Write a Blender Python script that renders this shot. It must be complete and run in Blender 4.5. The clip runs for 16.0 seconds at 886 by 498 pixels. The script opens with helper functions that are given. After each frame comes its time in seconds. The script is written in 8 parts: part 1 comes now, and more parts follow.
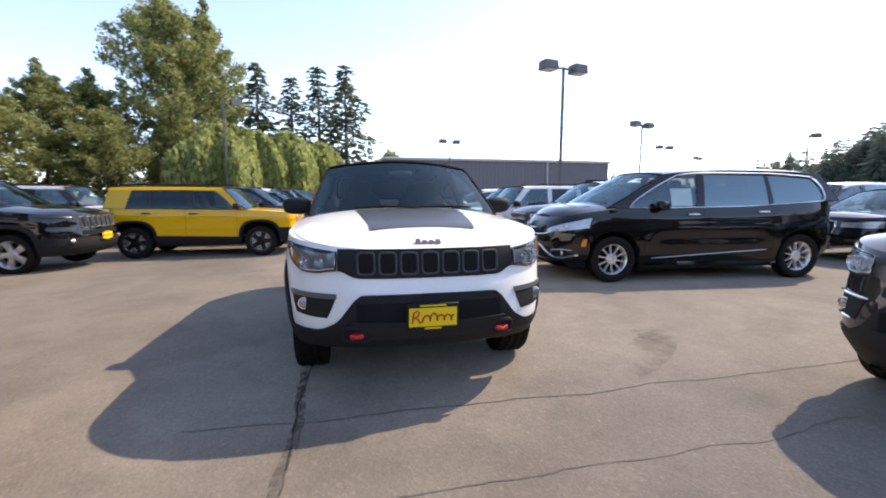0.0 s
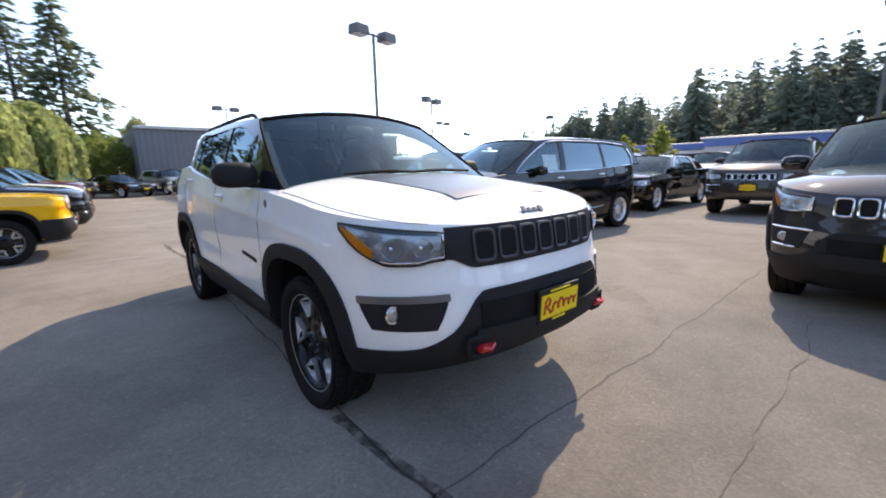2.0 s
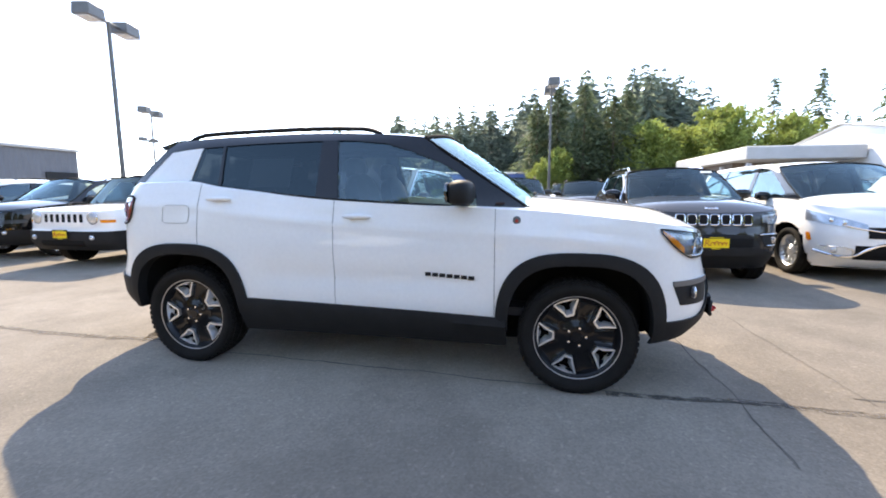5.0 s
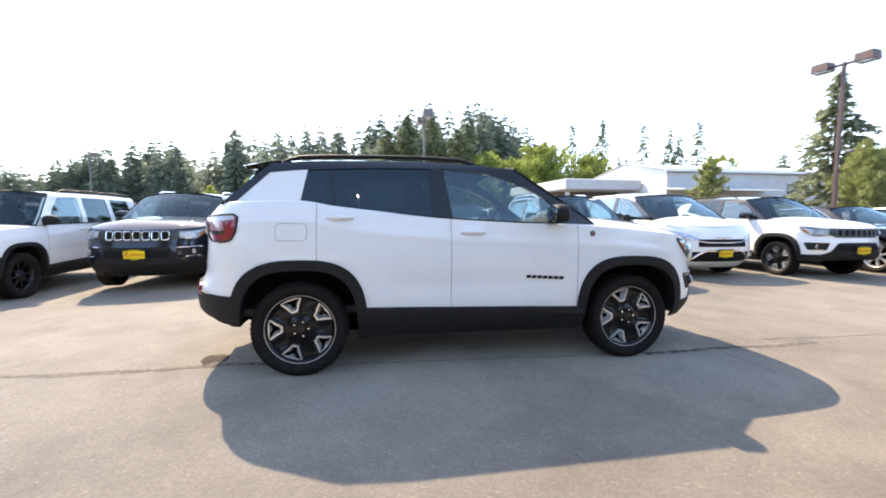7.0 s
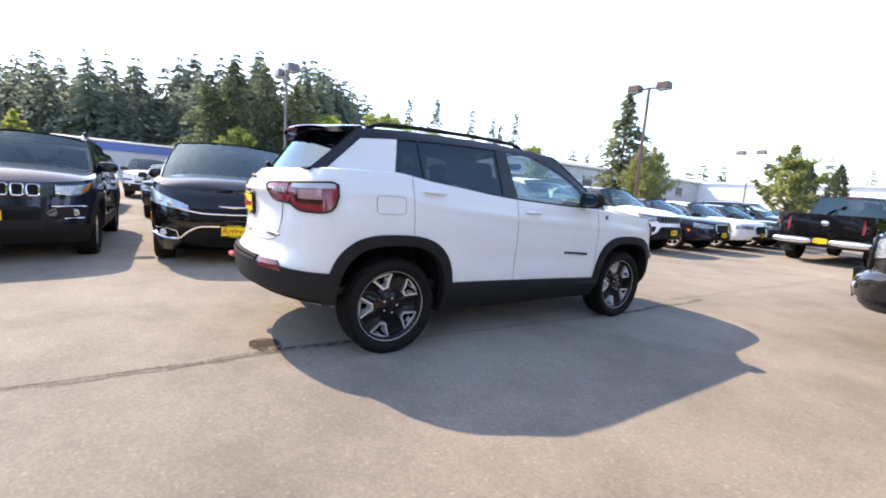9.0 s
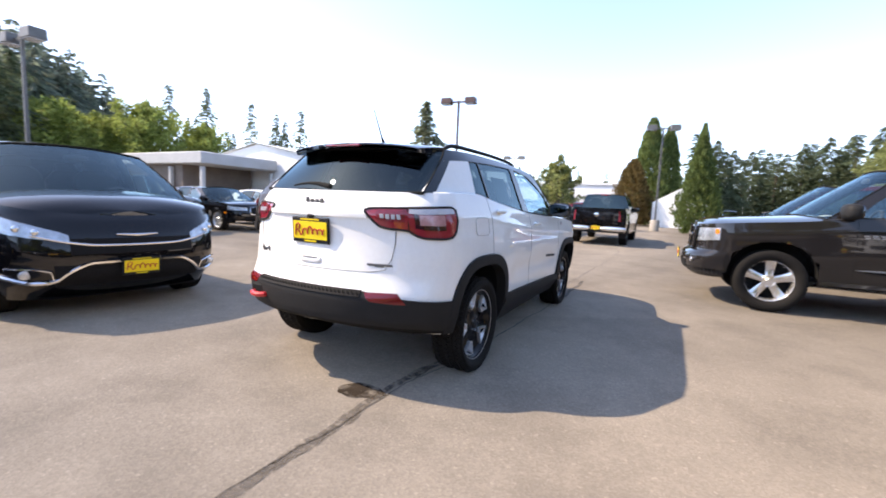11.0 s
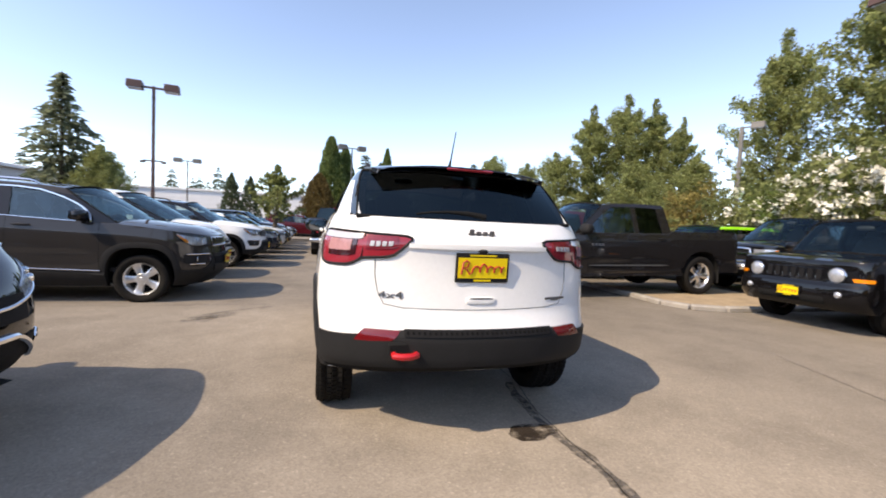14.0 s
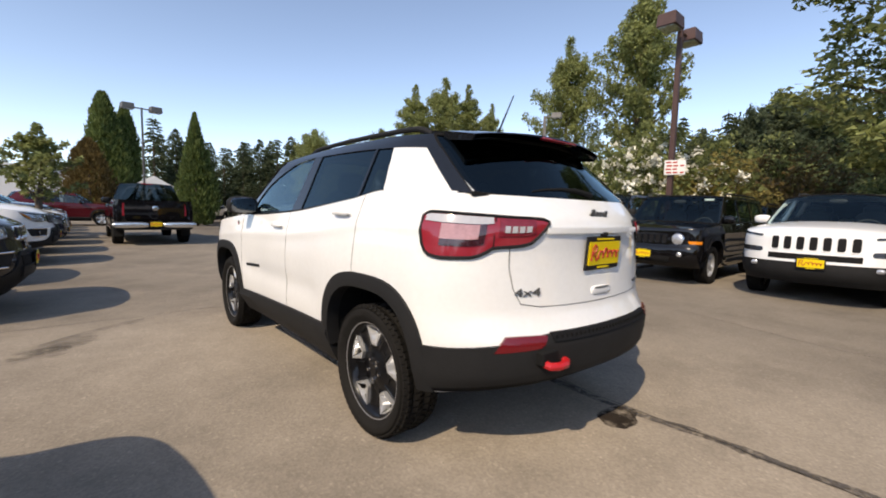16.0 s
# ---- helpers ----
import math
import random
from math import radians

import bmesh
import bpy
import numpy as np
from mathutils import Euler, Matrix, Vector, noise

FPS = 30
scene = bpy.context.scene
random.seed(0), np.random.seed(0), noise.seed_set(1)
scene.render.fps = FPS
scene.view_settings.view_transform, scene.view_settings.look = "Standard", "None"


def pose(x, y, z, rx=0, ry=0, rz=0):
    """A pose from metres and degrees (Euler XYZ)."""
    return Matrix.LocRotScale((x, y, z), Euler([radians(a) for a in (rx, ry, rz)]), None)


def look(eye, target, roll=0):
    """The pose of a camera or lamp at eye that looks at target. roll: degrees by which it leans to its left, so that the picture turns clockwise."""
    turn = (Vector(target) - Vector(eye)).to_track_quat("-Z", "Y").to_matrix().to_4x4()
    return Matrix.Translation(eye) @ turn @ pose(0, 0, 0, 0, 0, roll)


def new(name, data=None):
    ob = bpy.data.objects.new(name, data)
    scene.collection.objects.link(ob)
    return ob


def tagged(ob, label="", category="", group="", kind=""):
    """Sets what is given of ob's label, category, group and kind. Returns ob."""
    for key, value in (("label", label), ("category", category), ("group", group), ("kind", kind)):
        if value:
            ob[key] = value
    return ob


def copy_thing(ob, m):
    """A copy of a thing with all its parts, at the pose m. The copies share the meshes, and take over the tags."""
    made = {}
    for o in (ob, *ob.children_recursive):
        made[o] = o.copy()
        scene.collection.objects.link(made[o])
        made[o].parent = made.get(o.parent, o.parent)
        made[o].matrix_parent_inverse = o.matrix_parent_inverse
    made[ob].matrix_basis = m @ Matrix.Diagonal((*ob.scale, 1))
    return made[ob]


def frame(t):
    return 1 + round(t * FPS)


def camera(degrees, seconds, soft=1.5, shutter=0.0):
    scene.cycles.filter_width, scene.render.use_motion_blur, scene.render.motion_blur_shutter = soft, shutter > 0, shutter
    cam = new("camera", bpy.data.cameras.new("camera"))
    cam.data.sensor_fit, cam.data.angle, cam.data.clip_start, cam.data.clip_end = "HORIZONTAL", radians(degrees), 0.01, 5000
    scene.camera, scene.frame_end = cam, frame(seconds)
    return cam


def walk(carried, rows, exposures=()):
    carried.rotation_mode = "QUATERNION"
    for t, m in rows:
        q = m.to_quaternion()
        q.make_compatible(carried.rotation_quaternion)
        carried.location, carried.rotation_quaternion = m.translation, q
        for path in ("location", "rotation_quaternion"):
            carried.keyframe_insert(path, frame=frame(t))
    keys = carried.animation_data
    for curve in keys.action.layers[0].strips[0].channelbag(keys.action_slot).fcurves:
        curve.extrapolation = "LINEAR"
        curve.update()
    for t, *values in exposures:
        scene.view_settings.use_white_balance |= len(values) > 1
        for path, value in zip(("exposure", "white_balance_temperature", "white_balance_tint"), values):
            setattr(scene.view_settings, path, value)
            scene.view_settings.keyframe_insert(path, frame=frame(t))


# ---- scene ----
cam = camera(92.7, 16.0, soft=1.8, shutter=0.35)
PATH = [
    (0, (-0.445, -4.624, 1.282), (-0.036, -2.682, 1.035), -0.0),
    (0.5, (-0.784, -4.339, 1.264), (-0.135, -2.458, 1.062), 0.2),
    (1, (-1.169, -4.09, 1.243), (-0.31, -2.302, 0.987), 0.3),
    (1.5, (-1.432, -3.743, 1.219), (-0.339, -2.09, 0.946), -0.8),
    (2, (-1.66, -3.323, 1.203), (-0.378, -1.834, 0.832), -1.4),
    (2.5, (-1.807, -2.86, 1.188), (-0.333, -1.57, 0.784), -2.2),
    (3, (-2.054, -2.437, 1.18), (-0.431, -1.32, 0.839), -2.7),
    (3.5, (-2.381, -2.059, 1.187), (-0.645, -1.119, 0.868), -3.8),
    (6, (-3.849, -0.166, 1.195), (-1.863, -0.13, 0.963), 0.9),
    (6.5, (-3.977, 0.345, 1.189), (-1.996, 0.202, 0.958), -0.3),
    (7, (-4.022, 0.818, 1.18), (-2.058, 0.473, 1.023), 0.2),
    (7.5, (-4.046, 1.328, 1.154), (-2.133, 0.773, 0.977), 0.5),
    (8, (-3.956, 1.806, 1.167), (-2.117, 1.049, 0.949), 2.4),
    (10.5, (-2.411, 3.769, 1.185), (-1.22, 2.182, 0.937), 3.0),
    (11, (-2.03, 4.104, 1.205), (-1.092, 2.351, 0.993), 2.6),
    (11.5, (-1.569, 4.3, 1.209), (-0.904, 2.425, 1.005), 2.2),
    (12, (-1.07, 4.436, 1.206), (-0.73, 2.473, 1.029), 1.9),
    (12.5, (-0.591, 4.488, 1.203), (-0.519, 2.497, 1.023), 2.5),
    (13, (-0.084, 4.507, 1.21), (-0.243, 2.519, 1.058), 2.9),
    (13.5, (0.392, 4.461, 1.209), (0.046, 2.494, 1.097), 3.3),
    (14, (0.859, 4.321, 1.21), (0.313, 2.399, 1.114), 2.5),
    (14.5, (1.274, 4.139, 1.195), (0.483, 2.305, 1.08), 2.2),
    (15, (1.574, 3.827, 1.203), (0.611, 2.08, 1.054), 1.5),
    (15.5, (1.86, 3.556, 1.195), (0.671, 1.957, 1.015), 0.3),
    (16, (1.979, 3.198, 1.183), (0.682, 1.685, 1.008), 1.4),
]
walk(cam, [(t, look(e, a, r)) for t, e, a, r in PATH],
     exposures=[(0, 1.24, 7900, 16), (2, 1.3, 7700, 14), (3.5, 1.76, 7700, 12), (6, 2.12, 8200, 11), (8, 2.07, 8050, 13), (10.5, 1.68, 7750, 16), (12.5, 1.24, 7950, 16), (14.5, 0.74, 8000, 13), (16, 0.40, 8050, 12)])

# ---- light ----
SUN_EL, SUN_AZ = radians(42.8), radians(68.7)
world = bpy.data.worlds.new("sky")
scene.world = world
world.use_nodes = True
wn = world.node_tree.nodes
sky = wn.new("ShaderNodeTexSky")
sky.sky_type = "NISHITA"
sky.sun_disc = False
sky.sun_elevation, sky.sun_rotation = SUN_EL, SUN_AZ
sky.air_density, sky.dust_density, sky.ozone_density = 0.6, 0.26, 1.2
wn["Background"].inputs["Strength"].default_value = 0.24
world.node_tree.links.new(sky.outputs[0], wn["Background"].inputs["Color"])
sun = new("sun", bpy.data.lights.new("sun", "SUN"))
sun.data.energy, sun.data.angle, sun.data.color = 2.95, radians(0.6), (1.0, 0.92, 0.80)
sun.matrix_world = look((0, 0, 0), (-math.sin(SUN_AZ), -math.cos(SUN_AZ), -math.tan(SUN_EL)))


# ---- materials ----
def mat(name, color, rough=0.5, metal=0.0, vary=0.0, scale=6.0, bump=0.0, bump_scale=60.0, coat=0.0, island=0.0, spec=0.5, emit=None, island_rand=False):
    m = bpy.data.materials.new(name)
    m.use_nodes = True
    nt = m.node_tree
    b = nt.nodes["Principled BSDF"]
    b.inputs["Base Color"].default_value = (*color, 1)
    b.inputs["Roughness"].default_value = rough
    b.inputs["Metallic"].default_value = metal
    b.inputs["Coat Weight"].default_value = coat
    b.inputs["Coat Roughness"].default_value = 0.03
    b.inputs["Specular IOR Level"].default_value = spec
    if emit:
        b.inputs["Emission Color"].default_value = (*color, 1)
        b.inputs["Emission Strength"].default_value = emit
    tex = nt.nodes.new("ShaderNodeTexCoord")
    last = None
    if vary:
        n1 = nt.nodes.new("ShaderNodeTexNoise")
        n1.inputs["Scale"].default_value = scale
        n1.inputs["Detail"].default_value = 8
        nt.links.new(tex.outputs["Object"], n1.inputs["Vector"])
        n2 = nt.nodes.new("ShaderNodeTexNoise")
        n2.inputs["Scale"].default_value = scale * 14
        n2.inputs["Detail"].default_value = 4
        nt.links.new(tex.outputs["Object"], n2.inputs["Vector"])
        add = nt.nodes.new("ShaderNodeMath")
        add.operation = "ADD"
        nt.links.new(n1.outputs["Fac"], add.inputs[0])
        nt.links.new(n2.outputs["Fac"], add.inputs[1])
        ramp = nt.nodes.new("ShaderNodeMapRange")
        ramp.inputs["From Min"].default_value, ramp.inputs["From Max"].default_value = 0.65, 1.35
        ramp.inputs["To Min"].default_value, ramp.inputs["To Max"].default_value = 1 - vary, 1 + vary
        nt.links.new(add.outputs[0], ramp.inputs["Value"])
        last = ramp.outputs[0]
    if island:
        geo = nt.nodes.new("ShaderNodeNewGeometry")
        ir = nt.nodes.new("ShaderNodeMapRange")
        ir.inputs["To Min"].default_value, ir.inputs["To Max"].default_value = 1 - island, 1 + island
        nt.links.new(geo.outputs["Random Per Island"], ir.inputs["Value"])
        if last:
            mul = nt.nodes.new("ShaderNodeMath")
            mul.operation = "MULTIPLY"
            nt.links.new(last, mul.inputs[0])
            nt.links.new(ir.outputs[0], mul.inputs[1])
            last = mul.outputs[0]
        else:
            last = ir.outputs[0]
    if last:
        mix = nt.nodes.new("ShaderNodeMix")
        mix.data_type = "RGBA"
        mix.blend_type = "MULTIPLY"
        mix.inputs["Factor"].default_value = 1.0
        mix.inputs["A"].default_value = (*color, 1)
        nt.links.new(last, mix.inputs["B"])
        nt.links.new(mix.outputs["Result"], b.inputs["Base Color"])
    if bump:
        bn = nt.nodes.new("ShaderNodeTexNoise")
        bn.inputs["Scale"].default_value = bump_scale
        bn.inputs["Detail"].default_value = 6
        nt.links.new(tex.outputs["Object"], bn.inputs["Vector"])
        bp = nt.nodes.new("ShaderNodeBump")
        bp.inputs["Strength"].default_value = bump
        bp.inputs["Distance"].default_value = 0.01
        nt.links.new(bn.outputs["Fac"], bp.inputs["Height"])
        nt.links.new(bp.outputs["Normal"], b.inputs["Normal"])
    return m


def glass(name, tint, gloss=0.01, base=0.05, power=4.5):
    """A thin pane: tinted see-through with a Fresnel gloss."""
    m = bpy.data.materials.new(name)
    m.use_nodes = True
    nt = m.node_tree
    nt.nodes.remove(nt.nodes["Principled BSDF"])
    out = nt.nodes["Material Output"]
    tr = nt.nodes.new("ShaderNodeBsdfTransparent")
    tr.inputs["Color"].default_value = (*tint, 1)
    gl = nt.nodes.new("ShaderNodeBsdfGlossy")
    gl.inputs["Roughness"].default_value = gloss
    gl.inputs["Color"].default_value = (0.55, 0.74, 0.80, 1)
    fr = nt.nodes.new("ShaderNodeLayerWeight")
    fr.inputs["Blend"].default_value = 0.5
    pw = nt.nodes.new("ShaderNodeMath")
    pw.operation = "POWER"
    pw.inputs[1].default_value = power
    nt.links.new(fr.outputs["Facing"], pw.inputs[0])
    k = nt.nodes.new("ShaderNodeMath")
    k.operation, k.use_clamp = "MULTIPLY_ADD", True
    k.inputs[1].default_value, k.inputs[2].default_value = 0.7, base
    nt.links.new(pw.outputs[0], k.inputs[0])
    mx = nt.nodes.new("ShaderNodeMixShader")
    nt.links.new(k.outputs[0], mx.inputs[0])
    nt.links.new(tr.outputs[0], mx.inputs[1])
    nt.links.new(gl.outputs[0], mx.inputs[2])
    nt.links.new(mx.outputs[0], out.inputs["Surface"])
    return m


def leafmat(name, color, island=0.45, thin=0.5):
    """Leaves: diffuse with some light let through, each clump its own shade."""
    m = mat(name, color, 0.6, island=island, vary=0.25, scale=0.5, spec=0.25)
    nt = m.node_tree
    b = nt.nodes["Principled BSDF"]
    t = nt.nodes.new("ShaderNodeBsdfTranslucent")
    src = b.inputs["Base Color"].links[0].from_socket
    nt.links.new(src, t.inputs["Color"])
    mx = nt.nodes.new("ShaderNodeMixShader")
    mx.inputs[0].default_value = thin
    nt.links.new(b.outputs[0], mx.inputs[1])
    nt.links.new(t.outputs[0], mx.inputs[2])
    nt.links.new(mx.outputs[0], nt.nodes["Material Output"].inputs["Surface"])
    return m


def paint(name, color, metal=0.0):
    return mat(name, color, 0.25 if metal else 0.3, metal, vary=0.03, scale=3, coat=1.0, spec=0.0)


WHITE = paint("white_paint", (0.84, 0.84, 0.825))
BLACK = paint("black_paint", (0.006, 0.0055, 0.006))
NAVY = paint("navy_paint", (0.014, 0.017, 0.028))
GREY = paint("granite_paint", (0.030, 0.028, 0.0275))
TAUPE = paint("taupe_paint", (0.042, 0.036, 0.032), 0.2)
BROWNGREY = paint("dark_brown_paint", (0.0165, 0.0150, 0.0152))
YELLOW = paint("yellow_paint", (0.78, 0.42, 0.01))
RED = paint("red_paint", (0.085, 0.008, 0.012))
SILVER = paint("silver_paint", (0.45, 0.46, 0.47), 0.7)
LIME = paint("lime_paint", (0.28, 0.75, 0.02))
ORANGE = paint("orange_paint", (0.75, 0.2, 0.02))
ROOFBLACK = paint("gloss_black_roof", (0.010, 0.011, 0.014))
PLASTIC = mat("black_plastic", (0.0195, 0.0195, 0.020), 0.62, spec=0.15, vary=0.15, scale=8, bump=0.02, bump_scale=400)
DECALBLACK = mat("matt_black_film", (0.045, 0.046, 0.047), 0.33, vary=0.1)
DARK = mat("dark_void", (0.012, 0.012, 0.012), 0.85, vary=0.2, spec=0.12)
MESHBLACK = mat("grille_mesh", (0.010, 0.010, 0.011), 0.75, vary=0.4, scale=60, spec=0.15)
SLOTGREY = mat("dark_satin_slot_ring", (0.055, 0.057, 0.061), 0.4, 0.5, vary=0.08)
SATIN = mat("satin_grey_trim", (0.16, 0.165, 0.17), 0.38, 0.6, vary=0.08)
CHROME = mat("chrome", (0.75, 0.76, 0.78), 0.08, 1.0, vary=0.03)
ALLOY = mat("machined_alloy", (0.78, 0.79, 0.80), 0.3, 0.75, vary=0.06, scale=10)
BRIGHTRIM = mat("polished_wheel_metal", (0.80, 0.80, 0.80), 0.2, 0.85, vary=0.05, scale=10)
ALLOYBLACK = mat("black_wheel_paint", (0.007, 0.007, 0.008), 0.3, coat=0.5, vary=0.05, spec=0.1)
RUBBER = mat("tyre_rubber", (0.014, 0.013, 0.012), 0.8, spec=0.15, vary=0.25, scale=9, bump=0.04, bump_scale=120)
SEAT = mat("seat_cloth", (0.02, 0.02, 0.021), 0.85, vary=0.2, scale=20, bump=0.03, bump_scale=300)
DASH = mat("dash_plastic", (0.025, 0.025, 0.027), 0.6, vary=0.1)
TAILRED = mat("red_lens", (0.29, 0.020, 0.032), 0.1, coat=0.7, vary=0.08, scale=40)
TAILDARK = mat("smoked_red_lens", (0.045, 0.010, 0.013), 0.08, coat=0.7, vary=0.1, scale=40)
TAILMID = mat("deep_red_lens", (0.20, 0.015, 0.025), 0.1, coat=0.7, vary=0.3, scale=40)
TAILCLEAR = mat("clear_reverse_lens", (0.46, 0.46, 0.49), 0.1, coat=0.8, vary=0.1, scale=50)
TAILPINK = mat("pink_clear_lens", (0.46, 0.24, 0.25), 0.12, coat=0.8, vary=0.25, scale=30)
REFLECTOR = mat("red_reflector", (0.15, 0.005, 0.008), 0.2, coat=0.5, vary=0.2, scale=90)
AMBER = mat("amber_lens", (0.75, 0.22, 0.01), 0.15, coat=0.6, vary=0.1, scale=60)
LAMPSHELL = mat("headlamp_shell", (0.58, 0.59, 0.61), 0.2, 0.6, vary=0.5, scale=12, bump=0.6, bump_scale=20)
LAMPCLEAR = mat("clear_lamp_inside", (0.34, 0.345, 0.36), 0.16, 0.6, vary=0.4, scale=9, bump=0.35, bump_scale=14)
TRIMGREY = mat("bright_satin_strip", (0.42, 0.42, 0.43), 0.3, 0.7, vary=0.1)
MIRROR = mat("mirror_glass", (0.13, 0.14, 0.15), 0.02, 1.0)
GAP = mat("panel_gap_shade", (0.16, 0.16, 0.16), 0.8, vary=0.1)
LAMPDARK = mat("headlamp_dark", (0.03, 0.032, 0.036), 0.2, vary=0.2)
HOOKRED = mat("red_hook_paint", (0.55, 0.015, 0.02), 0.35, coat=0.3, vary=0.05)
PLATEYELLOW = mat("yellow_plate", (0.85, 0.62, 0.01), 0.5, vary=0.04)
PLATEBLACK = mat("plate_frame_black", (0.016, 0.016, 0.017), 0.55, vary=0.1, spec=0.2)
PLATERED = mat("red_print", (0.45, 0.03, 0.02), 0.5, vary=0.05)
PAPER = mat("white_paper", (0.75, 0.75, 0.72), 0.7, vary=0.05)
GLASSCLEAR = glass("clear_glass", (0.72, 0.81, 0.79), base=0.055, power=4.0)
GLASSSIDE = glass("side_glass", (0.76, 0.85, 0.83), base=0.15, power=3.6)
GLASSTINT = glass("privacy_glass", (0.10, 0.11, 0.12), base=0.085)
GLASSVAN = glass("bright_privacy_glass", (0.10, 0.11, 0.12), base=0.26, power=3.2)
GLASSREAR = glass("dark_rear_glass", (0.055, 0.06, 0.065), base=0.065)
LENS = glass("lamp_lens", (0.88, 0.9, 0.92), base=0.04)


# ---- shapes ----
def pchip(pts):
    """A smooth curve through points that never overshoots."""
    xs = [p[0] for p in pts]
    ys = [p[1] for p in pts]
    n = len(xs)
    h = [xs[i + 1] - xs[i] for i in range(n - 1)]
    d = [(ys[i + 1] - ys[i]) / h[i] for i in range(n - 1)]
    m = [d[0]] + [0 if d[i - 1] * d[i] <= 0 else 2 * d[i - 1] * d[i] / (d[i - 1] + d[i]) for i in range(1, n - 1)] + [d[-1]]

    def f(x):
        if x <= xs[0]:
            return ys[0]
        if x >= xs[-1]:
            return ys[-1]
        i = 0
        while x > xs[i + 1]:
            i += 1
        t = (x - xs[i]) / h[i]
        return ((1 + 2 * t) * (1 - t) ** 2 * ys[i] + t * (1 - t) ** 2 * h[i] * m[i]
                + t * t * (3 - 2 * t) * ys[i + 1] + t * t * (t - 1) * h[i] * m[i + 1])
    return f


def lerp(a, b, t):
    return a + (b - a) * t


def smooth(t):
    t = max(0.0, min(1.0, t))
    return t * t * (3 - 2 * t)


class Geo:
    """Vertices and faces of one mesh."""

    def __init__(self):
        self.v, self.f = [], []

    def grid(self, rows, wrap=False, flip=False):
        b, m = len(self.v), len(rows[0])
        for r in rows:
            self.v.extend(tuple(p) for p in r)
        for i in range(len(rows) - 1):
            for j in range(m if wrap else m - 1):
                a, c = b + i * m + j, b + i * m + (j + 1) % m
                q = (a, c, c + m, a + m)
                self.f.append(q[::-1] if flip else q)
        return self

    def mirror(self):
        n = len(self.v)
        self.v += [(-x, y, z) for x, y, z in self.v]
        self.f += [tuple(i + n for i in reversed(f)) for f in self.f]
        return self

    def flipx(self):
        self.v = [(-x, y, z) for x, y, z in self.v]
        self.f = [tuple(reversed(f)) for f in self.f]
        return self

    def box(self, c, s, m=None, taper=1.0, bevel=0.0):
        """A box with chamfered edges, its top scaled by taper."""
        x, y, z = (a / 2 for a in s)
        e = min(bevel, x * 0.9, y * 0.9, z * 0.9)
        rings = []
        for zz, k, g in ((-z, e, 1.0), (-z + e, 0, 1.0), (z - e, 0, taper), (z, e, taper)) if e else ((-z, 0, 1.0), (z, 0, taper)):
            X, Y = x * g - k, y * g - k
            c2 = e * 0.6
            rings.append([Vector(p) for p in ((-X, -Y + c2, zz), (-X + c2, -Y, zz), (X - c2, -Y, zz), (X, -Y + c2, zz), (X, Y - c2, zz), (X - c2, Y, zz), (-X + c2, Y, zz), (-X, Y - c2, zz))]
                         if e else [Vector(p) for p in ((-X, -Y, zz), (X, -Y, zz), (X, Y, zz), (-X, Y, zz))])
        M = Matrix.Translation(c) @ (m if m else Matrix())
        rings = [[M @ p for p in r] for r in rings]
        b, k = len(self.v), len(rings[0])
        self.grid(rings, wrap=True)
        self.f.append(tuple(b + i for i in reversed(range(k))))
        t = b + (len(rings) - 1) * k
        self.f.append(tuple(t + i for i in range(k)))
        return self

    def tube(self, pts, r, seg=8, cap=True):
        """A round bar along points; r may be a list of radii."""
        pts = [Vector(p) for p in pts]
        rs = r if isinstance(r, (list, tuple)) else [r] * len(pts)
        rings = []
        for i, p in enumerate(pts):
            d = (pts[min(i + 1, len(pts) - 1)] - pts[max(i - 1, 0)]).normalized()
            u = d.orthogonal().normalized() if i == 0 else (u - d * u.dot(d)).normalized()
            w = d.cross(u)
            rings.append([p + (u * math.cos(2 * math.pi * k / seg) + w * math.sin(2 * math.pi * k / seg)) * rs[i] for k in range(seg)])
        b = len(self.v)
        self.grid(rings, wrap=True)
        if cap:
            self.f.append(tuple(b + i for i in reversed(range(seg))))
            t = b + (len(pts) - 1) * seg
            self.f.append(tuple(t + i for i in range(seg)))
        return self

    def blob(self, c, r, n=2.5, seg=16, rows=10, m=None):
        """A rounded block (superellipsoid)."""
        def sp(a, e):
            return math.copysign(abs(a) ** e, a)
        e = 2 / n
        M = m if m else Matrix()
        out = []
        for i in range(rows + 1):
            la = -math.pi / 2 + math.pi * i / rows
            out.append([Vector(c) + M @ Vector((r[0] * sp(math.cos(la), e) * sp(math.cos(2 * math.pi * k / seg), e),
                                               r[1] * sp(math.cos(la), e) * sp(math.sin(2 * math.pi * k / seg), e),
                                               r[2] * sp(math.sin(la), e))) for k in range(seg)])
        return self.grid(out, wrap=True)

    def lathe(self, prof, seg=40, c=(0, 0, 0)):
        """Turns (radius, x) pairs about the x axis."""
        return self.grid([[(c[0] + x, c[1] + r * math.cos(2 * math.pi * k / seg), c[2] + r * math.sin(2 * math.pi * k / seg)) for k in range(seg)] for r, x in prof], wrap=True)

    def move(self, m):
        self.v = [tuple(m @ Vector(p)) for p in self.v]
        return self


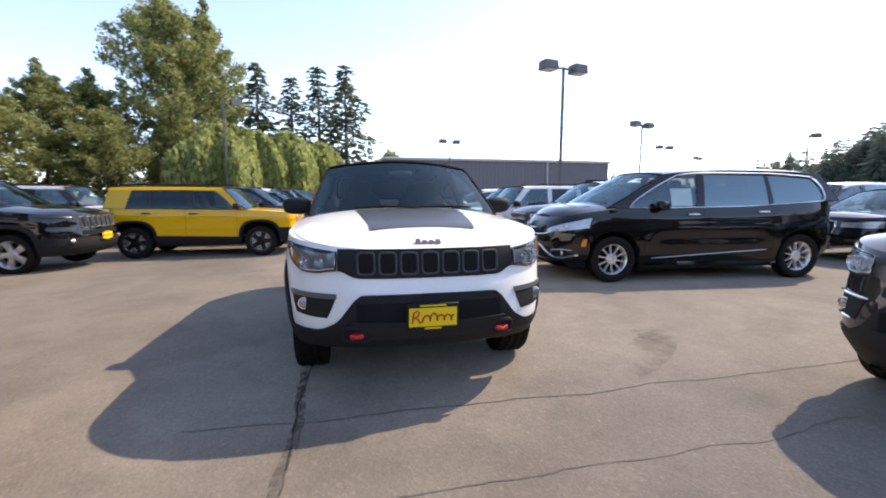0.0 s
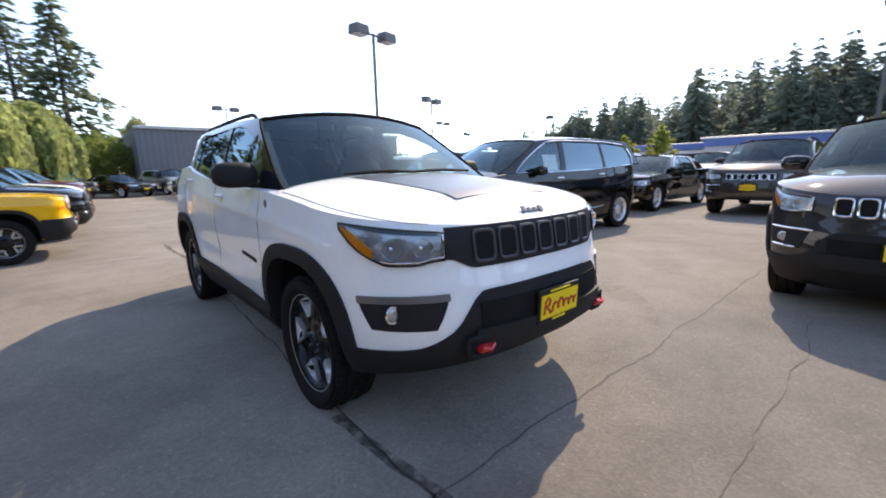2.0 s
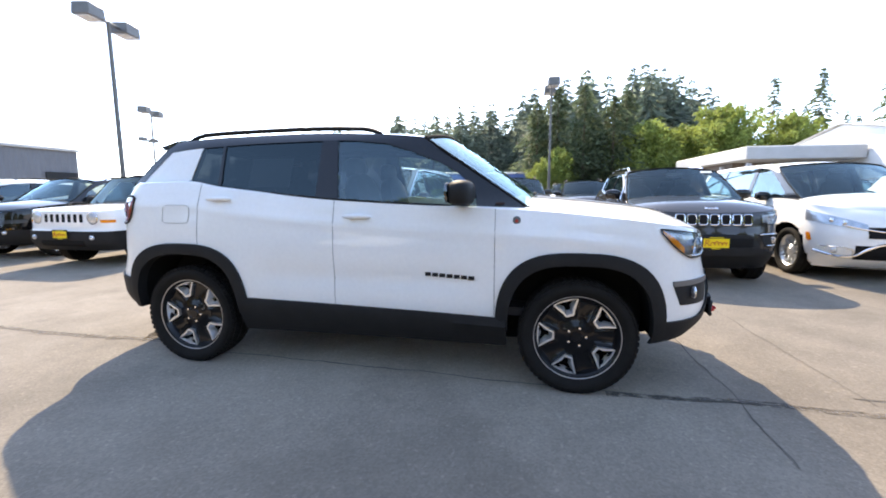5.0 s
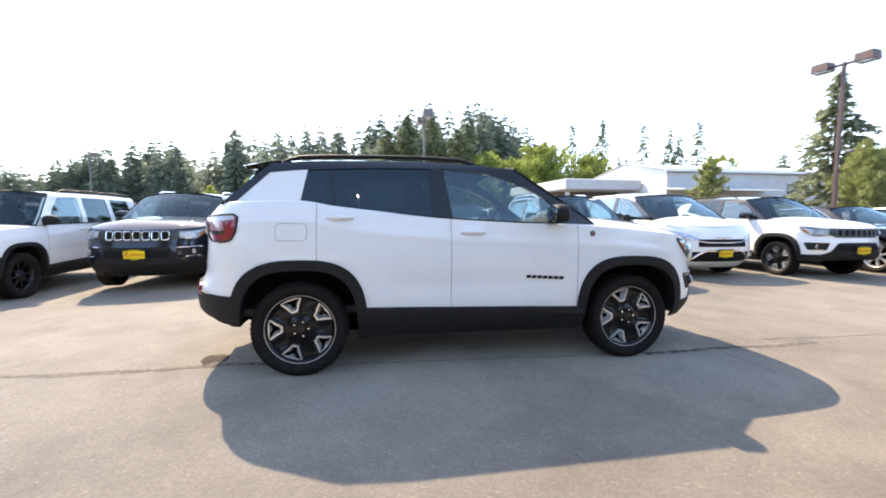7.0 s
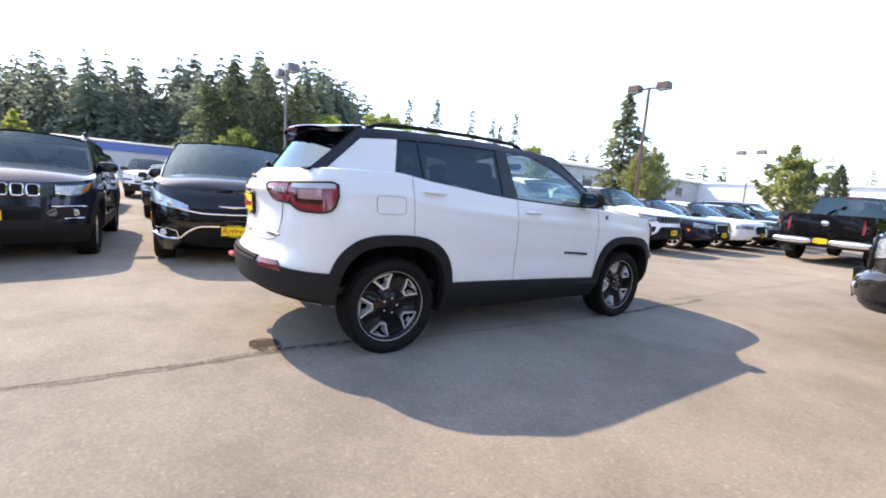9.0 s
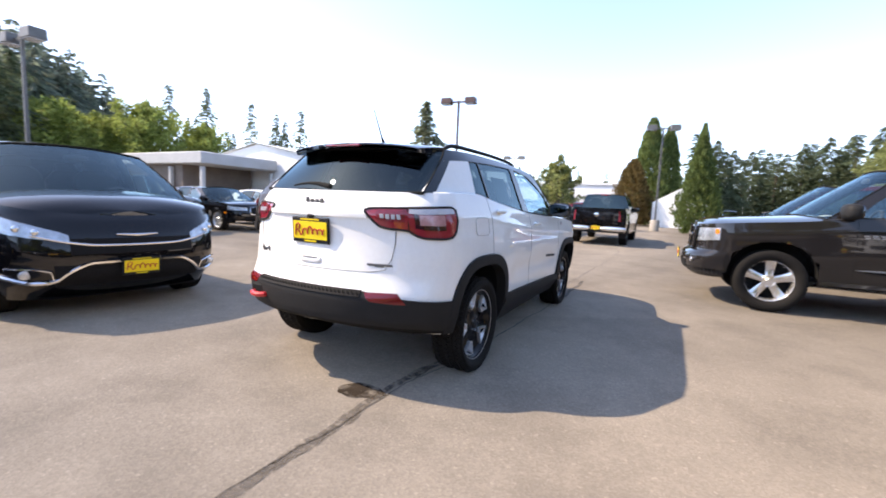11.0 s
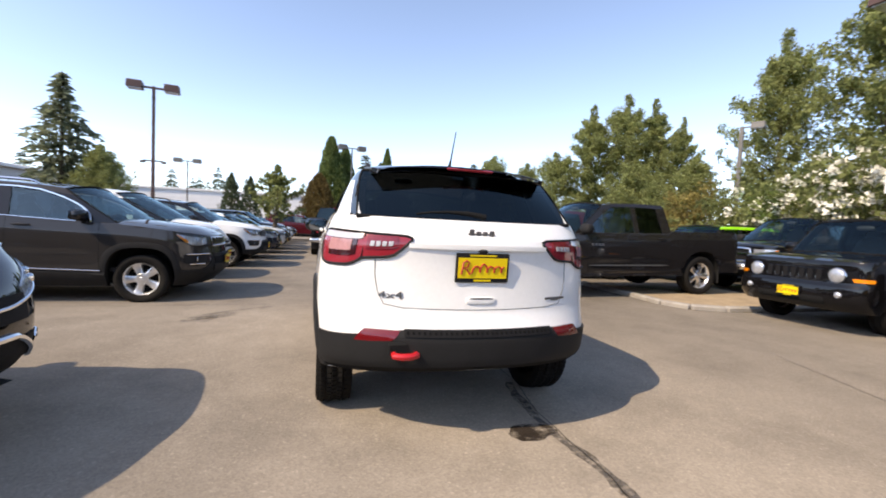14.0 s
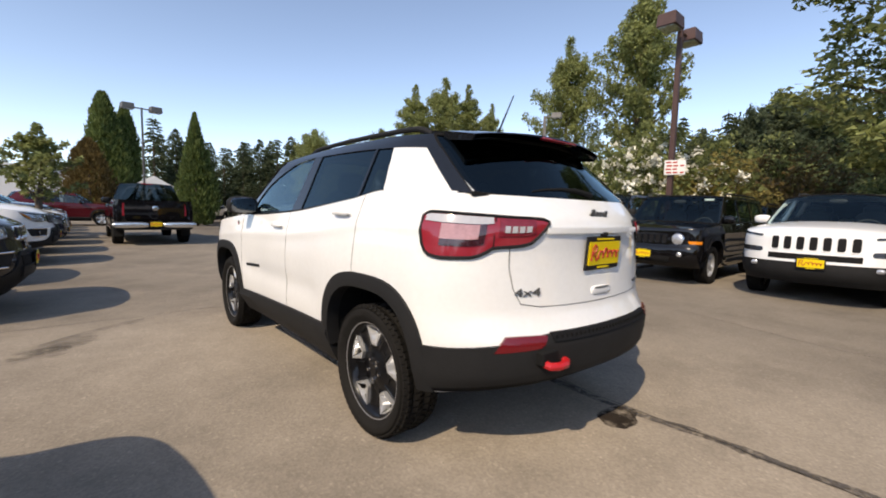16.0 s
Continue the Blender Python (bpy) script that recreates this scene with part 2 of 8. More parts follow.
def mesh_of(name, g, material, angle=38, weld=True, smooth_shade=True):
    me = bpy.data.meshes.new(name)
    me.from_pydata(g.v, [], g.f)
    if weld:
        bm = bmesh.new()
        bm.from_mesh(me)
        bmesh.ops.remove_doubles(bm, verts=bm.verts, dist=0.00005)
        bmesh.ops.dissolve_degenerate(bm, dist=0.00002, edges=bm.edges)
        bmesh.ops.recalc_face_normals(bm, faces=bm.faces)
        bm.to_mesh(me)
        bm.free()
    if smooth_shade:
        me.shade_smooth()
        me.set_sharp_from_angle(angle=radians(angle))
    me.materials.append(material)
    return me


def part(name, g, material, parent=None, label="", angle=38, weld=True, at=None):
    ob = new(name, g if isinstance(g, bpy.types.Mesh) else mesh_of(name, g, material, angle, weld))
    ob.parent = parent
    if at is not None:
        ob.matrix_basis = at
    if label:
        ob["label"] = label
    return ob


def thing(name, m, label, category, group=""):
    ob = new(name)
    ob.empty_display_size = 0.2
    ob.matrix_basis = m
    return tagged(ob, label, category, group)


def ground_z(x, y):
    """The lot falls a little towards the north."""
    return -0.075 * smooth((y - 3.4) / 2.4)


# ---- the ground ----
def asphalt():
    m = bpy.data.materials.new("worn_asphalt")
    m.use_nodes = True
    nt = m.node_tree
    b = nt.nodes["Principled BSDF"]
    b.inputs["Roughness"].default_value = 0.85
    b.inputs["Diffuse Roughness"].default_value = 0.65
    b.inputs["Specular IOR Level"].default_value = 0.18
    tex = nt.nodes.new("ShaderNodeTexCoord")

    def noise_node(scale, detail, rough=0.6):
        n = nt.nodes.new("ShaderNodeTexNoise")
        n.inputs["Scale"].default_value, n.inputs["Detail"].default_value, n.inputs["Roughness"].default_value = scale, detail, rough
        nt.links.new(tex.outputs["Object"], n.inputs["Vector"])
        return n.outputs["Fac"]

    def mul(a, lo, hi, f0=0.3, f1=0.7):
        r = nt.nodes.new("ShaderNodeMapRange")
        r.inputs["From Min"].default_value, r.inputs["From Max"].default_value = f0, f1
        r.inputs["To Min"].default_value, r.inputs["To Max"].default_value = lo, hi
        nt.links.new(a, r.inputs["Value"])
        return r.outputs[0]

    def times(a, c):
        n = nt.nodes.new("ShaderNodeMath")
        n.operation = "MULTIPLY"
        nt.links.new(a, n.inputs[0])
        nt.links.new(c, n.inputs[1])
        return n.outputs[0]
    big = mul(noise_node(0.35, 5), 0.83, 1.14)
    mid = mul(noise_node(2.3, 6), 0.90, 1.08)
    vor = nt.nodes.new("ShaderNodeTexVoronoi")
    vor.inputs["Scale"].default_value = 85
    nt.links.new(tex.outputs["Object"], vor.inputs["Vector"])
    sep = nt.nodes.new("ShaderNodeSeparateColor")
    nt.links.new(vor.outputs["Color"], sep.inputs[0])
    stone = mul(sep.outputs[0], 0.89, 1.12, 0, 1)
    fine = mul(noise_node(300, 3), 0.92, 1.08)
    chip = nt.nodes.new("ShaderNodeTexVoronoi")
    chip.inputs["Scale"].default_value = 70
    nt.links.new(tex.outputs["Object"], chip.inputs["Vector"])
    sep2 = nt.nodes.new("ShaderNodeSeparateColor")
    nt.links.new(chip.outputs["Color"], sep2.inputs[0])
    pebble = mul(sep2.outputs[1], 1.0, 1.22, 0.95, 0.985)
    patch = mul(noise_node(0.9, 9, 0.7), 0.86, 1.06, 0.36, 0.52)
    # darker towards the west, and south of the paving joint
    xyz = nt.nodes.new("ShaderNodeSeparateXYZ")
    nt.links.new(tex.outputs["Object"], xyz.inputs[0])

    def side_tone(axis, dark, light, lo, hi):
        wob = nt.nodes.new("ShaderNodeMath")
        wob.operation = "MULTIPLY_ADD"
        nt.links.new(noise_node(0.8, 5), wob.inputs[0])
        wob.inputs[1].default_value = 1.2
        nt.links.new(xyz.outputs[axis], wob.inputs[2])
        return mul(wob.outputs[0], dark, light, lo + 0.6, hi + 0.6)
    west = side_tone("X", 0.69, 1.10, -2.8, -0.7)
    south = side_tone("Y", 0.82, 1.04, -2.6, -1.9)
    fac = times(times(times(big, mid), times(stone, fine)), times(times(pebble, patch), times(west, south)))
    mix = nt.nodes.new("ShaderNodeMix")
    mix.data_type, mix.blend_type = "RGBA", "MULTIPLY"
    mix.inputs["Factor"].default_value = 1
    mix.inputs["A"].default_value = (0.236, 0.203, 0.165, 1)
    nt.links.new(fac, mix.inputs["B"])
    nt.links.new(mix.outputs["Result"], b.inputs["Base Color"])
    bp = nt.nodes.new("ShaderNodeBump")
    bp.inputs["Strength"].default_value, bp.inputs["Distance"].default_value = 0.35, 0.004
    nt.links.new(vor.outputs["Distance"], bp.inputs["Height"])
    nt.links.new(bp.outputs["Normal"], b.inputs["Normal"])
    return m


ASPHALT = asphalt()
xs = [-2500, -400, -100, -50] + [-30 + 2 * i for i in range(31)] + [50, 100, 400, 2500]
ys = [-2500, -400, -100, -50, -30, -20, -10, 0, 2, 3] + [3.4 + 0.2 * i for i in range(13)] + [8, 12, 20, 30, 50, 100, 400, 2500]
ground = part("ground", Geo().grid([[(x, y, ground_z(x, y)) for x in xs] for y in ys]), ASPHALT, angle=80, weld=False)
tagged(ground, "worn grey asphalt of a car sales lot", "ground", kind="structure")


# ---- vehicles: nose towards -y, middle of the wheelbase over the origin ----
SUV = dict(
    yF=-2.19, yR=2.18, fa=-1.318, ra=1.318, R=0.345, rim=0.250, W=0.905, track=0.86, tw=0.225, Lf=0.70, nf=2.5, Lr=0.52, nr=2.2, waist=0.018,
    nose=[(0.2, 0.25), (0.34, 0.10), (0.45, 0.01), (0.55, 0.0), (0.70, 0.02), (0.80, 0.045), (0.95, 0.07), (1.0, 0.11)],
    tail=[(0.2, -0.30), (0.38, -0.12), (0.48, 0.0), (0.62, 0.015), (0.68, -0.02), (0.76, -0.055), (1.0, -0.075), (1.12, -0.065), (1.27, -0.18)],
    w=[(0.2, 0.80), (0.35, 0.86), (0.5, 0.895), (0.7, 0.905), (0.85, 0.905), (0.98, 0.895), (1.08, 0.878), (1.2, 0.845), (1.3, 0.80)],
    zt=[(-2.2, 0.945), (-2.0, 0.985), (-1.6, 1.045), (-1.0, 1.10), (-0.6, 1.115), (0.2, 1.155), (0.6, 1.19), (1.06, 1.24), (1.32, 1.28), (1.9, 1.265), (2.2, 1.25)],
    zb=[(-2.2, 0.40), (-1.75, 0.34), (-0.85, 0.27), (0.8, 0.27), (1.72, 0.37), (2.2, 0.43)],
    archw=0.415, archh=0.445, archn=2.9, flare=0.07, cowl=-1.02, crown=0.085,
    gx=[(1.0, 0.865), (1.15, 0.835), (1.3, 0.775), (1.45, 0.715), (1.55, 0.67), (1.62, 0.60)],
    tf=0.10, tr=0.24,
    bow=2.4, mirror_y=-0.64, mirror_x=0.025, cols=[("pillar", -1.02, -0.36, -0.71, -0.10), ("glass", -0.71, -0.10, 0.18, 0.235), ("pillar", 0.18, 0.235, 0.34, 0.35), ("dark", 0.34, 0.35, 1.055, 1.08),
          ("pillar", 1.055, 1.08, 1.08, 1.10), ("dark", 1.08, 1.10, 1.31, 1.265), ("body", 1.31, 1.265, 1.87, 1.54)],
    zg=[(-0.5, 1.46), (-0.06, 1.525), (0.25, 1.55), (0.7, 1.545), (1.27, 1.52), (1.6, 1.49)],
    zr=[(-0.45, 1.545), (-0.1, 1.585), (0.5, 1.61), (1.1, 1.60), (1.6, 1.565)],
    ws=((-1.10, 1.165), (-0.43, 1.615)), rw=((1.965, 1.245), (1.745, 1.560)), roofcrown=0.045,
    doors=[(-0.83, 0.2), (0.2, 1.19)], seats=(-0.05, 0.85), style="suv", clad=PLASTIC, res=1)


def respec(base, y=None, z=None, x=1.0, **more):
    """A spec stretched by curves of y and z and a factor of x, then overridden."""
    fy = pchip(y) if y else (lambda a: a)
    fz = pchip(z) if z else (lambda a: a)
    s = dict(base)
    k = (fy(base["ra"]) - fy(base["fa"])) / (base["ra"] - base["fa"])
    for key in ("yF", "yR", "fa", "ra", "cowl"):
        s[key] = fy(base[key])
    for key in ("nose", "tail"):
        s[key] = [(fz(a), b) for a, b in base[key]]
    for key in ("w", "gx"):
        s[key] = [(fz(a), b * x) for a, b in base[key]]
    for key in ("zt", "zb", "zg", "zr"):
        s[key] = [(fy(a), fz(b)) for a, b in base[key]]
    for key in ("ws", "rw"):
        s[key] = tuple((fy(a), fz(b)) for a, b in base[key])
    s["cols"] = [(c[0], fy(c[1]), fy(c[2]), fy(c[3]), fy(c[4])) for c in base["cols"]]
    s["doors"] = [(fy(a), fy(b)) for a, b in base["doors"]]
    s["seats"] = tuple(fy(a) for a in base["seats"])
    s["W"], s["track"] = base["W"] * x, base["track"] * x
    if "cols" in more:
        s["bow"], s["mirror_x"], s["mirror_y"] = 1.4, 0.0, more["cols"][0][3] - 0.10
    s.update(more)
    return s


class Skin:
    """The outer surface of a vehicle as functions of height and length."""

    def __init__(self, s):
        self.s = s
        self.nose, self.tail, self.w = pchip(s["nose"]), pchip(s["tail"]), pchip(s["w"])
        self.zt, self.zb, self.gx = pchip(s["zt"]), pchip(s["zb"]), pchip(s["gx"])
        self.zg, self.zr = pchip(s["zg"]), pchip(s["zr"])
        self.ya, self.yb = s["yF"] + s["Lf"], s["yR"] - s["Lr"]

    def bulge(self, y):
        s = self.s
        u = (y - s["fa"]) / (s["ra"] - s["fa"])
        return s["waist"] * (smooth((u - 0.08) / 0.3) - smooth((u - 0.62) / 0.3)) + 0.024 * smooth((u - 0.78) / 0.5)

    def at(self, p, z, off=0.0):
        """A point at p (0 nose, 1 to 2 flank, 3 tail) and height z, on the side of positive x."""
        def raw(p):
            s = self.s
            w = self.w(z)
            if p <= 1:
                a, e = max(p, 0) * math.pi / 2, 2 / s["nf"]
                yf = s["yF"] + self.nose(z)
                x, y = w * math.sin(a) ** e, yf + (self.ya - yf) * (1 - max(math.cos(a), 0) ** e)
            elif p <= 2:
                x, y = w, lerp(self.ya, self.yb, p - 1)
            else:
                a, e = max(3 - p, 0) * math.pi / 2, 2 / s["nr"]
                yr = s["yR"] + self.tail(z)
                x, y = w * math.sin(a) ** e, yr + (self.yb - yr) * (1 - max(math.cos(a), 0) ** e)
            f = x / w
            m = smooth((p - 0.7) / 0.35) * smooth((2.35 - p) / 0.35)
            if m:
                # shoulder crease and the hollow of the lower doors
                u = (y - s["fa"]) / (s["ra"] - s["fa"])
                crease = 0.008 * max(0.0, 1 - abs(z - self.zt(y) + 0.15) / 0.05)
                x += m * (crease - 0.014 * math.exp(-((z - 0.66) / 0.075) ** 2) * smooth((u - 0.16) / 0.12) * smooth((0.84 - u) / 0.12))
            return x - self.bulge(y) * f, y
        x, y = raw(p)
        if off:
            x0, y0 = raw(max(p - 0.02, 0))
            x1, y1 = raw(min(p + 0.02, 3))
            tx, ty = x1 - x0, y1 - y0
            d = math.hypot(tx, ty) or 1
            x, y = x + off * ty / d, y - off * tx / d
        return (max(x, 0), y, z)

    def top(self, p):
        """Height of the body's upper edge at p."""
        y = self.at(p, 0.7)[1]
        for _ in range(6):
            z = self.zt(y)
            y = self.at(p, z)[1]
        return z

    def p_y(self, y, z):
        """p for a place along the side."""
        s = self.s
        if y < self.ya:
            yf = s["yF"] + self.nose(z)
            c = max(0.0, min(1.0, 1 - (y - yf) / (self.ya - yf)))
            return math.acos(c ** (s["nf"] / 2)) / (math.pi / 2)
        if y > self.yb:
            yr = s["yR"] + self.tail(z)
            c = max(0.0, min(1.0, 1 - (yr - y) / (yr - self.yb)))
            return 3 - math.acos(c ** (s["nr"] / 2)) / (math.pi / 2)
        return 1 + (y - self.ya) / (self.yb - self.ya)

    def p_x(self, x, z, rear=False):
        """p for a distance from the middle, at the nose or the tail."""
        n = self.s["nr" if rear else "nf"]
        a = math.asin(min(1.0, max(0.0, x / self.w(z))) ** (n / 2)) / (math.pi / 2)
        return 3 - a if rear else a

    def xside(self, y, z):
        return self.at(self.p_y(y, z), z)[0]

    def green(self, y, z):
        """Half width of the cabin above the belt."""
        s = self.s
        c0, c1 = s["cols"][1][1], s["cols"][-1][1]
        return self.gx(z) - s["tf"] * max(0.0, c0 + 0.35 - y) ** 2 - s["tr"] * max(0.0, y - c1 + 0.1) ** 2

    def hood(self, x, y):
        """Height of the bonnet."""
        zt = self.zt(y)
        xe = max(self.at(self.p_y(y, zt), zt)[0], 0.02)
        q = min(1.0, abs(x) / xe)
        return zt + self.s["crown"] * smooth((y - self.s["yF"] - 0.06) / 0.35) ** 0.6 * (1 - q ** 2.6)



def strip(k, ps, z0, z1, off, nz=4, thick=0.02, both=True):
    """A cover that follows the skin between two heights (functions of p), with a turned-in rim."""
    rows = []
    for p in ps:
        a, b = z0(p), z1(p)
        r = [k.at(p, a, off - thick)]
        r += [k.at(p, lerp(a, b, j / nz), off) for j in range(nz + 1)]
        r.append(k.at(p, b, off - thick))
        rows.append(r)
    rows.insert(0, [k.at(ps[0], q[2], off - thick) for q in rows[0]])
    rows.append([k.at(ps[-1], q[2], off - thick) for q in rows[-1]])
    g = Geo().grid(rows)
    return g.mirror() if both else g


def lin(a, b, n):
    return [lerp(a, b, i / n) for i in range(n + 1)]


def quad4(k, c, off, n=8, m=5, thick=0.015, rnd=0.35):
    """A rounded four-cornered cover in (p, z): corners counter-clockwise from the lower start."""
    rows = []
    for i in range(-1, n + 2):
        r = []
        for j in range(-1, m + 2):
            u, v = max(0, min(n, i)) / n * 2 - 1, max(0, min(m, j)) / m * 2 - 1
            u, v = u * math.sqrt(1 - rnd * v * v / 2), v * math.sqrt(1 - rnd * u * u / 2)
            s, t = (u + 1) / 2, (v + 1) / 2
            p = lerp(lerp(c[0][0], c[1][0], s), lerp(c[3][0], c[2][0], s), t)
            z = lerp(lerp(c[0][1], c[1][1], s), lerp(c[3][1], c[2][1], s), t)
            edge = i in (-1, n + 1) or j in (-1, m + 1)
            r.append(k.at(p, z, off - (thick if edge else 0)))
        rows.append(r)
    return Geo().grid(rows)


def seam(k, pts, off=0.0, r=0.0022):
    """A dark panel gap along (p, z) points."""
    out = []
    for (p0, z0), (p1, z1) in zip(pts, pts[1:]):
        out += [k.at(lerp(p0, p1, i / 6), lerp(z0, z1, i / 6), off) for i in range(6)]
    out.append(k.at(*pts[-1], off))
    return Geo().tube(out, r, 5)


WHEELS = {}


def wheel_meshes(R, rim, tw, kind, far=False):
    """Meshes of a wheel about the x axis, its face towards +x."""
    key = (R, rim, tw, kind, far)
    if key in WHEELS:
        return WHEELS[key]
    h = tw / 2
    out = []
    g = Geo()
    rough = kind == "trail" and not far
    prof = [(rim - 0.01, -h * 0.72), (rim + 0.012, -h * 0.86), (rim + 0.045, -h * 0.99), (R - 0.035, -h * 0.98), (R - 0.010, -h * 0.86)]
    tr = R - 0.008
    for x0, x1 in () if far else ((-0.80, -0.50), (-0.42, -0.16), (-0.09, 0.09), (0.16, 0.42), (0.50, 0.80)) if rough else ((-0.80, -0.38), (-0.25, 0.25), (0.38, 0.80)):
        prof += [(tr - 0.009, x0 * h - 0.002), (tr, x0 * h), (tr, x1 * h), (tr - 0.009, x1 * h + 0.002)]
    prof += [(R - 0.010, h * 0.86), (R - 0.035, h * 0.98), (rim + 0.045, h * 0.99), (rim + 0.012, h * 0.86), (rim - 0.01, h * 0.72)]
    if rough:
        prof[-3:-2] = [(rim + 0.068, h * 1.0), (rim + 0.062, h * 1.02), (rim + 0.040, h * 1.01), (rim + 0.034, h * 0.98)]
    g.lathe(prof, 64 if rough else 22 if far else 40)
    if rough:
        n = 58
        for i in range(n):
            a = 2 * math.pi * i / n
            for j, x in enumerate((-0.86, -0.64, -0.29, 0.0, 0.29, 0.64, 0.86)):
                aa = a + (math.pi / n if j % 2 else 0)
                m = Matrix.Rotation(aa, 4, "X") @ Matrix.Rotation(0.3 * (1 if j % 2 else -1), 4, "Z")
                rr = tr + (0.002 if abs(x) < 0.8 else -0.004)
                g.box(tuple(Matrix.Rotation(aa, 4, "X") @ Vector((x * h, rr, 0))), (0.030 if abs(x) < 0.8 else 0.02, 0.009, 2 * math.pi * R / n * 0.70), m)
    out.append(("tyre", mesh_of("tyre", g, RUBBER, 35), "black tyre with deep tread blocks" if rough else "black rubber tyre"))
    metal = {"trail": ALLOYBLACK, "black": ALLOYBLACK, "chrome": BRIGHTRIM}.get(kind, ALLOY)
    g = Geo()
    g.lathe([(rim - 0.01, -h * 0.7), (rim - 0.03, -h * 0.5), (rim - 0.035, h * 0.35), (rim - 0.012, h * 0.66), (rim + 0.006, h * 0.80), (rim + 0.014, h * 0.74)], 22 if far else 56)
    out.append(("rim", mesh_of("rim", g, ALLOYBLACK if kind in ("trail", "black") else metal), ""))
    g = Geo().lathe([(0.001, -0.02), (rim * 0.56, -0.02), (rim * 0.58, -0.035), (rim * 0.93, -0.05)], 32)
    out.append(("brake_disc", mesh_of("brake_disc", g, DARK), "dark steel brake disc"))
    n = {"multi": 10, "seven": 7, "black": 8}.get(kind, 5)
    face = h * 0.52
    g = Geo()
    if kind == "trail":
        g.lathe([(0.0001, face + 0.010), (0.028, face + 0.010), (0.034, face + 0.002), (rim * 0.30, face), (rim * 0.34, face - 0.008), (rim * 0.50, face - 0.012), (rim * 0.50, face - 0.05)], 30)
    else:
        g.lathe([(0.0001, face + 0.012), (0.028, face + 0.012), (0.034, face + 0.006), (0.07, face + 0.004), (0.085, face - 0.01), (0.08, face - 0.05)], 24)
    for i in range(n):
        a = 2 * math.pi * (i + (0.5 if kind == "trail" else 0)) / n
        rows = []
        if kind == "trail":
            # broad black spokes that fill the space between the bright pockets
            for t in lin(0.0, 1.0, 6):
                r = lerp(rim * 0.42, rim - 0.010, t)
                hp = lerp(0.10, 0.30, max(0.0, (r / rim - 0.52) / 0.48)) * rim
                w = r * math.tan(min(0.6, math.pi / 5 - math.asin(min(0.9, hp / r)) * (1 if r > 0.5 * rim else 0.6)))
                x = face - 0.006 * math.sin(math.pi * t) + (0.006 if t == 1 else 0)
                rows.append([(x - 0.05, r, -w), (x - 0.010, r, -w), (x - 0.003, r, -w * 0.62), (x - 0.014, r, -w * 0.30), (x - 0.014, r, w * 0.30), (x - 0.003, r, w * 0.62), (x - 0.010, r, w), (x - 0.05, r, w)])
        else:
            w0, w1 = {"five": (0.075, 0.125), "multi": (0.018, 0.024), "chrome": (0.085, 0.125), "seven": (0.035, 0.045), "black": (0.03, 0.035)}[kind]
            for t in (0.0, 0.35, 0.7, 1.0):
                r = lerp(0.06, rim - 0.012, t)
                w = lerp(w0, w1, t ** 1.5) * 0.5
                x = face - 0.012 * math.sin(math.pi * t) + (0.006 if t == 1 else 0)
                rows.append([(x - 0.045, r, -w), (x - 0.006, r, -w), (x, r, -w * 0.75), (x, r, w * 0.75), (x - 0.006, r, w), (x - 0.045, r, w)])
        b = Geo().grid(rows)
        b.move(Matrix.Rotation(a, 4, "X"))
        o = len(g.v)
        g.v += b.v
        g.f += [tuple(q + o for q in f) for f in b.f]
    out.append(("spokes", mesh_of("spokes", g, metal), ""))
    if kind == "trail":
        # bright machined pockets: a thin frame with sloping walls
        for i in range(5):
            g = Geo()
            M = Matrix.Rotation(2 * math.pi * i / 5, 4, "X")
            ho, hi, ri, ro = 0.32 * rim, 0.105 * rim, 0.515 * rim, rim - 0.015
            path = [(ro, ho * t) for t in lin(-0.86, 0.86, 6)] + [(ro - 0.010, ho)] + [(lerp(ro - 0.012, ri + 0.022, t), lerp(ho, hi * 1.28, t)) for t in lin(0.1, 1, 4)]
            path += [(ri + 0.007, hi * 1.05), (ri, hi * 0.75), (ri, -hi * 0.75), (ri + 0.007, -hi * 1.05)]
            path += [(lerp(ri + 0.022, ro - 0.012, t), -lerp(hi * 1.28, ho, t)) for t in lin(0, 0.9, 4)] + [(ro - 0.010, -ho)]
            path = [(math.sqrt(max(r * r - t * t, 0)) if r > 0.9 * rim else r, t) for r, t in path]
            cr = rim * 0.80
            rows = []
            for r, t in path:
                q = []
                for d, dx in ((0.0, -0.03), (0.0, 0.006), (0.013, 0.006), (0.032, -0.040)):
                    k2 = d / max(math.hypot(cr - r, t), 0.04)
                    q.append(tuple(M @ Vector((face + dx, lerp(r, cr, k2), lerp(t, 0, k2)))))
                rows.append(q)
            g.grid(rows + rows[:1])
            out.append(("spoke_insert", mesh_of("spoke_insert", g, ALLOY, 25), "bright machined aluminium spoke insert"))
    if kind == "trail":
        g = Geo().lathe([(rim - 0.002, h * 0.79), (rim + 0.001, h * 0.808), (rim + 0.005, h * 0.806), (rim + 0.006, h * 0.79)], 56)
        out.append(("rim_edge", mesh_of("rim_edge", g, TRIMGREY), "thin bright rim edge"))
    for i in range(5):
        a = 2 * math.pi * (i + 0.5) / 5
        g = Geo().lathe([(0.0001, face + 0.014), (0.008, face + 0.013), (0.009, face)], 8, (0, 0.055 * math.cos(a), 0.055 * math.sin(a)))
        out.append(("wheel_nut", mesh_of("wheel_nut", g, CHROME), "chrome wheel nut"))
    WHEELS[key] = out
    return out


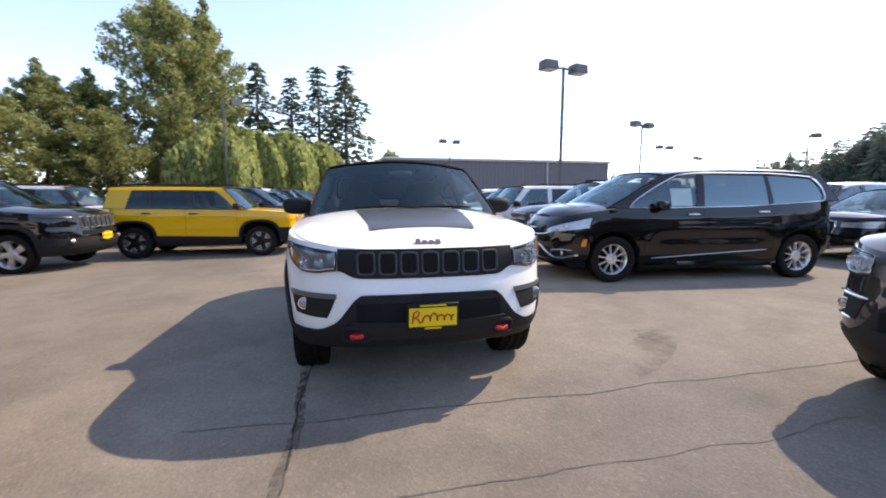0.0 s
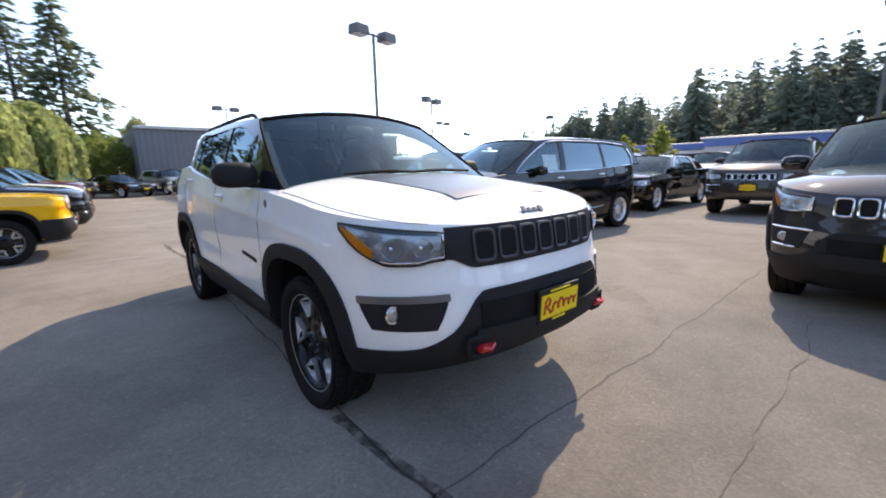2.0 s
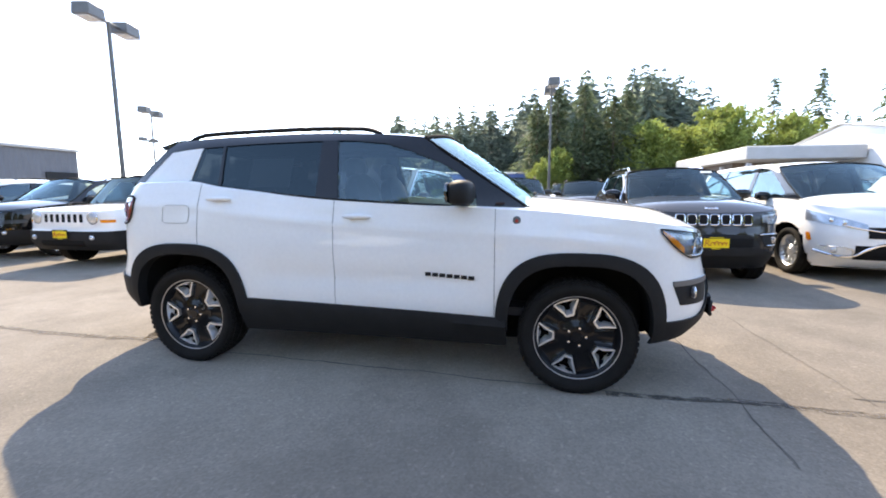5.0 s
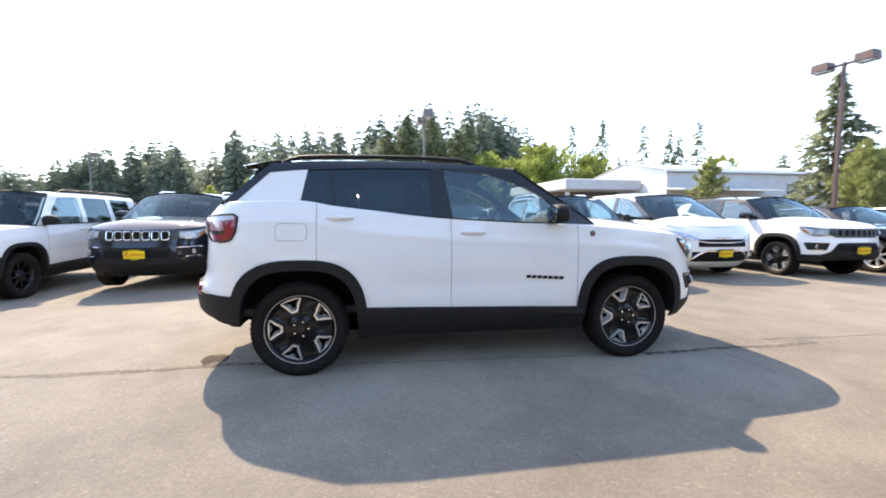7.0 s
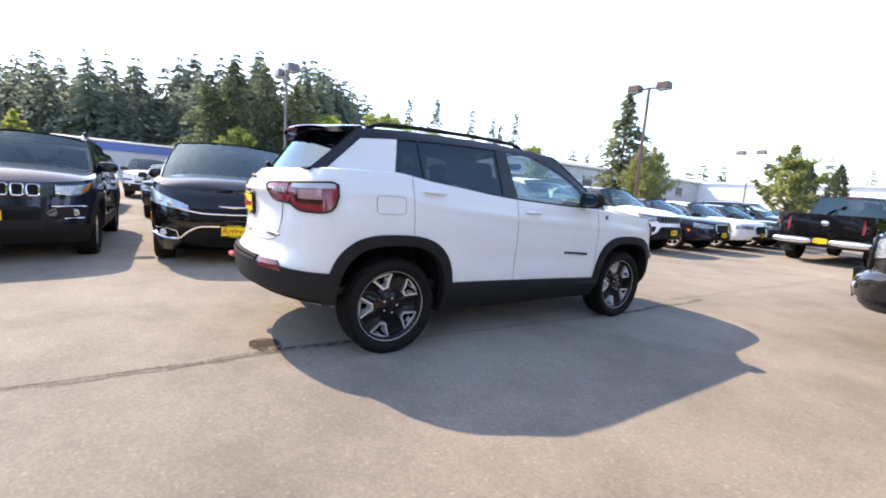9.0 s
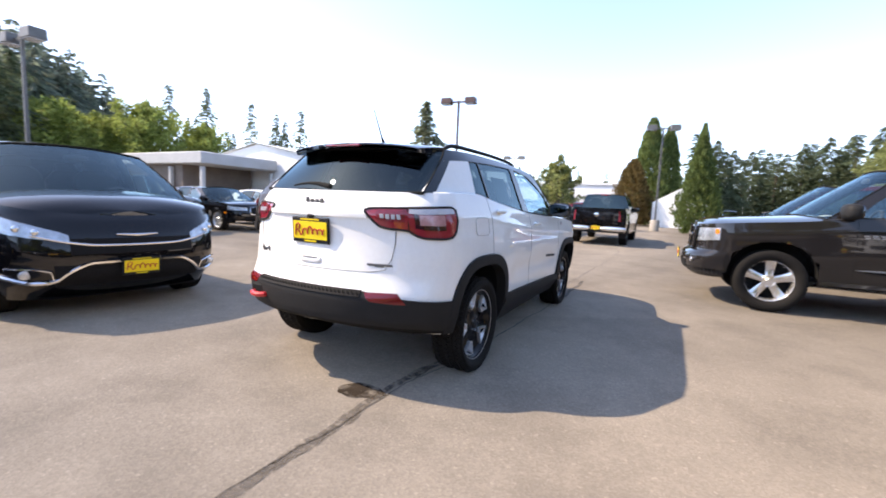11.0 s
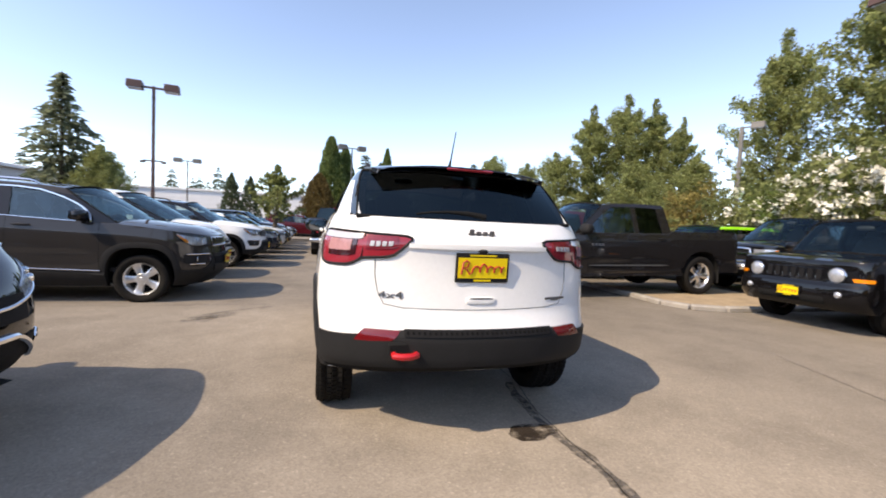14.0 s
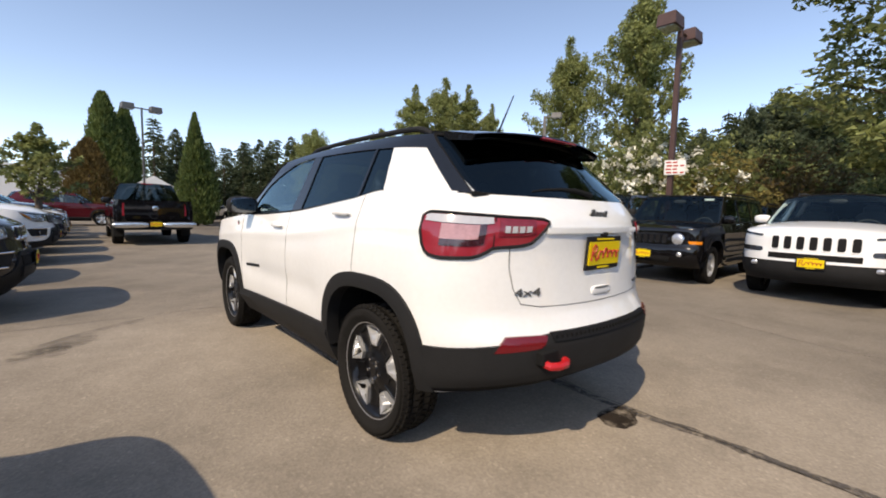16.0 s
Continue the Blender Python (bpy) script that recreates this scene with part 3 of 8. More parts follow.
def add_wheels(car, s, kind, steer=0):
    for y in (s["fa"], s["ra"]):
        for sg in (-1, 1):
            hub = new("wheel")
            hub.parent = car
            turn = random.uniform(0, 360)
            if kind == "trail":
                turn = 18 if sg > 0 else 180
            hub.matrix_basis = pose(sg * (s["track"] - s["tw"] * 0.42), y, s["R"], turn, 0, (0 if sg > 0 else 180) + (steer if y < 0 else 0))
            for n, me, lab in wheel_meshes(s["R"], s["rim"], s["tw"], kind, s["res"] <= 0.55):
                if s["res"] >= 1.2 or n != "wheel_nut" and (s["res"] > 0.55 or n != "brake_disc"):
                    part(n, me, None, hub, lab)


def dealer_plate(car, at, w=0.315, h=0.165, name="dealer_plate"):
    """A yellow dealer plate in a black frame; its brand script stays plain strokes."""
    g = Geo().box((0, 0, 0), (w, 0.012, h), bevel=0.004)
    pl = part(name, g, PLATEBLACK, car, "yellow dealer plate in a black frame", at=at)
    part("plate_face", Geo().box((0, -0.008, 0), (w - 0.028, 0.006, h - 0.052)), PLATEYELLOW, pl, "bright yellow face")
    g = Geo()
    pts = [(-0.125, -0.034), (-0.116, 0.030), (-0.098, 0.042), (-0.082, 0.030), (-0.092, 0.006), (-0.116, 0.0), (-0.092, -0.010), (-0.078, -0.034), (-0.066, -0.026)]
    for i in range(46):
        a = i * 0.62
        tall = 0.030 if 11 < i < 19 else 0.017
        pts.append((-0.060 + 0.0042 * i - 0.010 * math.sin(a), -0.006 + (tall if math.cos(a) < 0 else 0.017) * -math.cos(a)))
    g.tube([(x * w / 0.315, -0.0125, z * h / 0.165) for x, z in pts], 0.0052 * w / 0.315, 5)
    part("script_stroke", g, PLATERED, pl, "red script stroke")
    part("print_bar", Geo().box((0, -0.0075, h / 2 - 0.013), (w * 0.50, 0.004, 0.008)), PLATEYELLOW, pl, "small yellow print bar")
    part("print_bar", Geo().box((0, -0.0075, -h / 2 + 0.013), (w * 0.32, 0.004, 0.010)), PLATEYELLOW, pl, "small yellow print bar")
    return pl


def cabin_patch(k, c, inset, n=8, m=8, lift=0.004, low=None, high=None, e0=1.0, e1=1.0, b0=0.0, b1=0.0):
    """A piece of the cabin side between two slanted edges."""
    low = low or (lambda y: k.zt(y) + lift)
    high = high or k.zg
    rows = []
    for i in range(n + 1):
        yb, yt = lerp(c[1], c[3], i / n), lerp(c[2], c[4], i / n)
        za, zc = low(yb), high(yt)
        e = lerp(e0, e1, i / n)
        b = lerp(b0, b1, i / n)
        yz = [(lerp(yb, yt, (j / m) ** e) + b * math.sin(math.pi * j / m) ** 0.6, lerp(za, zc, j / m)) for j in range(m + 1)]
        rows.append([(k.green(y, z) - inset, y, z) for y, z in yz])
    return rows


def make_car(s, m, body, label, wheels, roof=None, pillar=None, name="suv", plates=True, interior=True, trim=None, steer=0, rails=True):
    """A whole vehicle on spec s at pose m. Returns the thing and its skin."""
    car = thing(name, m, label, "car", "parked cars")
    k = Skin(s)
    roof, pillar, trim = roof or body, pillar or ROOFBLACK, trim or PLASTIC
    res = s["res"]
    near = res > 0.55
    # body shell, split into fenders, doors and tailgate
    nf, ns, nr = int(20 * res), int(60 * res), int(16 * res)
    ps = sorted({*lin(0, 1, nf), *lin(1, 2, ns), *lin(2, 3, nr), *(k.p_y(d, 0.8) for dd in s["doors"] for d in dd)})
    nv = int(24 * res)

    def inside(y, z):
        for ax in (s["fa"], s["ra"]):
            u, q = (y - ax) / s["archw"], (z - s["R"]) / s["archh"]
            rho = abs(u) if q <= 0 else (abs(u) ** s["archn"] + q ** s["archn"]) ** (1 / s["archn"])
            if rho < 1:
                return ax, u, q, max(rho, 1e-6)
        return None

    pts = []
    for p in ps:
        yn = k.at(p, 0.7)[1]
        z0, z1 = k.zb(yn), k.top(p)
        pts.append([k.at(p, lerp(z0, z1, j / nv)) for j in range(nv + 1)])
    kept = {"front_body": [], "cargo_bed": [], "body": [], "front_door": [], "rear_door": [], "tailgate": []}
    used = set()
    for i in range(len(ps) - 1):
        for j in range(nv):
            q = (pts[i][j], pts[i + 1][j], pts[i + 1][j + 1], pts[i][j + 1])
            y, z, x = (sum(a[c] for a in q) / 4 for c in (1, 2, 0))
            if inside(y, z):
                continue
            used.update(((i, j), (i + 1, j), (i + 1, j + 1), (i, j + 1)))
            where = "body"
            for dn, (d0, d1) in zip(("front_door", "rear_door"), s["doors"]):
                if d0 < y < d1 and z > 0.44:
                    where = dn
            if ps[i] > 2 and x < 0.6 * s["W"] / 0.9 and z > 0.77 and s["style"] in ("suv", "van", "box"):
                where = "tailgate"
            if where == "body" and s["style"] == "pickup":
                where = "front_body" if y < 0 else "cargo_bed"
            kept[where].append((i, j))
    for i, j in used:
        x, y, z = pts[i][j]
        hit = inside(y, z)
        if hit:
            ax, u, q, rho = hit
            if q <= 0:
                y = ax + math.copysign(s["archw"], u)
            else:
                y, z = ax + u / rho * s["archw"], s["R"] + q / rho * s["archh"]
            pts[i][j] = (k.xside(y, z), y, z)
    for where, cells in kept.items():
        for sg in ((0,) if where in ("body", "tailgate", "front_body", "cargo_bed") else (1, -1)):
            g = Geo()
            index = {}
            for i, j in cells:
                f = []
                for c in ((i, j), (i + 1, j), (i + 1, j + 1), (i, j + 1)):
                    if c not in index:
                        index[c] = len(g.v)
                        g.v.append(pts[c[0]][c[1]])
                    f.append(index[c])
                g.f.append(tuple(f))
            if sg == 0:
                g.mirror()
            elif sg < 0:
                g.flipx()
            if g.f:
                part(where if where != "body" else "body_shell", g, body, car, angle=50)
    # bonnet
    hp = [p for p in ps if k.at(p, 0.9)[1] <= s["cowl"] + 0.03]
    rows = []
    for p in hp:
        x, y, z = k.at(p, k.top(p))
        n = 24
        cr = s["crown"] * smooth((y - s["yF"] - 0.06) / 0.35) ** 0.6
        rows.append([(x * (2 * i / n - 1), y, z + cr * (1 - abs(2 * i / n - 1) ** 2.6)) for i in range(n + 1)])
    part("bonnet", Geo().grid(rows), body, car, angle=60)
    if s["style"] in ("sedan", "pickup"):
        rows = []
        for p in [p for p in ps if k.at(p, 0.9)[1] >= s["deck"]]:
            x, y, z = k.at(p, k.top(p))
            rows.append([(x * u, y, z + s["deckcrown"] * (1 - abs(u) ** 2.6)) for u in lin(-1, 1, 20)])
        part("boot_lid" if s["style"] == "sedan" else "bed_cover", Geo().grid(rows), body if s["style"] == "sedan" else PLASTIC, car, angle=60)
    cy = k.at(hp[-1], 0.9)[1]
    zc = k.zt(cy)
    g = Geo().grid([[(x * 0.93, cy - 0.01 + dy, k.hood(x * 0.9, cy) - dz) for x in lin(-0.82, 0.82, 16)] for dy, dz in ((0, 0.012), (0.03, 0.0), (0.16, 0.03), (0.2, 0.10))])
    part("cowl_panel", g, PLASTIC, car, "black plastic cowl under the windscreen")
    # shoulder ledge from body to cabin, floor of the cabin and underside
    c0, c1 = s["cols"][0], s["cols"][-1]
    rows = []
    for y in lin(c0[1] - 0.05, c1[3] + 0.02, 40):
        z = k.zt(y)
        if k.xside(y, z) < k.green(y, z) - 0.01 and y > 0:
            break
        rows.append([(k.xside(y, z) + 0.001, y, z - 0.002), (k.xside(y, z) - 0.012, y, z + 0.008), (k.green(y, z) - 0.03, y, z + 0.010), (k.green(y, z) - 0.06, y, z - 0.15)])
    for sg in (1, -1):
        g = Geo().grid(rows)
        part("belt_moulding", g if sg > 0 else g.flipx(), body if s["style"] in ("suv", "sedan") else PLASTIC, car)
    rows = [[(x, y, s["under"] if "under" in s else k.zb(y) + 0.02) for x in lin(-0.93, 0.93, 4)] for y in lin(s["yF"] + 0.2, s["yR"] - 0.2, 10)]
    rows = [[(x * (k.xside(y, 0.4) - 0.06), y, z) for x, y, z in r] for r in rows]
    part("underside", Geo().grid(rows), DARK, car, "dark underside with dirt")
    # wheel arches
    for ax in (s["fa"], s["ra"]):
        ph = [-0.16 + (math.pi + 0.32) * i / 30 for i in range(31)]

        def rim_at(f, d):
            e = 2 / s["archn"]
            c_, s_ = math.cos(f), math.sin(f)
            u = math.copysign(abs(c_) ** e, c_)
            q = max(s_, 0) ** e if s_ > 0 else s_ * 0.9
            y, z = ax - u * (s["archw"] + d), s["R"] + q * (s["archh"] + d)
            return y, max(z, k.zb(ax) + 0.07)
        rows = []
        for f in ph:
            y, z = rim_at(f, 0)
            x = k.xside(y, z)
            rows.append([(x, y, z), (x - 0.10, y, z), (x - 0.34, y, z)])
        liner = Geo().grid(rows)
        rows = [[(k.xside(ax, 0.7) - 0.34, rim_at(f, 0)[0], rim_at(f, 0)[1]) for f in ph], [(k.xside(ax, 0.7) - 0.34, rim_at(f, 0)[0], k.zb(ax)) for f in ph]]
        liner.grid(rows)
        if near:
            part("wheel_arch_liner", liner, DARK, car, "dark wheel arch liner")
        other = Geo()
        other.v, other.f = list(liner.v), list(liner.f)
        if near:
            part("wheel_arch_liner", other.flipx(), DARK, car, "dark wheel arch liner")
        if s["flare"]:
            for sg in (1, -1):
                rows = []
                for f in ph:
                    y0, z0 = rim_at(f, -0.004)
                    y1, z1 = rim_at(f, s["flare"] * 0.45)
                    y2, z2 = rim_at(f, s["flare"])
                    x0, x1, x2 = k.xside(y0, z0), k.xside(y1, z1), k.xside(y2, z2)
                    rows.append([(x0 - 0.06, y0, z0), (x0 + 0.016, y0, z0), (x1 + 0.022, y1, z1), (x2 + 0.016, y2, z2), (x2 - 0.006, y2, z2)])
                g = Geo().grid(rows)
                part("arch_flare", g if sg > 0 else g.flipx(), s["clad"], car, "black plastic wheel arch flare" if s["clad"] == PLASTIC else "")
    # sill
    ys = lin(s["fa"] + s["archw"] + 0.004, s["ra"] - s["archw"] - 0.004, 20)
    sill = s.get("sill", (0.45, 0.50))
    rows = []
    for i, y in enumerate(ys):
        zt_ = lerp(sill[0], sill[1], i / 20)
        zb_ = k.zb(y) - 0.012
        rows.append([(k.xside(y, zt_) - 0.004, y, zt_ + 0.004), (k.xside(y, zt_) + 0.014, y, zt_), (k.xside(y, zt_) + 0.022, y, zt_ - 0.05), (k.xside(y, zb_) + 0.03, y, zb_ + 0.05), (k.xside(y, zb_), y, zb_), (k.xside(y, zb_) - 0.08, y, zb_ - 0.01)])
    rows = [[(x - 0.1, y, z) for x, y, z in rows[0]]] + rows + [[(x - 0.1, y, z) for x, y, z in rows[-1]]]
    for sg in (1, -1):
        g = Geo().grid(rows)
        part("sill", g if sg > 0 else g.flipx(), s["clad"], car)
    # seams and handles
    for sg in (1, -1):
        for d in sorted({d for dd in s["doors"] for d in dd}) if near else ():
            z0 = 0.46 if abs(d - s["ra"]) > 0.42 else s["R"] + s["archh"] + s["flare"] * 0.9
            g = seam(k, [(k.p_y(d, 0.8), z0), (k.p_y(d, 0.9), lerp(z0, k.zt(d), 0.6)), (k.p_y(d, 1.0), k.zt(d))])
            part("panel_gap", g if sg > 0 else g.flipx(), GAP if body is WHITE else DARK, car, "thin dark panel gap", weld=False)
        for d0, d1 in s["doors"]:
            y, zz = d1 - 0.17, k.zt(d1) - 0.10
            x = k.xside(y, zz)
            hnd = part("door_handle", Geo().blob((sg * (x + 0.022), y, zz), (0.014, 0.10, 0.014), 3, 12, 8), s.get("handle", body), car)
            if near:
                part("handle_recess", Geo().blob((sg * (x - 0.004), y + 0.01, zz - 0.004), (0.008, 0.06, 0.024), 2.2, 12, 6), body, hnd)
    # cabin
    fy = lerp(c0[1], c0[2], (k.zg(c0[2]) - k.zt(c0[1])) / (k.zr(c0[2]) - k.zt(c0[1])))
    ry = lerp(c1[3], c1[4], (k.zg(c1[4]) - k.zt(c1[3])) / (k.zr(c1[4]) - k.zt(c1[3])))
    for sg in (1, -1):
        for c in s["cols"]:
            c = (c[0], c[1], fy if c == c0 else c[2], c[3], ry if c == c1 else c[4])
            e0, e1 = (s.get("bow", 1.4) if c[1] == q[1] else 1.0 for q in (s["cols"][1], s["cols"][0]))
            b0, b1 = (s.get("round", 0.0) if c[1] == q[1] else 0.0 for q in (s["cols"][-1], s["cols"][-2]))
            if c[0] in ("glass", "dark"):
                g = Geo().grid(cabin_patch(k, c, 0.008, e0=e0, e1=e1, b1=b1))
                part("side_window", g if sg > 0 else g.flipx(), s.get("sideglass", GLASSSIDE) if c[0] == "glass" else s.get("tint", GLASSTINT), car, "clear side window" if c[0] == "glass" else "dark tinted side window")
            else:
                rows = cabin_patch(k, c, 0.0, e0=e0, e1=e1, b0=b0)
                g = Geo().grid([[(q[0] - 0.05, q[1], q[2]) for q in rows[0]]] + rows + [[(q[0] - 0.05, q[1], q[2]) for q in rows[-1]]])
                part("pillar", g if sg > 0 else g.flipx(), body if c[0] == "body" else pillar, car)
        # cant rail over the windows, up to the roof
        rows = []
        for i in range(33):
            ya_, yb = lerp(fy, ry, i / 32), lerp(c0[2], c1[4], i / 32)
            ym = lerp(ya_, yb, 0.5)
            za, zb_ = k.zg(ya_), k.zr(yb)
            zm = lerp(za, zb_, 0.5)
            rows.append([(k.green(ya_, za) - 0.02, ya_, za), (k.green(ya_, za) + 0.001, ya_, za), (k.green(ym, zm) + 0.002, ym, zm), (k.green(yb, zb_), yb, zb_)])
        g = Geo().grid(rows)
        part("cant_rail", g if sg > 0 else g.flipx(), roof, car)
        b = s["cols"]
        wins = [c for c in b if c[0] in ("glass", "dark")]
        y0, y1 = wins[0][1], wins[-1][3]
        g = Geo().tube([(k.green(y, k.zt(y) + 0.008) + 0.003, y, k.zt(y) + 0.006) for y in lin(y0, y1, 24)], 0.008, 6)
        part("window_trim", g if sg > 0 else g.flipx(), trim, car)
        if trim is CHROME:
            line = [(k.green(lerp(wins[0][1], wins[0][2], t ** s.get("bow", 1.4)), lerp(k.zt(y0), k.zg(wins[0][2]), t)) + 0.004, lerp(wins[0][1], wins[0][2], t ** s.get("bow", 1.4)), lerp(k.zt(y0), k.zg(wins[0][2]), t)) for t in lin(0, 1, 10)]
            line += [(k.green(y, k.zg(y)) + 0.004, y, k.zg(y) + 0.002) for y in lin(wins[0][2], wins[-1][4], 20)]
            for t in lin(0, 1, 10):
                y, z = lerp(wins[-1][4], wins[-1][3], t) + s.get("round", 0.0) * math.sin(math.pi * t) ** 0.6, lerp(k.zg(wins[-1][4]), k.zt(y1), t)
                line.append((k.green(y, z) + 0.004, y, z))
            g = Geo().tube(line, s.get("trimr", 0.014), 6)
            part("window_trim", g if sg > 0 else g.flipx(), trim, car, "chrome window surround")

    def screen(e0, e1, mid, n=20, m_=10):
        rows = []
        for j in range(m_ + 1):
            t = j / m_
            y, z = lerp(e0[0], e1[0], t), lerp(e0[1], e1[1], t)
            x = k.green(y, z) - 0.004
            cyy, cz = lerp(mid[0][0], mid[1][0], t), lerp(mid[0][1], mid[1][1], t)
            rows.append([(x * u, lerp(y, cyy, 1 - u * u), lerp(z, cz, 1 - u * u) + 0.012 * math.sin(math.pi * t) * (1 - u * u)) for u in lin(-1, 1, n)])
        return rows

    ws = screen((c0[1], k.zt(c0[1]) + 0.01), (c0[2], k.zr(c0[2]) - 0.005), s["ws"])
    part("windscreen", Geo().grid(ws), GLASSCLEAR, car, "clear sloping windscreen")
    rw = screen((c1[3], k.zt(c1[3]) + 0.0), (c1[4], k.zr(c1[4]) - 0.005), s["rw"])
    part("rear_window", Geo().grid(rw), GLASSREAR, car, "dark tinted rear window")
    # header frames hide the glass edge
    g = Geo().tube(ws[-1], 0.014, 6).tube(ws[0], 0.012, 6).tube([r[0] for r in ws], 0.010, 6).tube([r[-1] for r in ws], 0.010, 6)
    part("windscreen_seal", g, DARK, car, "black rubber seal", weld=False)
    g = Geo().tube(rw[-1], 0.010, 6).tube(rw[0], 0.012, 6).tube([r[0] for r in rw], 0.007, 6).tube([r[-1] for r in rw], 0.007, 6)
    part("rear_window_seal", g, DARK, car, "black rubber seal", weld=False)
    n = 20
    rows = []
    for i in range(25):
        t = i / 24
        r = []
        for u in lin(-1, 1, n):
            f0, f1 = ws[-1][round((u + 1) / 2 * 20)], rw[-1][round((u + 1) / 2 * 20)]
            y = lerp(f0[1], f1[1], t)
            ye = lerp(c0[2], c1[4], t)
            z = k.zr(ye) + s["roofcrown"] * (1 - abs(u) ** 2.4) * min(1, 0.9 + 0.4 * math.sin(math.pi * t))
            if t == 0:
                y, z = f0[1], f0[2]
            if t == 1:
                y, z = f1[1], f1[2]
            r.append((k.green(ye, k.zr(ye)) * u, lerp(y, ye, abs(u) ** 4), z))
        rows.append(r)
    part("roof", Geo().grid(rows), roof, car, angle=60)
    if rails and s["style"] in ("suv", "box"):
        for sg in (1, -1):
            y0, y1 = c0[2] + 0.32, c1[4] - 0.08
            line = [(sg * (k.green(y, k.zr(y)) - 0.055), y, k.zr(y) + 0.008 + s.get("railrise", 0.045) * min(1.0, 5 * math.sin(math.pi * min(1, max(0, (y - y0) / (y1 - y0)))))) for y in lin(y0, y1, 24)]
            part("roof_rail", Geo().tube(line, [0.011] + [0.016] * 23 + [0.011], 8), s.get("railmat", PLASTIC), car, "raised roof rail")
    # mirrors
    for sg in (1, -1):
        my = s.get("mirror_y", c0[3] - 0.10)
        mz = k.zt(my) + 0.085 - s.get("mirror_drop", 0.0)
        mx = k.green(my, mz)
        M = Matrix.Rotation(sg * 0.12, 3, "Z") * s.get("mirrorsize", 1.0)
        mr = part("door_mirror", Geo().blob((sg * (mx + 0.10 + s.get("mirror_x", 0)), my, mz), (0.10 + s.get("mirror_x", 0), 0.07, 0.075), 2.8, 18, 12, M), s.get("mirror", pillar), car)
        if not near:
            continue
        part("mirror_arm", Geo().tube([(sg * (mx - 0.02), my + 0.01, mz - 0.06), (sg * (mx + 0.07), my, mz - 0.05)], 0.024, 8), PLASTIC, mr)
        part("mirror_glass", Geo().blob((sg * (mx + 0.105 + s.get("mirror_x", 0)), my + 0.063, mz), (0.083 + s.get("mirror_x", 0), 0.012, 0.062), 4, 16, 8, M), MIRROR, mr, "mirror glass")
    # inside
    if interior:
        yd = c0[1] + 0.28
        zt_ = k.zt(yd)
        part("dashboard", Geo().box((0, yd - 0.02, zt_ - 0.16), (1.42, 0.46, 0.30), bevel=0.06), DASH, car, "dark dashboard")
        part("cabin_floor", Geo().box((0, lerp(c0[1], c1[3], 0.5), 0.46), (1.5, c1[3] - c0[1] + 0.1, 0.05)), DASH, car)
        for i, sy in enumerate(s["seats"]):
            for sx in (-0.37, 0.37):
                hz = k.zr(0) - 0.36
                st = part("seat", Geo().blob((sx, sy - 0.12, 0.68), (0.26, 0.27, 0.11), 3, 14, 8), SEAT, car, "dark cloth seat")
                part("backrest", Geo().blob((sx, sy + 0.2, hz - 0.24), (0.25, 0.09, 0.36), 3, 14, 10, Matrix.Rotation(-0.2, 3, "X")), SEAT, st)
                part("headrest", Geo().blob((sx, sy + 0.29, hz + 0.14), (0.13, 0.06, 0.09), 2.8, 12, 8), SEAT, st)
        wx, wy, wz = 0.37, yd + 0.30, zt_ - 0.06
        ring = [(wx + 0.18 * math.cos(a), wy + 0.07 * math.sin(a), wz + 0.17 * math.sin(a)) for a in lin(0, 2 * math.pi, 24)]
        part("steering_wheel", Geo().tube(ring, 0.016, 6).box((wx, wy, wz), (0.34, 0.03, 0.05)).box((wx, wy - 0.12, wz - 0.04), (0.06, 0.25, 0.06)), DASH, car, "black steering wheel")
        part("rear_view_mirror", Geo().blob((0, s["ws"][1][0] - 0.05, s["ws"][1][1] - 0.12), (0.12, 0.02, 0.035), 3, 12, 6), DASH, car)
    add_wheels(car, s, wheels, steer)
    return car, k


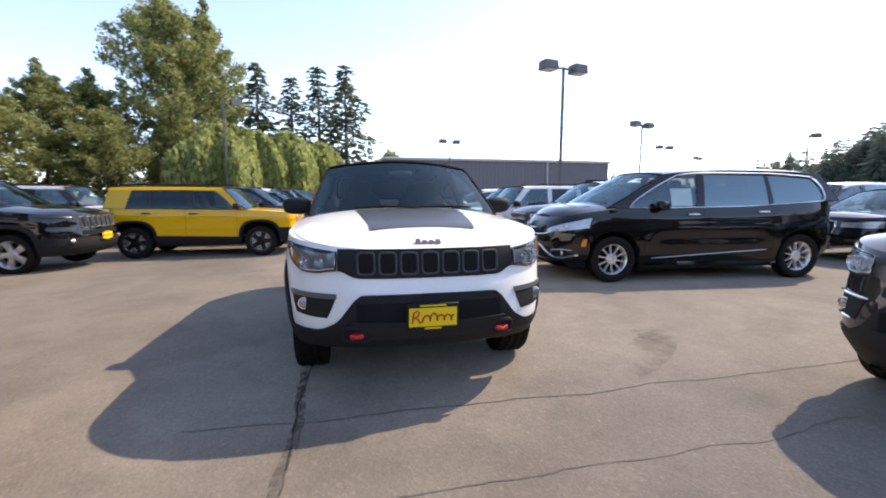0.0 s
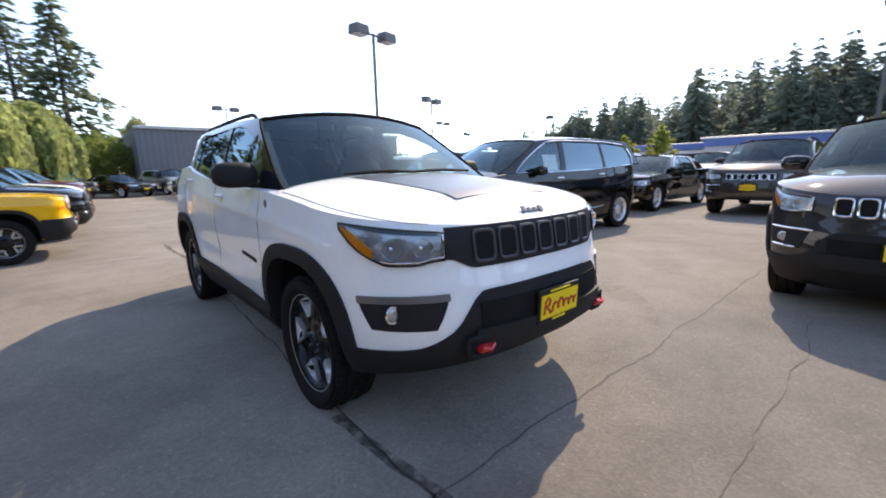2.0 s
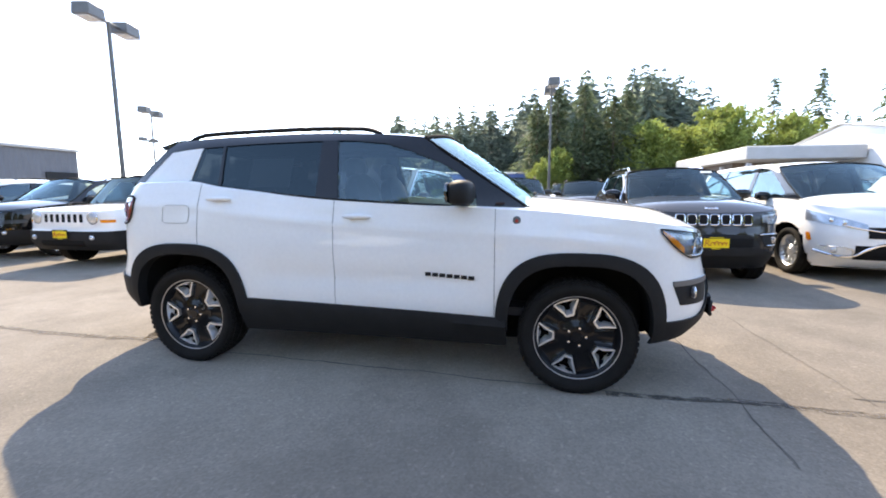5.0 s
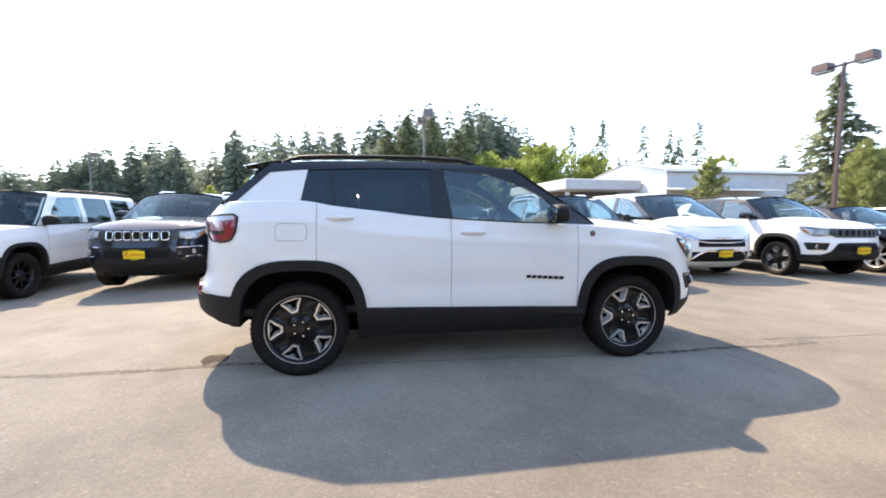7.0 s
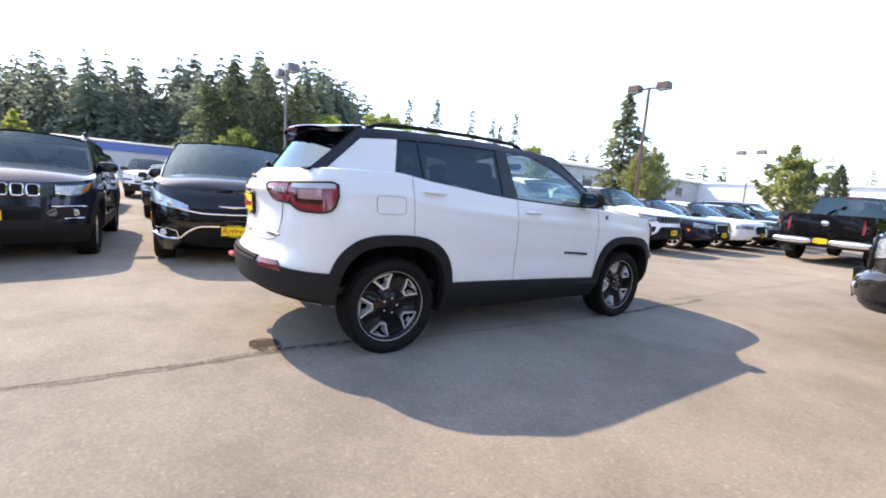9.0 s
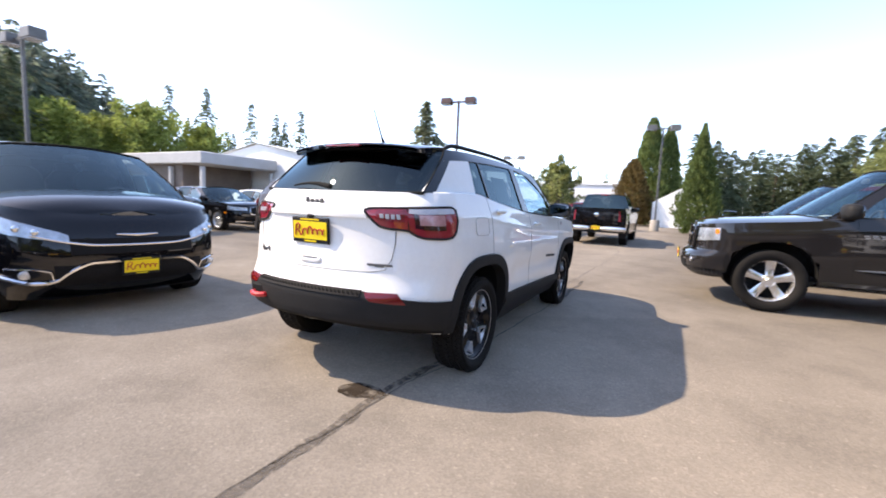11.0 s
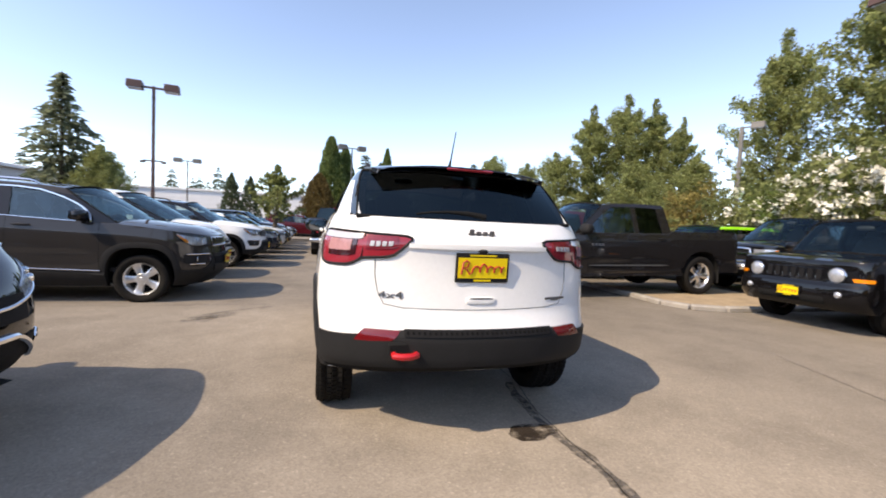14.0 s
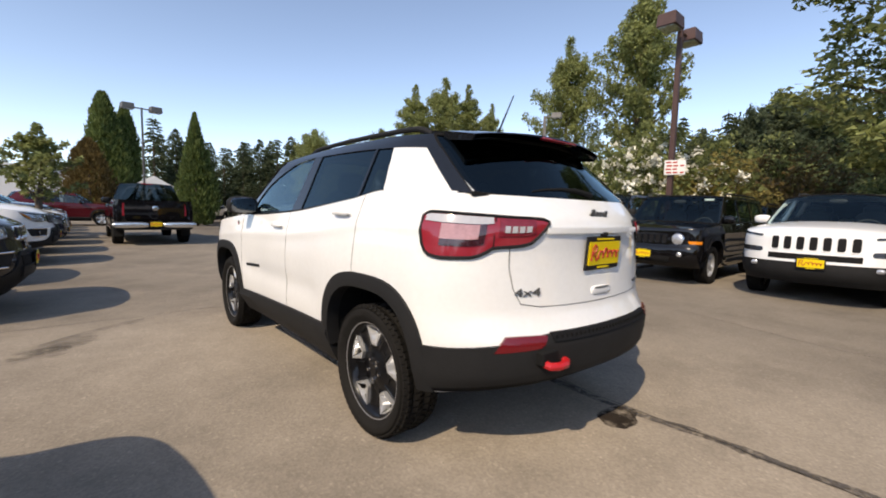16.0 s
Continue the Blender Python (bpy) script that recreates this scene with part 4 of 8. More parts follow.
def slot_grille(car, k, n, x0, z0, z1, frame_mat, fill, gap=0.012, panel=None, off=0.014, rise=0.0, side=0.05):
    """A row of upright rounded slots across the nose."""
    if panel:
        ps = lin(0, k.p_x(x0 + side, (z0 + z1) / 2), 14)
        g = strip(k, ps, lambda p: lerp(z0 - 0.018, z0 + 0.026, smooth((p / ps[-1] - 0.72) / 0.26) if side > 0.08 else 0), lambda p: z1 + 0.014 - rise * 0.2 * p, 0.006, 4)
        part("grille_panel", g, panel, car, "dark grille panel")
    w = 2 * x0 / n
    for i in range(n):
        xa, xb = -x0 + i * w + gap, -x0 + (i + 1) * w - gap

        def pt(x, z, o):
            q = k.at(k.p_x(abs(x), z), z, o)
            return (math.copysign(q[0], x), q[1], q[2])
        zc, zh = (z0 + z1) / 2 + rise * (abs(xa + xb) / 2 / max(x0, 0.01)) ** 2 * 0.5, (z1 - z0) / 2
        rings = []
        for d, o in ((0, 0.002), (0, off), (0.007, off + 0.002), (0.013, off - 0.003), (0.015, -0.012)):
            r = []
            for j in range(28):
                a = 2 * math.pi * j / 28
                c, sn = math.cos(a), math.sin(a)
                u, v = math.copysign(abs(c) ** 0.36, c), math.copysign(abs(sn) ** 0.36, sn)
                r.append(pt((xa + xb) / 2 + u * ((xb - xa) / 2 - d), zc + v * (zh - d), o))
            rings.append(r)
        slot = part("grille_slot", Geo().grid(rings, wrap=True), frame_mat, car, "framed grille slot")
        rows = [[pt(lerp(xa, xb, u), lerp(zc - zh, zc + zh, v), 0.008) for u in lin(0.1, 0.9, 6)] for v in lin(0.06, 0.94, 8)]
        if k.s["res"] > 0.55:
            part("grille_mesh", Geo().grid(rows), fill, slot, "black grille mesh")


def lamp_pair(car, k, name, ps, z0, z1, base, off=0.008, lens=LENS, label="", extra=None, both=(1, -1)):
    """A pair of wrapped lamps with a clear cover."""
    made = []
    for sg in both:
        g = strip(k, ps, z0, z1, off, 5, 0.03, both=False)
        lamp = part(name, g if sg > 0 else g.flipx(), base, car, label)
        if lens:
            g = strip(k, ps, z0, z1, off + 0.012, 5, 0.014, both=False)
            part("lens", g if sg > 0 else g.flipx(), lens, lamp, "clear lamp cover")
        if extra:
            extra(lamp, sg)
        made.append(lamp)
    return made


def emblem(car, at, w=0.13, material=CHROME, n=4):
    """A brand badge kept as plain raised bars."""
    g = Geo()
    for i in range(n):
        x = (i + 0.5) / n * w - w / 2
        g.box((x, 0, 0.006 if i == 0 else 0), (w / n * 0.72, 0.008, 0.036 if i in (0, n - 1) else 0.026), bevel=0.003)
    g.box((0, 0.002, -0.004), (w, 0.005, 0.008))
    part("badge", g, material, car, "small raised badge", at=at)


# ---- the white off-road SUV in the middle of the lot ----
def text_mesh(body, size, depth):
    cu = bpy.data.curves.new("lettering", "FONT")
    cu.body, cu.size, cu.extrude, cu.align_x, cu.align_y = body, size, depth, "CENTER", "CENTER"
    tmp = bpy.data.objects.new("lettering", cu)
    me = bpy.data.meshes.new_from_object(tmp)
    bpy.data.objects.remove(tmp)
    return me


def compass_front(car, k, slotmat, panel, hero=False, trim=SATIN):
    """Seven-slot nose, wrapped headlights and fog lamps of the mid-size SUV."""
    slot_grille(car, k, 7, 0.445, 0.814, 0.955, slotmat, MESHBLACK, 0.008, panel, side=0.105)
    pin, pout = k.p_x(0.555, 0.9), k.p_y(-1.75, 0.96)
    ps = lin(pin, pout, 18)
    low = pchip([(0, 0.842), (0.12, 0.838), (0.25, 0.826), (0.5, 0.828), (0.7, 0.862), (0.88, 0.915), (1, 0.972)])

    def tt(p):
        return (p - pin) / (pout - pin)

    def z0(p):
        return low(tt(p))

    def z1(p):
        return lerp(0.952, 0.998, tt(p))

    def at(t):
        return lerp(pin, pout, t)

    def inner(lamp, sg):
        for t, r in ((0.20, 0.040), (0.47, 0.043)):
            q = k.at(at(t), 0.89, 0.0)
            g = Geo().lathe([(r * 1.05, -0.02), (r, -0.014), (r * 0.85, 0.006), (r * 0.45, 0.022), (0.014, 0.024), (0.012, 0.0), (0.001, -0.004)], 18)
            g.move(Matrix.Translation((sg * q[0], q[1], q[2] + 0.003)) @ Matrix.Rotation(sg * radians(12 + 30 * t), 4, "Z") @ Matrix.Rotation(math.pi / 2, 4, "Z"))
            part("reflector_bowl", g, CHROME, lamp, "bright reflector bowl")
        g = strip(k, [at(t) for t in lin(0.66, 0.985, 10)], lambda p: z0(p) + 0.004, lambda p: lerp(z0(p), z1(p), lerp(0.30, 0.78, (tt(p) - 0.66) / 0.325)) - 0.002, 0.009, 3, 0.008, both=False)
        part("turn_signal", g if sg > 0 else g.flipx(), AMBER, lamp, "amber turn signal")
        line = [k.at(at(t), z0(at(t)) + 0.012, 0.012) for t in lin(0.58, 0.02, 10)] + [k.at(at(0.012), z, 0.012) for z in lin(0.86, 0.945, 5)]
        part("trim_bar", Geo().tube([(sg * x, y, z) for x, y, z in line], 0.0035, 6), CHROME, lamp, "thin bright bezel line")
        g = strip(k, [at(t) for t in lin(0.06, 0.93, 10)], lambda p: lerp(z0(p), z1(p), 0.86), lambda p: z1(p) - 0.002, 0.008, 2, 0.006, both=False)
        part("upper_shade", g if sg > 0 else g.flipx(), LAMPDARK, lamp, "dark upper lamp bezel")
        line = [k.at(p, z0(p), 0.011) for p in ps] + [k.at(p, z1(p), 0.011) for p in reversed(ps)]
        part("lamp_border", Geo().tube([(sg * x, y, z) for x, y, z in line + line[:1]], 0.0042, 6), PLATEBLACK, lamp, "black lamp border")
    lamp_pair(car, k, "headlight", ps, z0, z1, LAMPCLEAR if hero else LAMPSHELL, 0.003, LENS, "wrapped clear headlight with amber corner", inner)
    # fog lamp pockets
    qa, qb = k.p_x(0.55, 0.65), k.p_y(-1.82, 0.65)
    for sg in (1, -1):
        g = quad4(k, [(lerp(qa, qb, 0.17), 0.553), (lerp(qa, qb, 0.86), 0.56), (qb, 0.70), (qa, 0.70)], 0.004, 10, 6, 0.02, 0.14)
        pocket = part("fog_lamp_pocket", g if sg > 0 else g.flipx(), PLASTIC, car, "black fog lamp pocket")
        q = k.at(lerp(qa, qb, 0.60 if hero else 0.50), 0.63, 0.006)
        lamp = part("fog_lamp", Geo().blob((sg * q[0], q[1], q[2]), (0.034, 0.012, 0.034), 2, 16, 10), LAMPCLEAR, pocket, "round clear fog lamp")
        part("lamp_ring", Geo().tube([(sg * q[0] + 0.034 * math.cos(a), q[1] - 0.004, q[2] + 0.034 * math.sin(a)) for a in lin(0, 2 * math.pi, 20)], 0.005, 6), CHROME, lamp, "chrome fog lamp ring")
        if hero:
            g = strip(k, lin(lerp(qa, qb, 0.02), lerp(qa, qb, 0.98), 10), lambda p: 0.674, lambda p: 0.703, 0.010, 2, 0.014, both=False)
            part("light_strip", g if sg > 0 else g.flipx(), SATIN, pocket, "slim running light strip")
            continue
        for z, t0, t1 in ((0.702, -0.05, 0.86), (0.560, 0.22, 0.80)):
            line = [k.at(lerp(qa, qb, t), z, 0.012) for t in lin(t0, t1, 10)]
            part("fog_lamp_trim", Geo().tube([(sg * a, b, c) for a, b, c in line], [0.004] + [0.009] * 9 + [0.004], 6), CHROME, pocket, "thin chrome line")


def compass_rear(car, k, hero=False):
    pin, pout = k.p_x(0.41, 1.1, True), k.p_y(1.73, 1.1)
    ps = lin(pout, pin, 26)

    def tt(p):
        return (p - pin) / (pout - pin)

    low = pchip([(0, 1.140), (0.05, 1.100), (0.12, 1.054), (0.20, 1.042), (0.37, 1.034), (0.45, 1.006), (0.55, 0.992), (0.75, 0.990), (0.88, 1.000), (0.95, 1.03), (1, 1.10)])
    high = pchip([(0, 1.150), (0.03, 1.160), (0.3, 1.168), (0.6, 1.177), (0.92, 1.184), (1, 1.168)])

    def z0(p):
        return low(tt(p))

    def z1(p):
        return high(tt(p))

    def inner(lamp, sg):
        for a, b, u, v, n in ((0.10, 0.355, 0.36, 0.95, "reverse_lamp"), (0.45, 0.80, 0.27, 0.78, "brake_lamp")):
            pp = lin(lerp(pin, pout, b), lerp(pin, pout, a), 6)
            g = strip(k, pp, lambda p: lerp(z0(p), z1(p), u), lambda p: lerp(z0(p), z1(p), v), 0.011, 3, 0.006, both=False)
            part(n, g if sg > 0 else g.flipx(), TAILDARK if n == "brake_lamp" else TAILMID, lamp, "smoked red lamp chamber")
        for j in range(4):
            pp = lin(lerp(pin, pout, 0.168 + j * 0.050), lerp(pin, pout, 0.134 + j * 0.050), 2)
            g = strip(k, pp, lambda p: lerp(z0(p), z1(p), 0.48), lambda p: lerp(z0(p), z1(p), 0.70), 0.015, 2, 0.006, both=False)
            part("lamp_element", g if sg > 0 else g.flipx(), TAILCLEAR, lamp, "small clear lamp element")
        pp = lin(lerp(pin, pout, 0.96), lerp(pin, pout, 0.40), 12)
        g = strip(k, pp, lambda p: lerp(z0(p), z1(p), 0.78), lambda p: lerp(z0(p), z1(p), 0.96), 0.011, 2, 0.006, both=False)
        part("upper_band", g if sg > 0 else g.flipx(), TAILCLEAR, lamp, "clear upper band")
        pp = lin(lerp(pin, pout, 0.80), lerp(pin, pout, 0.50), 6)
        g = strip(k, pp, lambda p: lerp(z0(p), z1(p), 0.42), lambda p: lerp(z0(p), z1(p), 0.76), 0.0145, 2, 0.006, both=False)
        part("clear_chamber", g if sg > 0 else g.flipx(), TAILPINK, lamp, "pale clear lamp chamber")
        a, b = k.at(lerp(pin, pout, 0.38), z0(lerp(pin, pout, 0.38)), 0.012), k.at(lerp(pin, pout, 0.38), z1(lerp(pin, pout, 0.38)), 0.012)
        part("lamp_gap", Geo().tube([(sg * a[0], a[1], a[2]), (sg * b[0], b[1], b[2])], 0.003, 6), DARK, lamp)
        out = [k.at(p, z0(p), 0.006) for p in ps] + [k.at(p, z1(p), 0.006) for p in reversed(ps)]
        out.append(out[0])
        part("lamp_border", Geo().tube([(sg * q[0], q[1], q[2]) for q in out], 0.0075, 6), PLATEBLACK, lamp, "black lamp border")
    lamp_pair(car, k, "tail_light", ps, z0, z1, TAILRED, 0.006, None, "red wrapped tail light with black border", inner)


def compass_trims(car, k, s, body, trail=True):
    # lower front in black plastic
    def zf(p):
        x, y, z = k.at(p, 0.6)
        return pchip([(0, 0.705), (0.40, 0.70), (0.57, 0.53), (0.70, 0.475), (0.95, 0.465)])(x)
    pe = k.p_y(s["fa"] - s["archw"] - 0.02, 0.45)
    g = strip(k, lin(0, pe, 26), lambda p: lerp(0.385, 0.33, p / pe) if trail else 0.25, zf, 0.012, 8, 0.02)
    part("lower_bumper", g, PLASTIC, car, "black plastic lower bumper")
    g = strip(k, lin(0, k.p_x(0.44, 0.62), 10), lambda p: 0.47, lambda p: 0.655, 0.018, 3, 0.01)
    part("air_intake", g, DARK, car, "dark lower air intake")
    g = strip(k, lin(0, k.p_x(0.47, 0.55), 10), lambda p: 0.44, lambda p: 0.545, 0.034, 4, 0.03)
    part("skid_bar", g, PLASTIC, car, "black bumper bar")

    def zr(p):
        x, y, z = k.at(p, 0.6)
        return pchip([(0, 0.665), (0.45, 0.66), (0.6, 0.635), (0.9, 0.60)])(x)
    pe = k.p_y(s["ra"] + s["archw"] + 0.02, 0.45)
    g = strip(k, lin(pe, 3, 26), lambda p: lerp(0.462, 0.40, ((3 - p) / (3 - pe)) ** 2), zr, 0.014, 8, 0.02)
    part("lower_bumper", g, PLASTIC, car, "black plastic lower bumper")
    # dark strip over the body skin stands in for shade below the bumper
    g = strip(k, lin(pe, 3, 26), lambda p: lerp(0.43, 0.385, (3 - p) / (3 - pe)), lambda p: 0.47, 0.004, 3, 0.004)
    part("bumper_underside", g, DARK, car, "dark bumper underside")
    g = strip(k, lin(k.p_x(0.44, 0.66, True), 3, 10), lambda p: 0.632, lambda p: 0.668, 0.02, 3, 0.015)
    part("step_pad", g, MESHBLACK, car, "ribbed black step pad")
    g = Geo()
    for i in range(30):
        x = lerp(-0.42, 0.42, i / 29)
        q = k.at(k.p_x(abs(x), 0.65, True), 0.65, 0.023)
        g.box((math.copysign(q[0], x) if x else 0, q[1], 0.65), (0.010, 0.003, 0.026), Matrix.Rotation(0.35, 4, "Y"))
    part("pad_rib", g, DARK, car, "raised rib")
    for sg in (1, -1):
        g = quad4(k, [(k.p_x(0.705, 0.63, True), 0.594), (k.p_x(0.50, 0.63, True), 0.606), (k.p_x(0.455, 0.63, True), 0.660), (k.p_x(0.65, 0.63, True), 0.662)], 0.016, 6, 3, 0.012, 0.2)
        part("reflector", g if sg > 0 else g.flipx(), REFLECTOR, car, "red rear reflector")


hero, hk = make_car(SUV | {"res": 1.5, "railmat": PLASTIC, "railrise": 0.030, "mirror": PLASTIC}, pose(0, 0, 0), WHITE, "white compact SUV with black roof, bonnet film and red tow hooks", "trail",
                    roof=ROOFBLACK, pillar=ROOFBLACK, name="suv", steer=0)
compass_front(hero, hk, SLOTGREY, PLATEBLACK, hero=True)
compass_rear(hero, hk, hero=True)
compass_trims(hero, hk, SUV, WHITE)
# black film on the bonnet
rows = []
for y in lin(-1.88, -1.06, 14):
    hw = lerp(0.345, 0.43, (y + 1.88) / 0.82)
    rows.append([(hw * u, y - 0.02 * u * u, hk.hood(hw * u, y) + 0.0014) for u in lin(-1, 1, 16)])
part("bonnet_film", Geo().grid(rows), DECALBLACK, hero, "matt black bonnet film")
for sg in (1, -1):
    line = [(sg * hk.at(hk.p_y(y, 0.95), hk.zt(y))[0] * 0.955, y, hk.hood(hk.at(hk.p_y(y, 0.95), hk.zt(y))[0] * 0.955, y) + 0.001) for y in lin(-2.0, -1.08, 16)]
    part("bonnet_gap", Geo().tube(line, 0.0016, 5), GAP, hero, "thin dark bonnet gap", weld=False)
    # tow hooks in their bezels
    q = hk.at(hk.p_x(0.445, 0.47), 0.47, 0.034)
    ring = [(sg * 0.445 + 0.075 * math.copysign(abs(math.cos(a)) ** 0.4, math.cos(a)), q[1] - 0.004 + 0.022 * abs(math.cos(a)) * (1 if sg * math.cos(a) > 0 else -0.3), 0.474 + 0.040 * math.copysign(abs(math.sin(a)) ** 0.4, math.sin(a))) for a in lin(0, 2 * math.pi, 28)]
    part("hook_bezel", Geo().tube(ring, 0.012, 6), PLASTIC, hero, "black bezel round the tow hook")
    part("hook_recess", Geo().box((sg * 0.445, q[1] + 0.014, 0.474), (0.15, 0.02, 0.07), bevel=0.006), DARK, hero, "dark recess behind the tow hook")
    part("tow_hook", Geo().box((sg * 0.445, q[1] - 0.004, 0.463), (0.082, 0.045, 0.036), bevel=0.012).tube([(sg * 0.41, q[1] - 0.022, 0.474), (sg * 0.445, q[1] - 0.036, 0.466), (sg * 0.48, q[1] - 0.022, 0.474)], 0.011, 7), HOOKRED, hero, "red tow hook")
    # trail badge on the fender, letters as plain bars on the door
    x = hk.xside(-0.955, 1.04)
    part("fender_badge", Geo().blob((sg * (x + 0.001), -0.955, 1.04), (0.004, 0.024, 0.026), 2, 14, 8), SATIN, hero, "small round fender badge")
    part("badge_core", Geo().blob((sg * (x + 0.003), -0.955, 1.038), (0.004, 0.011, 0.011), 2, 12, 6), PLATERED, hero, "dull red badge centre")
    g = Geo()
    for i in range(7):
        y = lerp(-0.715, -0.40, (i + 0.5) / 7)
        g.box((sg * (hk.xside(y, 0.695) + 0.003), y, lerp(0.69, 0.705, i / 6)), (0.006, 0.037, 0.024), bevel=0.002)
    part("door_lettering", g, PLATEBLACK, hero, "black door lettering")
rear_hook_y = hk.at(hk.p_x(0.43, 0.55, True), 0.55)[1]
part("tow_hook", Geo().tube([(0.49, rear_hook_y - 0.03, 0.545), (0.485, rear_hook_y + 0.04, 0.538), (0.45, rear_hook_y + 0.055, 0.536), (0.40, rear_hook_y + 0.055, 0.536), (0.37, rear_hook_y + 0.04, 0.538), (0.365, rear_hook_y - 0.03, 0.545)], 0.018, 8), HOOKRED, hero, "red tow hook")
part("hook_pocket", Geo().box((0.43, rear_hook_y + 0.0, 0.565), (0.17, 0.04, 0.07), bevel=0.01), DARK, hero)
dealer_plate(hero, pose(0.0, -2.222, 0.575, 3))
dealer_plate(hero, pose(0.0, hk.at(3, 1.0, 0.0)[1] + 0.014, 1.0, 4, 0, 180))
emblem(hero, pose(0, -2.062, hk.hood(0, -2.062) + 0.010, -42), 0.165, SATIN)
emblem(hero, pose(0, hk.at(3, 1.185)[1] + 0.006, 1.19, 12, 0, 180), 0.16, SATIN)
qa, qb = (hk.at(hk.p_x(x, 0.838, True), 0.838) for x in (0.44, 0.59))
turn = math.degrees(math.atan2(qa[1] - qb[1], qb[0] - qa[0]))
mid_ = [(a + b) / 2 for a, b in zip(qa, qb)]
part("lettering", text_mesh("4x4", 0.062, 0.003), None, hero, "raised dark letters 4x4", at=pose(mid_[0], mid_[1] + 0.007, 0.838, 90, 0, 180 - turn) @ Matrix.Diagonal((1.5, 0.85, 1, 1))).data.materials.append(SATIN)
g = Geo().box((0, 0, 0), (0.16, 0.006, 0.014), bevel=0.002).box((0, 0, -0.01), (0.06, 0.006, 0.008))
part("rear_badge", g, SATIN, hero, "small dark rear badge", at=pose(-mid_[0], mid_[1] + 0.005, 0.82, 0, 0, turn))
# tailgate handle recess, gap, lamp above the plate
yt = hk.at(3, 0.82)[1]
g = Geo().blob((0, yt - 0.002, 0.815), (0.09, 0.014, 0.022), 4, 18, 8)
part("tailgate_handle", g, WHITE, hero)
part("handle_shadow_gap", Geo().blob((0, yt + 0.006, 0.828), (0.075, 0.008, 0.006), 3, 14, 6), SATIN, hero)
line = [hk.at(hk.p_x(x, z, True), z, 0.001) for x, z in ((0.60, 1.06), (0.60, 0.95), (0.585, 0.86), (0.55, 0.79), (0.45, 0.772), (0.3, 0.768), (0.15, 0.766), (0.0, 0.765))]
line += [(-x, y, z) for x, y, z in reversed(line[:-1])]
part("tailgate_gap", Geo().tube(line, 0.0024, 5), GAP, hero, "thin dark tailgate gap", weld=False)
g = strip(hk, lin(hk.p_x(0.42, 1.12, True), 3, 12), lambda p: 1.098, lambda p: 1.125, 0.012, 3, 0.012)
part("plate_brow", g, WHITE, hero)
part("rear_camera", Geo().blob((0, hk.at(3, 1.09)[1] + 0.008, 1.092), (0.03, 0.014, 0.012), 2.5, 12, 6), PLASTIC, hero, "small black rear camera")
# spoiler, brake lamp, wiper, aerial
rows = []
for t in lin(0, 1, 8):
    y = lerp(1.50, 1.835, t)
    hw = lerp(0.615, 0.55, t)
    zt_ = lerp(1.60, 1.565, t ** 1.3)
    th = lerp(0.05, 0.028, t)
    top = [(hw * u, y - 0.09 * u * u * t, zt_ + 0.025 * (1 - u * u) - 0.01 * abs(u) ** 6) for u in lin(-1, 1, 16)]
    rows.append(top + [(x, yy - 0.02 * t, z - th) for x, yy, z in reversed(top)])
rows.append([(x * 0.98, y + 0.008, lerp(z, 1.56, 0.35)) for x, y, z in rows[-1]])
part("roof_spoiler", Geo().grid(rows, wrap=True), ROOFBLACK, hero, "gloss black roof spoiler")
part("brake_lamp", Geo().box((0, 1.828, 1.574), (0.30, 0.03, 0.018), bevel=0.006), TAILRED, hero, "red high brake lamp")
part("rear_wiper", Geo().tube([(-0.05, 2.0, 1.285), (0.06, 1.992, 1.302), (0.17, 1.972, 1.306), (0.27, 1.952, 1.300), (0.35, 1.935, 1.288)], [0.018, 0.014, 0.009, 0.007, 0.005], 8), DARK, hero, "black rear wiper")
part("aerial", Geo().tube([(0, 1.36, 1.64), (0, 1.40, 1.70), (0, 1.50, 1.88)], [0.018, 0.006, 0.003], 8), PLASTIC, hero, "thin black roof aerial")
for x0, x1 in ((0.08, -0.45), (0.55, 0.02)):
    part("wiper", Geo().tube([(x0, -1.06, 1.19), (lerp(x0, x1, 0.5), -1.07, 1.20), (x1, -1.055, 1.19)], 0.009, 6), DARK, hero, "black windscreen wiper")
for sg in (1,-1):
    g = quad4(hk, [(hk.p_y(1.26, 1.05), 1.0), (hk.p_y(1.47, 1.05), 1.0), (hk.p_y(1.47, 1.05), 1.12), (hk.p_y(1.26, 1.05), 1.12)], 0.003, 6, 4, 0.004, 0.3)
    if sg < 0:
        flap = part("fuel_flap", g.flipx(), WHITE, hero)
        edge = [hk.at(hk.p_y(1.365 + 0.108 * math.copysign(abs(math.cos(a)) ** 0.35, math.cos(a)), 1.05), 1.06 + 0.062 * math.copysign(abs(math.sin(a)) ** 0.35, math.sin(a)), 0.002) for a in lin(0, 2 * math.pi, 36)]
        part("flap_gap", Geo().tube([(-x, y, z) for x, y, z in edge], 0.0012, 5), GAP, flap, "thin dark gap round the fuel flap", weld=False)

    g = Geo().grid(cabin_patch(hk, ("", 1.775, 1.535, 1.872, 1.628), -0.003, 3, 8))
    part("rear_quarter_trim", g if sg > 0 else g.flipx(), ROOFBLACK, hero, "gloss black strip beside the rear window")
part("price_sheet", Geo().grid([[(-hk.green(y, z) + 0.02, y, z) for y in lin(0.55, 0.86, 4)] for z in lin(1.24, 1.44, 4)]), PAPER, hero, "white price sheet inside the tinted window")


